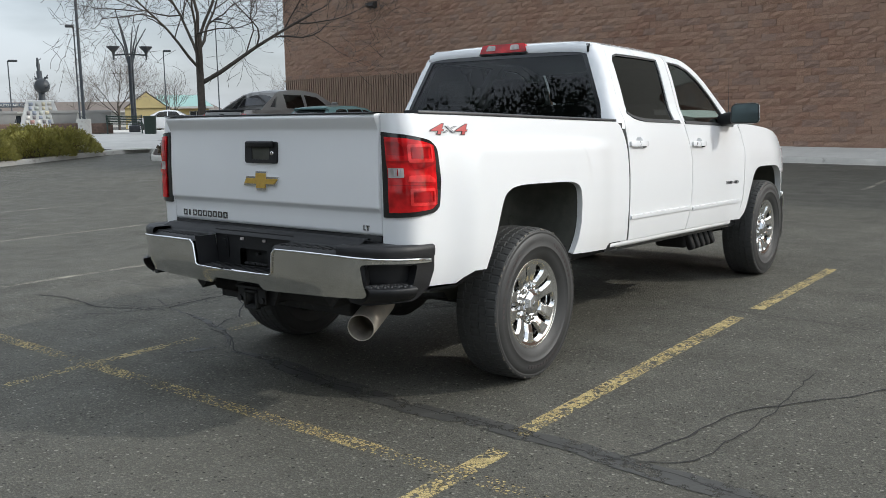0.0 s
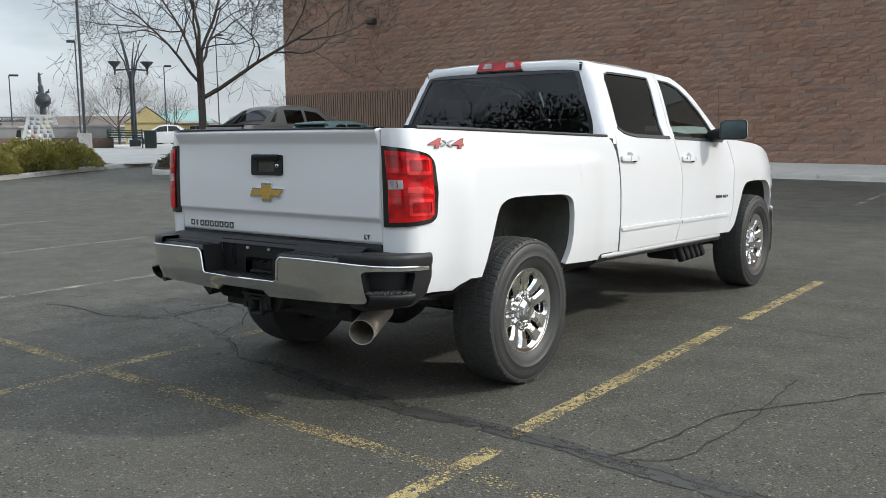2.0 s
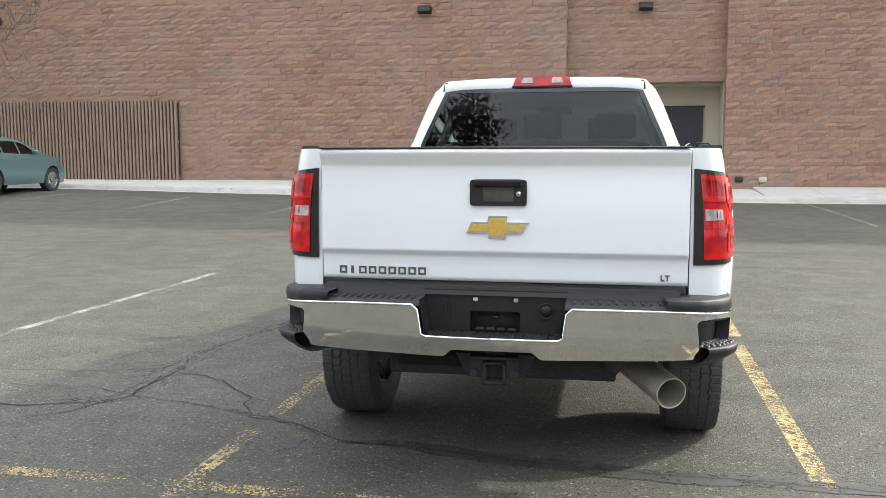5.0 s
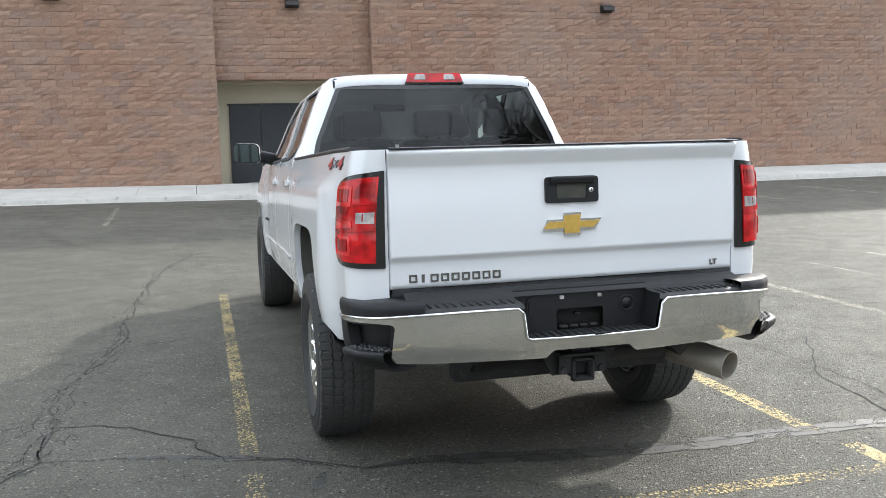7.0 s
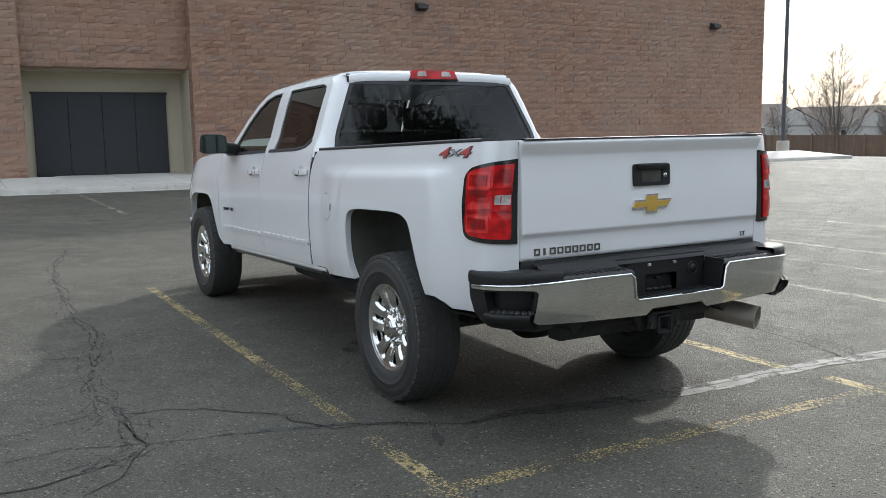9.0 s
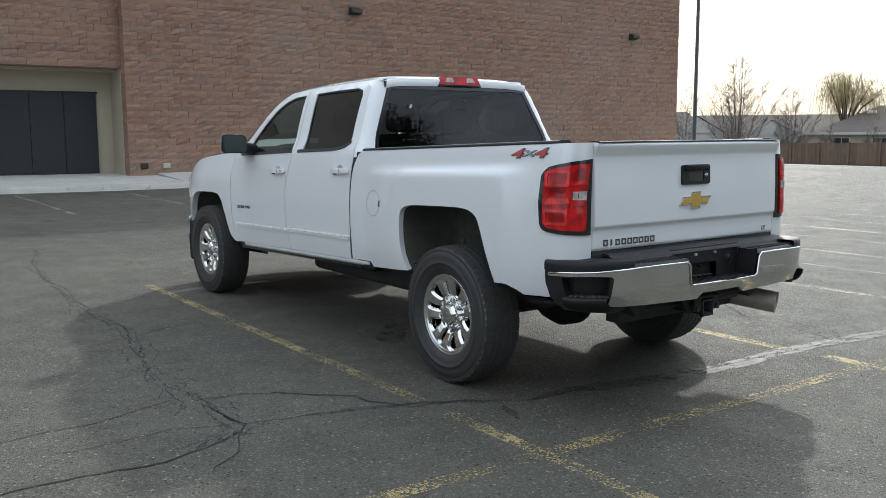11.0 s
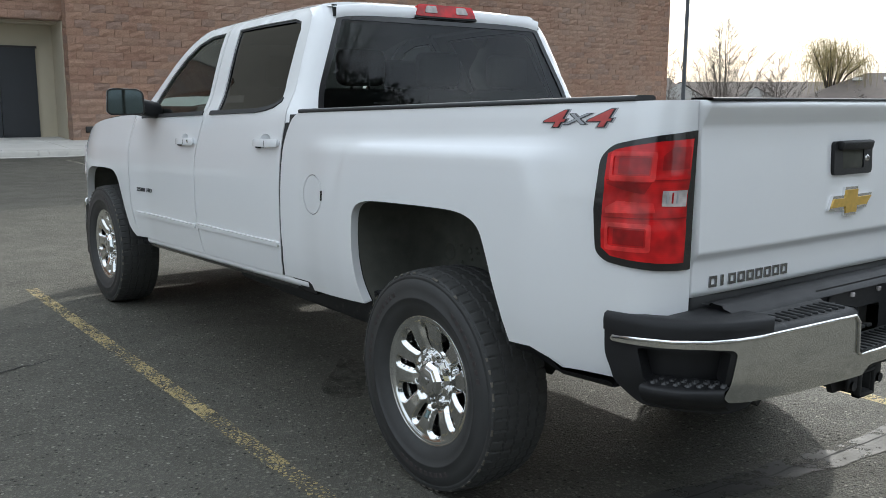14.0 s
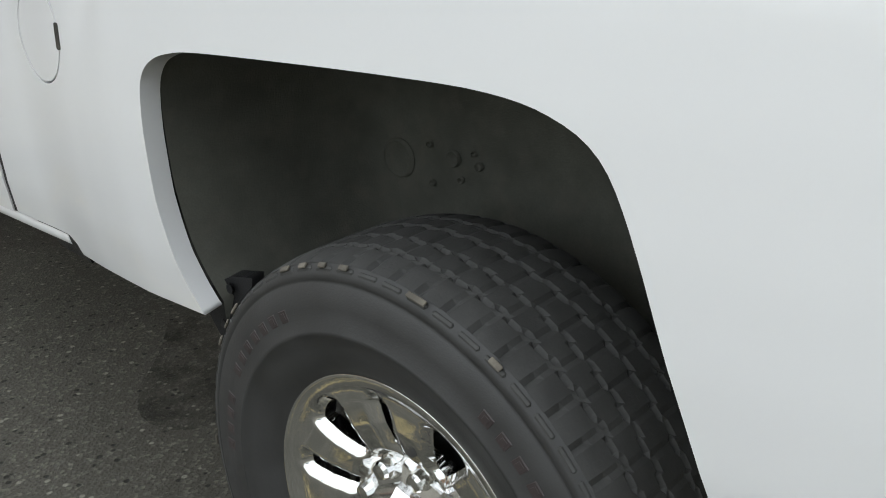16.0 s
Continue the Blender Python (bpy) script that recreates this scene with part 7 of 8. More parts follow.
def bare_tree(name, at, height, radius, seed, levels, label, spread=.75, up=.25, twig="twig", low_limb=None, fork=.35):
    rnd = random.Random(seed)
    ob = empty(name, at, label=label, category="tree")
    thick, thin = bmesh.new(), bmesh.new()
    trunk_top = Vector((0, 0, height * fork))
    tube(thick, [(0, 0, -.1), (0, 0, height * .04), (0, 0, height * fork * .5), trunk_top], [radius * 1.35, radius * 1.05, radius * .95, radius * .85], 12, caps=False)
    arms = 6
    for k in range(arms):
        a = 2 * math.pi * k / arms + rnd.uniform(-.4, .4)
        lean = rnd.uniform(.30, .75) * (1.5 * spread) if k else .08
        d = Vector((math.cos(a) * math.sin(lean), math.sin(a) * math.sin(lean), math.cos(lean)))
        grow(thick, thin, rnd, trunk_top - Vector((0, 0, .075 * height * k * .5)), d, height * .48 * rnd.uniform(.8, 1.05), radius * .42, 1, levels, spread, up)
    if low_limb:
        d = Vector(low_limb).normalized()
        grow(thick, thin, rnd, trunk_top * .58, d, height * .55, radius * .58, 1, levels, spread * .8, .13)
    part("trunk", thick, "bark", ob)
    part("crown", thin, twig, ob)
    return ob


bare_tree("bare_tree", Matrix.Translation((-23.9, 18.6, .35)), 7.8, .128, 3, 5, "leafless tree with a low side limb in a mulch bed", low_limb=(.605, .796, .50), fork=.50, up=.10, spread=.8)
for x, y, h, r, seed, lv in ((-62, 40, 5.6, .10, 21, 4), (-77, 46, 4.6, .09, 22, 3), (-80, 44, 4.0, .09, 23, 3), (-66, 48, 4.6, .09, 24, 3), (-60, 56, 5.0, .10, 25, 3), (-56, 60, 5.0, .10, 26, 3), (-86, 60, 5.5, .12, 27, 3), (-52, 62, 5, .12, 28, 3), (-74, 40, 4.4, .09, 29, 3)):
    bare_tree("bare_tree", Matrix.Translation((x, y, ground_z(x, y))), h, r, seed, lv, "small leafless tree beyond the plaza", twig="hazed_twig")


def upright_tree(at, h, stems, seed, reach, label):
    """A leafless garden tree: rising stems set close with thin rising branches and fine twigs."""
    rnd = random.Random(seed)
    ob = empty("bare_tree", at, label=label, category="tree")
    wood, fine = bmesh.new(), bmesh.new()
    tube(wood, [(0, 0, -.1), (0, 0, h * .10)], [h * .016, h * .013], 8, caps=False)
    for s_no in range(stems):
        a = 2 * math.pi * s_no / stems + rnd.uniform(-.4, .4)
        lean = 0 if s_no == 0 else (.18 + .82 * (s_no % 3) / 2) * reach * rnd.uniform(.8, 1.1)
        top = h * (1 if s_no == 0 else .96 - .42 * lean / reach / 1.1 + rnd.uniform(-.07, .05))
        way = [(math.cos(a) * lean * t ** .75 + rnd.gauss(0, .10) * t, math.sin(a) * lean * t ** .75 + rnd.gauss(0, .10) * t, h * .05 + (top - h * .05) * t ** 1.08) for t in np.linspace(0, 1, 9)]
        pts = [Vector(p) for p in way]
        tube(wood, pts, [float(max(.009, h * .0060 * (1 - t) ** .8)) for t in np.linspace(0, 1, 9)], 6, caps=False)
        for k in range(30):
            t = rnd.uniform(.12, .98)
            i = min(7, int(t * 8))
            p = pts[i].lerp(pts[i + 1], t * 8 - i)
            b = a + rnd.uniform(-2.0, 2.0)
            L = h * .20 * (1.12 - t) ** .5 * rnd.uniform(.5, 1.35)
            rise = rnd.uniform(.45, 1.3)
            d = Vector((math.cos(b), math.sin(b), rise)).normalized()
            bow = Vector((rnd.gauss(0, .06), rnd.gauss(0, .06), -.05)) * L
            m, e = p + d * L * .5 + bow, p + d * L + Vector((0, 0, L * .16))
            tube(fine, [p, p.lerp(m, .5) + bow * .4, m, e], [.019, .015, .011, .006], 3, caps=False)
            for j in range(8):
                u = rnd.uniform(.2, 1)
                q = p.lerp(m, u * 2) if u < .5 else m.lerp(e, u * 2 - 1)
                c = b + rnd.uniform(-1.6, 1.6)
                l2 = L * rnd.uniform(.22, .60)
                g = q + Vector((math.cos(c), math.sin(c), rnd.uniform(.3, 1.5))).normalized() * l2
                tube(fine, [q, q.lerp(g, .5) + Vector((rnd.gauss(0, .05), rnd.gauss(0, .05), -.04)), g], [.009, .007, .004], 3, caps=False)
    part("trunk", wood, "hazed_bark", ob)
    part("crown", fine, "hazed_twig", ob)


def from_path(az, dist):
    """A place by its bearing from the end of the walk along the back."""
    return -7.46 + dist * math.cos(radians(az)), dist * math.sin(radians(az))


for az, dist, h, stems, reach, seed in ((36.0, 80, 9.7, 13, 3.6, 31), (33.0, 84, 6.4, 10, 2.6, 32), (39.1, 92, 7.2, 4, 1.3, 33), (30.9, 88, 3.4, 4, 1.1, 36), (28.6, 86, 3.4, 4, 1.0, 37), (22.0, 90, 8.0, 6, 2.2, 34)):
    x, y = from_path(az, dist)
    upright_tree(Matrix.Translation((x, y, -1.1)), h, stems, seed, reach, "leafless garden tree behind the board fence")
# willow
rnd = random.Random(8)
willow = empty("willow_tree", Matrix.Translation((*from_path(30.1, 95), -1.1)), label="bare weeping willow with yellow hanging twigs", category="tree")
thick, thin, hang = bmesh.new(), bmesh.new(), bmesh.new()
tube(thick, [(0, 0, 0), (0.1, 0, 1.5), (0, 0, 3.0)], [.32, .26, .22], 10, caps=False)
for k in range(14):
    a = 2 * math.pi * k / 14 + rnd.uniform(-.2, .2)
    out = rnd.uniform(.4, 3.6)
    top = Vector((math.cos(a) * out, math.sin(a) * out, 8.3 - .17 * out * out + rnd.uniform(-.3, .3)))
    mid = Vector((math.cos(a) * out * .45, math.sin(a) * out * .45, 5.2 + rnd.uniform(-.4, .4)))
    tube(thick, [Vector((0, 0, 2.6)), mid, mid.lerp(top, .6), top], [.11, .07, .04, .02], 6, caps=False)
    for j in range(70):
        t = rnd.uniform(.1, 1)
        b = mid.lerp(top, t) + Vector((rnd.gauss(0, .8), rnd.gauss(0, .8), rnd.gauss(.2, .4)))
        tube(thin, [mid.lerp(top, t), mid.lerp(top, t).lerp(b, .6) + Vector((0, 0, .25)), b], .010, 3, caps=False)
        drop = rnd.uniform(.6, 3.0)
        o = Vector((b.x, b.y, 0)).normalized() * rnd.uniform(.1, .45)
        tube(hang, [b, b + o * .7 - Vector((0, 0, drop * .35)), b + o - Vector((0, 0, drop))], [.013, .011, .006], 3, caps=False)
part("trunk", thick, "bark", willow)
part("crown", thin, "willow_twig", willow)
tagged(part("hanging_twig", hang, "willow_twig", willow), kind="stuff")


def leafy_tree(at, h, reach, seed, count):
    """A tall evergreen: trunk, rising limbs and clumps of small sprays round their ends, open at the edge."""
    rnd = random.Random(seed)
    ob = empty("evergreen_tree", at, label="tall dark broad evergreen tree across the car park", category="tree", group="evergreen row")
    wood, leaf = bmesh.new(), bmesh.new()
    tube(wood, [(0, 0, -.1), (0, 0, h * .5), (rnd.uniform(-.4, .4), 0, h * .96)], [.34, .22, .04], 8, caps=False)
    for k in range(count):
        t = (k + rnd.random()) / count
        z = h * (.12 + .84 * t)
        out = reach * (min(1, .55 + t * 1.2) if t < .38 else math.sqrt(max(.02, 1 - ((t - .38) / .64) ** 2))) * rnd.uniform(.45, 1.05)
        a = k * 2.4 + rnd.uniform(-.4, .4)
        c = Vector((math.cos(a) * out, math.sin(a) * out, z + rnd.uniform(0, .6)))
        tube(wood, [(0, 0, z - out * .35), c.lerp(Vector((0, 0, z)), .5), c], [.09, .05, .02], 4, caps=False)
        for j in range(105):
            q = c + Vector((rnd.gauss(0, .62), rnd.gauss(0, .62), rnd.gauss(0, .36)))
            u = Vector((rnd.uniform(-1, 1), rnd.uniform(-1, 1), rnd.uniform(-.6, .6))).normalized() * rnd.uniform(.06, .16)
            v = u.orthogonal().normalized() * rnd.uniform(.04, .09)
            leaf.faces.new([leaf.verts.new(q + w) for w in (u, v, -u, -v)])
    part("trunk", wood, "bark", ob)
    tagged(part("crown", leaf, "needles", ob, smooth=False), kind="stuff")


def round_truck(az, dist):
    """A place by its bearing from the parked truck, 0 straight behind it."""
    return -3.4 + dist * math.sin(radians(az)), 5.4 - dist * math.cos(radians(az))


for k, (az, dist, el, reach) in enumerate(((-48, 31, 18.5, 3.4), (-43, 30, 21.5, 3.4), (-37.5, 31, 24.2, 3.6), (-32, 30, 26.4, 3.6), (-26, 31, 28.4, 3.6), (-20, 30, 30.2, 3.4), (-13.5, 30, 32.0, 2.8),
                                           (26.5, 30, 27.2, 2.6), (30.0, 31, 26.8, 2.6), (33.2, 30, 25.4, 2.3), (35.8, 31, 22.6, 1.6), (45, 33, 18.0, 2.4), (54, 31, 17, 2.6))):
    x, y = round_truck(az, dist)
    leafy_tree(Matrix.Translation((x, y, 0)), 1.6 + dist * math.tan(radians(el)), reach, 40 + k, 90)
x, y = round_truck(24.0, 24)
bare_tree("bare_tree", Matrix.Translation((x, y, 0)), 15.5, .22, 61, 4, "tall leafless tree across the car park", spread=.6, up=.2, fork=.45)

# ---------------------------------------------------------------- planting, plaza and street furniture
M["juniper"] = surface("juniper_foliage", (.33, .30, .075), .9, var=.45, scale=3, grain=30, random_by="island")
M["juniper_in"] = surface("juniper_inner_wood", (.085, .055, .035), .95, var=.4, scale=4)
M["mulch_shrub"] = surface("winter_shrub_twigs", (.105, .080, .050), .95, var=.45, scale=4, random_by="island")
M["soil"] = surface("bark_mulch", (.060, .045, .036), .95, var=.4, scale=6, grain=50, depth=.02)
M["brick_plain"] = surface("red_brick", (.27, .13, .10), .9, var=.25, scale=6)
M["plaza_brick"] = surface("brown_plaza_brick", (.150, .100, .078), .9, var=.3, scale=9, grain=40)
M["planter"] = surface("planter_concrete", (.30, .295, .28), .85, var=.1, scale=3)
M["pole"] = surface("dark_pole_paint", (.045, .050, .055), .5, .3, var=.12, scale=3)
M["bench"] = surface("bench_green_metal", (.035, .055, .045), .5, .3, var=.15)
M["board_white"] = surface("weathered_white_board", (.62, .62, .60), .7, var=.06, scale=4)
M["sign_dark"] = surface("sign_band", (.10, .12, .15), .6, var=.1)
M["yellow_wall"] = surface("yellow_stucco", (.52, .42, .20), .9, var=.06, scale=.6)
M["green_roof"] = surface("pale_green_metal_roof", (.26, .42, .38), .5, .2, var=.08, scale=.8)
M["shingle"] = surface("grey_shingles", (.150, .124, .106), .95, var=.14, scale=1.2, grain=14, depth=.01)
M["beige_wall"] = surface("beige_siding", (.44, .385, .30), .85, var=.06, scale=.8)
M["white_wall"] = surface("pale_siding", (.55, .54, .51), .85, var=.05, scale=.8)
M["board_fence"] = surface("weathered_brown_boards", (.16, .112, .080), .9, var=.2, scale=2, grain=30, random_by="object")
M["window_dark"] = surface("dark_pane", (.03, .035, .04), .08, var=.1, depth=0)


def shrub(name, at, size, count, seed, foliage, label, inner=True):
    """A low spreading shrub of many small sprays."""
    rnd = random.Random(seed)
    ob = empty(name, at, label=label, category="shrub")
    sx, sy, sz = size
    bm = bmesh.new()
    for i in range(count):
        a, u = rnd.uniform(0, 2 * math.pi), rnd.random()
        r = math.sqrt(rnd.uniform(.02, 1))
        top = sz * (1 - r ** 3) * rnd.uniform(.75, 1.1) + .08
        c = Vector((math.cos(a) * r * sx, math.sin(a) * r * sy, top * (.35 + .65 * math.sqrt(u))))
        d = Vector((math.cos(a) * (r + .2), math.sin(a) * (r + .2), .55 + rnd.uniform(-.4, .6))).normalized()
        L, w = rnd.uniform(.05, .11), rnd.uniform(.014, .030)
        side = d.orthogonal().normalized()
        side.rotate(Matrix.Rotation(rnd.uniform(0, 6.28), 3, d))
        tip = c + d * L + Vector((0, 0, rnd.uniform(-.05, .05)))
        vs = [bm.verts.new(p) for p in (c - side * w, c + side * w, tip + side * w * .4, tip - side * w * .4)]
        bm.faces.new(vs)
    tagged(part("foliage", bm, foliage, ob, smooth=False), kind="stuff")
    bm = bmesh.new()
    for i in range(26):
        a = 2 * math.pi * i / 26
        tube(bm, [(0, 0, -.05), (math.cos(a) * sx * .45, math.sin(a) * sy * .45, sz * .45), (math.cos(a) * sx * .85, math.sin(a) * sy * .85, sz * .35)], [.03, .02, .008], 4, caps=False)
    part("stems", bm, "juniper_in", ob)
    return ob


isl = [(-21.75, 21.2), (-21.75, 16.9), (-22.3, 16.25), (-23.2, 16.15), (-24.6, 17.1), (-26.0, 18.1), (-26.8, 18.3), (-27.35, 17.5), (-27.1, 14.0), (-26.3, 8.0), (-26.6, 0.0), (-27.5, -12.0)]
isl = flowing(isl, 5)
bm = bmesh.new()
rows = []
for i, p in enumerate(isl):
    d = (Vector(isl[min(i + 1, len(isl) - 1)]) - Vector(isl[max(i - 1, 0)])).normalized()
    n = Vector((d.y, -d.x)) * -1
    n = Vector((-abs(d.y) if abs(d.y) > .3 else -.2, abs(d.x) * .9)).normalized()
    z = ground_z(*p)
    rows.append([(p[0] + n.x * k, p[1] + n.y * k, z + h) for k, h in ((-.02, -.05), (0, .12), (.03, .15), (.18, .155), (.2, .10))])
sheet(bm, rows)
thing("island_kerb", bm, "kerb", label="pale concrete kerb round the planting", category="kerb", kind="structure")
bm = bmesh.new()
outl = [(p[0] - .12, p[1] + .10) for p in isl] + [(-33.0, -12.0), (-33.0, 21.2)]
panel(outl, lambda u, v: Vector((u, v, ground_z(u, v) + .11)), -1, 1.2, (), 0, 0, bm)
thing("planting_bed", bm, "soil", label="brown bark mulch in the planting beds", category="planting bed", kind="structure")
bm = bmesh.new()
sheet(bm, [[(x, y, ground_z(x, y) + .125) for x in np.arange(-56, -31.9, 3)] for y in np.arange(4, 40, 3)])
panel([(-27.2, 17.8), (-26.0, 18.5), (-25.4, 21.5), (-33, 22.5), (-33, 18)], lambda u, v: Vector((u, v, ground_z(u, v) + .13)), -1, 1.0, (), 0, 0, bm)
thing("plaza", bm, "concrete", label="pale concrete plaza beyond the planting", category="plaza", kind="structure")
k = 0
for y in np.arange(8.2, 17.4, 1.35):
    for x in (-28.4, -30.0, -31.5):
        k += 1
        shrub("juniper_shrub", Matrix.Translation((x + .25 * math.sin(k * 2.1), y + .3 * math.sin(k * 1.3), ground_z(x, y) + .1)), (1.30, 1.15, .78 + .05 * math.sin(k)), 5600, 100 + k, "juniper", "yellow-green spreading juniper shrub in the planting bed")
for k, (x, y) in enumerate(((-22.9, 17.3), (-22.8, 18.6), (-24.2, 18.2), (-25.2, 19.2), (-23.2, 19.8), (-26.2, 20.0))):
    shrub("winter_shrub", Matrix.Translation((x, y, ground_z(x, y) + .1)), (1.0, .9, .34), 1500, 200 + k, "mulch_shrub", "low brown leafless shrub in the planting bed")


def plaza_at(px_angle, dist):
    a = radians(px_angle)
    x, y = .48 - dist * math.sin(a), .05 + dist * math.cos(a)
    return Vector((x, y, ground_z(x, y) + .125))


# three-armed plaza lamp
p = plaza_at(56.6, 50)
lamp = empty("plaza_lamp", Matrix.Translation(p) @ Matrix.Rotation(radians(56), 4, "Z"), label="dark metal plaza lamp with upturned bowls and spread rods", category="street lamp")
bm = bmesh.new()
for dx, dy in ((-.09, 0), (.09, 0), (0, .09), (0, -.09)):
    tube(bm, [(dx, dy, 0), (dx, dy, 3.9)], .05, 8)
box(bm, (-.28, -.28, -.02), (.28, .28, .35), .03)
part("post", bm, "pole", lamp)
for k, (ex, ez) in enumerate(((-.90, 5.3), (-.40, 5.5), (.22, 5.4), (.55, 5.5), (.90, 5.3), (-.62, 6.3))):
    bm = bmesh.new()
    tube(bm, [(ex * .08, 0, 3.4), (ex * .35, 0, 4.4), (ex * .95, 0, ez)], [.05, .04, .025], 6)
    part("rod", bm, "pole", lamp)
for s in (-1, 1):
    bm = bmesh.new()
    tube(bm, [(0, 0, 4.0), (s * .78, 0, 3.95)], .04, 6)
    part("arm", bm, "pole", lamp)
    bm = bmesh.new()
    lathe(bm, [(.04, -.45), (.055, -.2), (.09, -.05), (.33, .20), (.33, .24), (.29, .24), (.08, 0)], 20, "z", (s * .80, 0, 4.15))
    part("bowl", bm, "pole", lamp)

# bench, bin, planters on a brick plinth
p = plaza_at(57.17, 47)
bench = empty("bench", Matrix.Translation(p) @ Matrix.Rotation(radians(57), 4, "Z"), label="dark green slatted metal bench on the plaza", category="bench")
for k in range(5):
    bm = bmesh.new()
    box(bm, (-.85, -.25 + k * .1, .43), (.85, -.18 + k * .1, .46), .008)
    part("seat_slat", bm, "bench", bench)
for k in range(5):
    bm = bmesh.new()
    box(bm, (-.85, .27, .50 + k * .08), (.85, .30, .555 + k * .08), .008)
    part("back_slat", bm, "bench", bench)
for x in (-.8, .8):
    bm = bmesh.new()
    tube(bm, [(x, -.25, 0), (x, -.25, .62), (x, .28, .62)], .03, 6)
    tube(bm, [(x, .28, 0), (x, .30, .92)], .03, 6)
    part("leg", bm, "bench", bench)
p = plaza_at(55.72, 46.5)
bm = bmesh.new()
lathe(bm, [(.26, 0), (.28, .05), (.30, .80), (.33, .82), (.33, .88), (.26, .88), (.24, .5)], 24, "z")
thing("litter_bin", bm, "bench", Matrix.Translation(p), "dark green round litter bin on the plaza", "litter bin")
for a, d in ((60.45, 49), (58.60, 48), (63.69, 50)):
    p = plaza_at(a, d)
    bm = bmesh.new()
    box(bm, (-.64, -.6, 0), (.64, .6, .50), .02)
    thing("brick_plinth", bm, "plaza_brick", Matrix.Translation(p) @ Matrix.Rotation(radians(a), 4, "Z"), "low brown brick plinth on the plaza", "plinth", "plaza plinths")
    bm = bmesh.new()
    for w0, w1, z0, z1 in ((.50, .60, 0, .52), (.66, .66, .52, .63)):
        vs = box(bm, (-1, -1, z0), (1, 1, z1))
        for v in vs:
            w = w0 if v.co.z < (z0 + z1) / 2 else w1
            v.co.x *= w
            v.co.y *= w * .8
    thing("planter", bm, "planter", Matrix.Translation(p + Vector((0, 0, .50))) @ Matrix.Rotation(radians(a), 4, "Z"), "grey tapered concrete planter on a brick plinth", "planter", "plaza planters", smooth=False)
# notice board covered with sheets and a sculpture on its pole
p = plaza_at(61.7, 52)
board = empty("notice_board", Matrix.Translation(p) @ Matrix.Rotation(radians(62), 4, "Z") @ Matrix.Diagonal((1, 1, .79, 1)), label="white tapered notice block covered with small colour sheets", category="notice board")
bm = bmesh.new()
vs = box(bm, (-1, -.5, 0), (1, .5, 2.15), .03)
for v in bm.verts:
    v.co.x *= 1.15 - .50 * v.co.z / 2.15
part("block", bm, "board_white", board, smooth=False)
rnd = random.Random(14)
cols = [(.42, .25, .21), (.30, .33, .38), (.60, .56, .48), (.22, .21, .21), (.55, .50, .36), (.66, .64, .60), (.40, .42, .38)]
sheet_mats = [surface("sheet_print", c, .7, var=.2, scale=8) for c in cols]
k = 0
for row in range(7):
    z = .17 + row * .29
    w = 1.15 - .50 * z / 2.15 - .13
    count = int(2 * w / .27)
    for col in range(count):
        k += 1
        x = -w + (col + .5) * 2 * w / count + rnd.uniform(-.02, .02)
        a, b, dz = rnd.uniform(.07, .115), rnd.uniform(.10, .135), rnd.uniform(-.02, .02)
        bm = bmesh.new()
        box(bm, (x - a, -.515, z + dz - b), (x + a, -.505, z + dz + b))
        part("pinned_sheet", bm, sheet_mats[(k * 5 + row) % len(cols)], board)
p = plaza_at(61.55, 53.5)
sculpture = empty("pole_sculpture", Matrix.Translation(p - Vector((0, 0, .45))), label="dark globe sculpture with small figures on a pole", category="sculpture")
bm = bmesh.new()
tube(bm, [(0, 0, 0), (0, 0, 2.6), (-.12, 0, 3.75)], [.20, .17, .14], 10)
tube(bm, [(-.12, 0, 3.7), (-.16, 0, 4.05), (-.20, 0, 4.45)], [.07, .10, .05], 8)
tube(bm, [(-.18, 0, 4.30), (.18, 0, 4.38)], .025, 6)
part("column", bm, "pole", sculpture)
bm = bmesh.new()
bmesh.ops.create_icosphere(bm, subdivisions=3, radius=.40, matrix=Matrix.Translation((.08, 0, 2.95)))
for v in bm.verts:
    v.co += Vector((0, 0, .03 * math.sin(v.co.x * 12)))
part("globe", bm, "pole", sculpture)
for a, dz in ((.5, .42), (2.75, .40), (3.45, -.18), (-.25, -.10)):
    bm = bmesh.new()
    c = Vector((.08 + math.cos(a) * .55, 0, 2.95 + dz))
    box(bm, c - Vector((.15, .05, .05)), c + Vector((.15, .05, .05)), .03)
    tube(bm, [c, c + Vector((math.cos(a) * .20, 0, .14))], .03, 5)
    tube(bm, [c, c + Vector((-math.cos(a) * .22, 0, -dz * .3))], .025, 5)
    part("ornament", bm, "pole", sculpture)
# wide sign across the road
p = plaza_at(62.9, 110)
sign = empty("shop_sign", Matrix.Translation(p) @ Matrix.Rotation(radians(64), 4, "Z"), label="dark sign band lettered AUTO CARE CENTER in white", category="sign")
bm = bmesh.new()
box(bm, (-1.9, -.1, 2.35), (1.9, .1, 2.85), .03)
part("sign_band", bm, "sign_dark", sign)
for x in (-1.6, 1.6):
    bm = bmesh.new()
    box(bm, (x - .15, -.1, 0), (x + .15, .1, 2.2))
    part("sign_post", bm, "pole", sign)
me = letters("AUTO CARE CENTER", .36, .02, .005)
me.transform(Matrix.Translation((0, -.13, 2.6)) @ Matrix.Rotation(radians(90), 4, "X"))
me.materials.append(M["board_white"])
part("sign_lettering", me, None, sign, "white sign lettering")


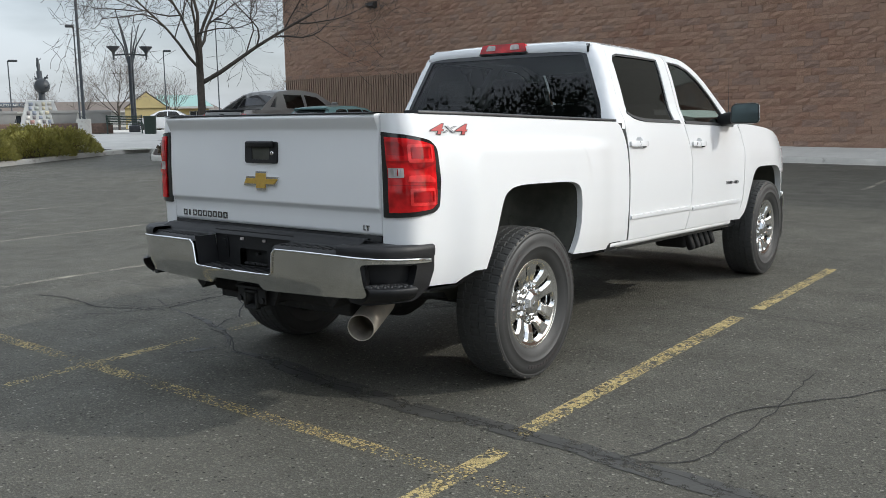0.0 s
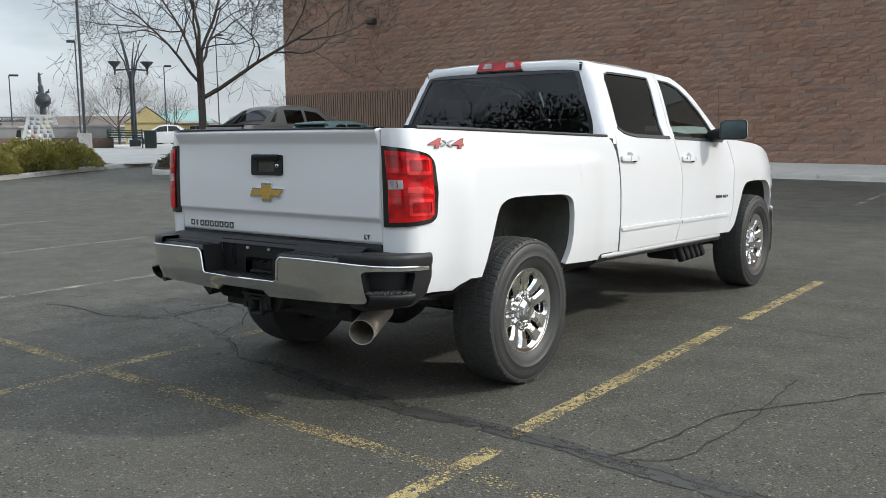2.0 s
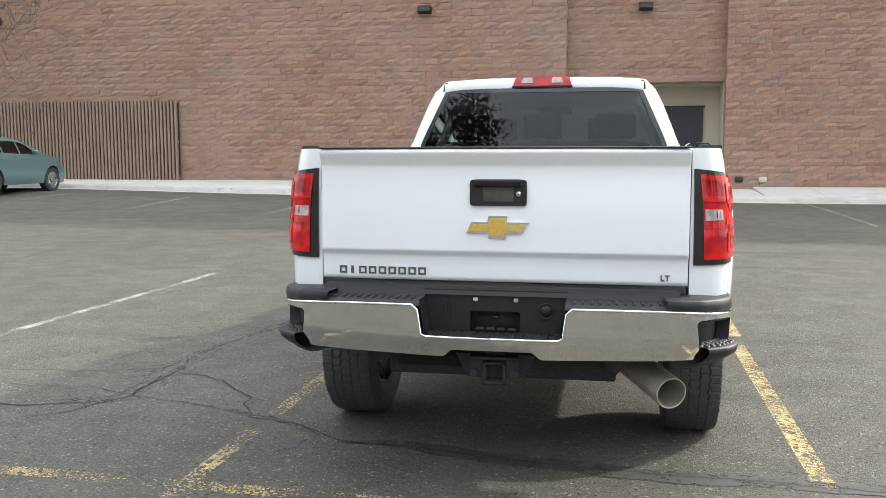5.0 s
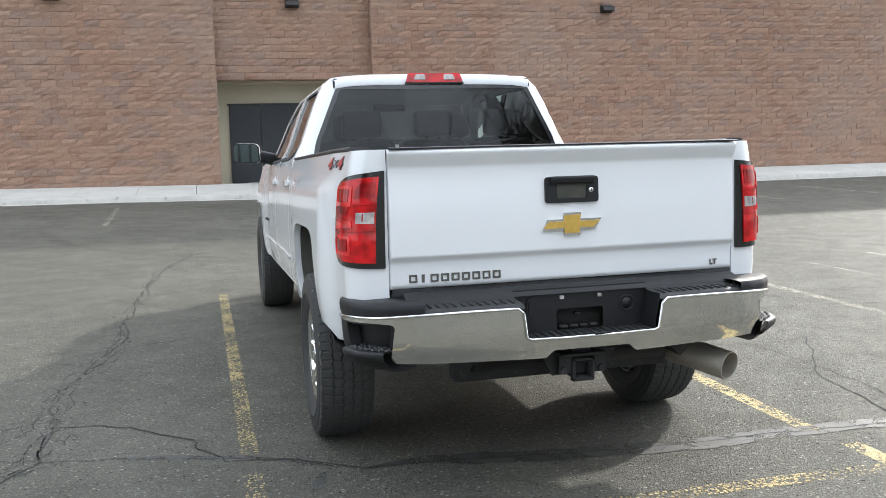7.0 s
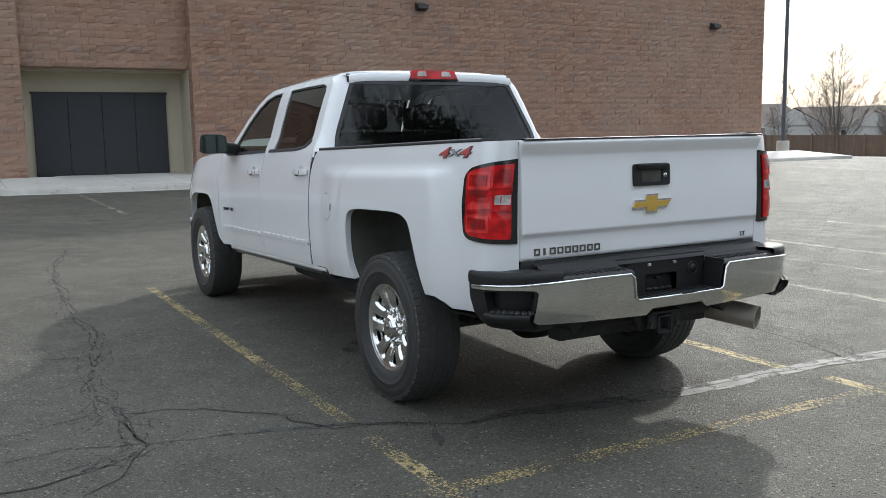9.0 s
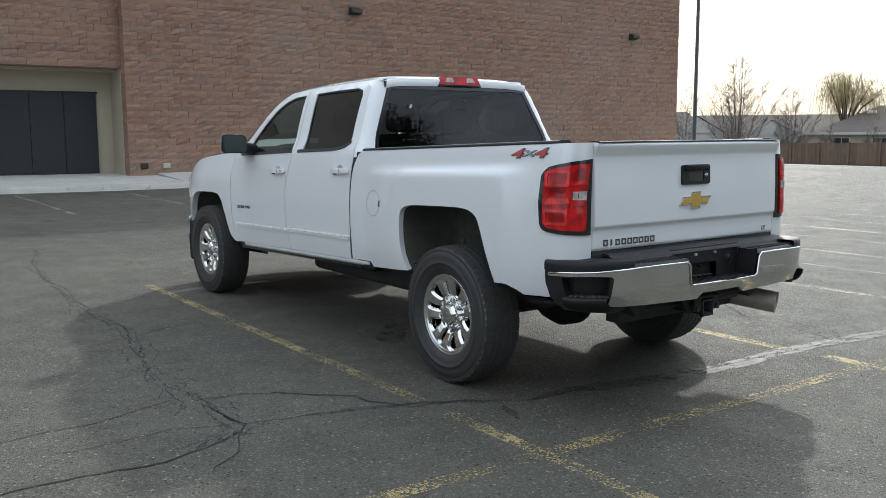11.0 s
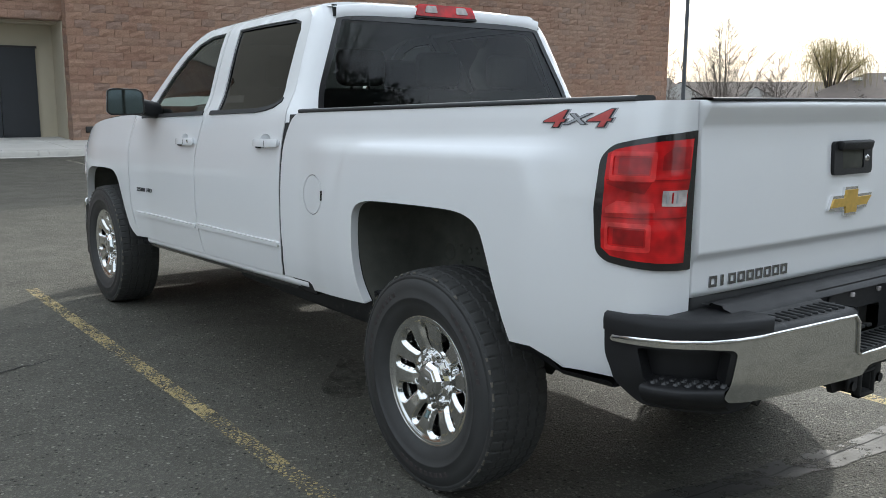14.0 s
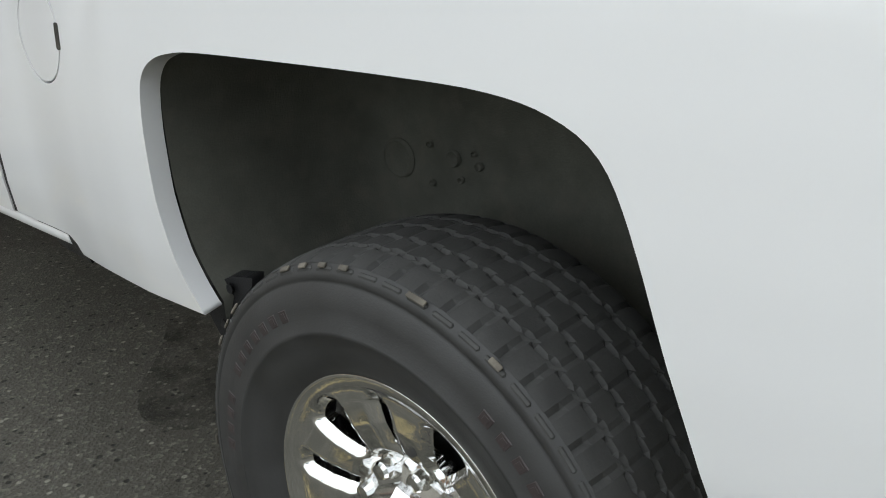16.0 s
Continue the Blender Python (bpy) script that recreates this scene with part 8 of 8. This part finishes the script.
def light_pole(at, h, r, heads, label, m_name="pole"):
    ob = empty("light_pole", at, label=label, category="light pole", group="light poles")
    bm = bmesh.new()
    tube(bm, [(0, 0, 0), (0, 0, h)], [r, r * .7], 10)
    part("pole", bm, m_name, ob)
    bm = bmesh.new()
    lathe(bm, [(.30, 0), (.30, .70), (.27, .74), (.0, .74)], 20, "z")
    part("pole_base", bm, "kerb", ob)
    for dx in heads:
        bm = bmesh.new()
        box(bm, (min(0, dx), -.18, h - .05), (max(0, dx), .18, h + .10), .03)
        part("lamp_head", bm, m_name, ob)
    return ob


for a, d, h, r, heads in ((59.4, 46, 14.0, .075, (-.8, .8)), (59.58, 62, 6.6, .06, (-.5,)), (63.16, 80, 5.6, .06, (.7,)), (54.65, 78, 6.4, .06, (.6,)), (51.53, 80, 9.2, .06, (.6,))):
    light_pole(Matrix.Translation(plaza_at(a, d) - Vector((0, 0, .125 if d > 60 else 0))) @ Matrix.Rotation(radians(a), 4, "Z"), h, r, heads, "slim dark car park light pole")
light_pole(Matrix.Translation((30.2, 30.0, ground_z(30.2, 30))), 12.5, .11, (-.8, .8), "tall dark light pole on a concrete base")


# ---------------------------------------------------------------- far buildings
def house(name, at, w, d, eave, rise, m_wall, m_roof, label, windows, hip=1.2, door=False):
    ob = empty(name, at, label=label, category="house")
    bm = bmesh.new()
    box(bm, (-w / 2, -d / 2, -1), (w / 2, d / 2, eave))
    part("wall", bm, m_wall, ob, smooth=False)
    bm = bmesh.new()
    o = .5 if hip > .5 else .12
    b = [bm.verts.new(p) for p in ((-w / 2 - o, -d / 2 - o, eave), (w / 2 + o, -d / 2 - o, eave), (w / 2 + o, d / 2 + o, eave), (-w / 2 - o, d / 2 + o, eave))]
    t = [bm.verts.new(p) for p in ((-w / 2 + hip, 0, eave + rise), (w / 2 - hip, 0, eave + rise))]
    bm.faces.new((b[0], b[1], t[1], t[0]))
    bm.faces.new((b[2], b[3], t[0], t[1]))
    if hip > .5:
        bm.faces.new((b[3], b[0], t[0]))
        bm.faces.new((b[1], b[2], t[1]))
    bm.faces.new(b[::-1])
    part("roof", bm, m_roof, ob, smooth=False)
    if hip < .5:
        for k in (-1, 1):
            bm = bmesh.new()
            bm.faces.new([bm.verts.new(p) for p in ((k * w / 2, -d / 2, eave), (k * w / 2, d / 2, eave), (k * w / 2, 0, eave + rise * .92))])
            thicken(bm, .1)
            part("gable", bm, m_wall, ob, smooth=False)
    bm = bmesh.new()
    box(bm, (-w / 2 - o - .02, -d / 2 - o - .05, eave - .2), (w / 2 + o + .02, -d / 2 - o + .05, eave + .02))
    part("eave_board", bm, "white_wall", ob, smooth=False)
    for x in windows:
        bm = bmesh.new()
        box(bm, (x - .75, -d / 2 - .05, eave - 1.75), (x + .75, -d / 2 + .02, eave - .45), .02)
        wn_ob = part("window", bm, "white_wall", ob, smooth=False)
        for k in (-1, 1):
            bm = bmesh.new()
            box(bm, (x + k * .34 - .31, -d / 2 - .065, eave - 1.67), (x + k * .34 + .31, -d / 2 - .045, eave - .53))
            part("pane", bm, "window_dark", wn_ob, smooth=False)
    return ob


def facing(x, y, z, rz):
    return Matrix.Translation((x, y, z)) @ Matrix.Rotation(radians(rz), 4, "Z")


def garden_house(az, dist, rz, w, d, eave, rise, m_wall, label, windows, hip):
    x, y = from_path(az, dist)
    return house("house", facing(x, y, -1.1, rz), w, d, eave, rise, m_wall, "shingle", label, windows, hip)


# the gable end of a pale house, low roofs behind it and a broad hipped roof
garden_house(38.5, 100, 40, 10, 5.4, 2.55, 1.75, "white_wall", "pale single-storey house showing its gable", (), .05)
garden_house(35.6, 112, -54, 17, 10, 2.5, 2.1, "beige_wall", "beige single-storey house with a brown-grey shingle roof", (-5, 0, 5), 3.0)
garden_house(34.2, 100, 36, 8, 5.0, 2.35, 1.5, "white_wall", "small pale house showing its gable", (), .05)
garden_house(31.6, 112, -58, 15, 10, 2.5, 2.1, "beige_wall", "beige single-storey house with a brown-grey shingle roof", (-3, 3), 2.5)
h = garden_house(26.2, 96, -63, 17.5, 11, 2.55, 2.55, "beige_wall", "beige single-storey house with a broad hipped shingle roof", (-6.5, -3.2, 2.2, 6.2), 5.2)
for x, z in ((-4.2, 4.45), (-1.6, 4.5), (1.6, 3.8)):
    bm = bmesh.new()
    yv = -6.0 + (z - 2.55) / 2.55 * 6.0
    box(bm, (x - .42, yv - .35, z - .03), (x + .42, yv + .35, z + .10), .03)
    bmesh.ops.rotate(bm, verts=bm.verts[:], cent=(x, yv, z), matrix=Matrix.Rotation(radians(23), 3, "X"))
    part("skylight", bm, "white_wall", h, "white roof skylight")
garden_house(20.5, 104, -70, 16, 11, 2.6, 3.0, "beige_wall", "beige single-storey house with a brown-grey shingle roof", (-5, 0, 5), 3)
garden_house(42.0, 118, -45, 16, 10, 2.6, 2.6, "white_wall", "pale single-storey house with a grey shingle roof", (-4, 4), 2)
pa = plaza_at(53.9, 108)
house("shop_building", facing(pa.x, pa.y, .35, 54), 6.4, 8, 2.6, 1.4, "yellow_wall", "green_roof", "yellow single-storey shop with a pale green metal roof", (-1.8, 1.8), 1.0)
pa = plaza_at(55.75, 100)
gabled = house("shop_building", facing(pa.x, pa.y, .35, 145), 7, 4.2, 2.4, 1.7, "yellow_wall", "shingle", "small yellow shop with a brown gable", (), .1)
pa = plaza_at(48.6, 100)
house("shop_building", facing(pa.x, pa.y, .35, 48), 6.5, 8, 2.9, .35, "brick_plain", "shingle", "low red brick shop", (-2, 2), 1.0)
house("shop_building", facing(-118, 72, .3, 60), 34, 10, 2.6, 1.4, "white_wall", "shingle", "pale low shop building far beyond the plaza", (-10, -5, 0, 5, 10), 1.5)

# board fence along the gardens
fence = empty("board_fence", label="brown weathered board fence along the gardens", category="fence")
bm = bmesh.new()
box(bm, (-.02, -.145, 0), (.02, .145, 1.75), .006, 1)
board_me = finish("board", bm, "board_fence", False)
bm = bmesh.new()
box(bm, (-.07, -.07, 0), (.07, .07, 1.85), .01, 1)
post_me = finish("post", bm, "board_fence", False)
for k in range(290):
    y = 5 + k * .30
    part("board", board_me, None, fence, at=Matrix.Translation((56.0, y, ground_z(56, y))))
    if k % 8 == 0:
        part("post", post_me, None, fence, at=Matrix.Translation((55.93, y + .15, ground_z(56, y))))
bm = bmesh.new()
sheet(bm, [[(52.6, y, ground_z(52.6, y) - .02), (52.62, y, ground_z(52.6, y) + .14), (52.8, y, ground_z(52.6, y) + .15), (55.8, y, ground_z(55.8, y) + .12)] for y in (-40, 0, 40, 90)])
thing("far_kerb", bm, "kerb", label="pale kerb and verge before the board fence", category="kerb", kind="structure")
# low hedge line beyond the plaza
for k, (a, d) in enumerate(((55.2, 66), (54.3, 66), (53.3, 66), (52.2, 66))):
    shrub("hedge_shrub", Matrix.Translation(plaza_at(a, d)), (1.6, 1.0, .7), 420, 300 + k, "juniper", "low yellow-green clipped shrub beyond the plaza")
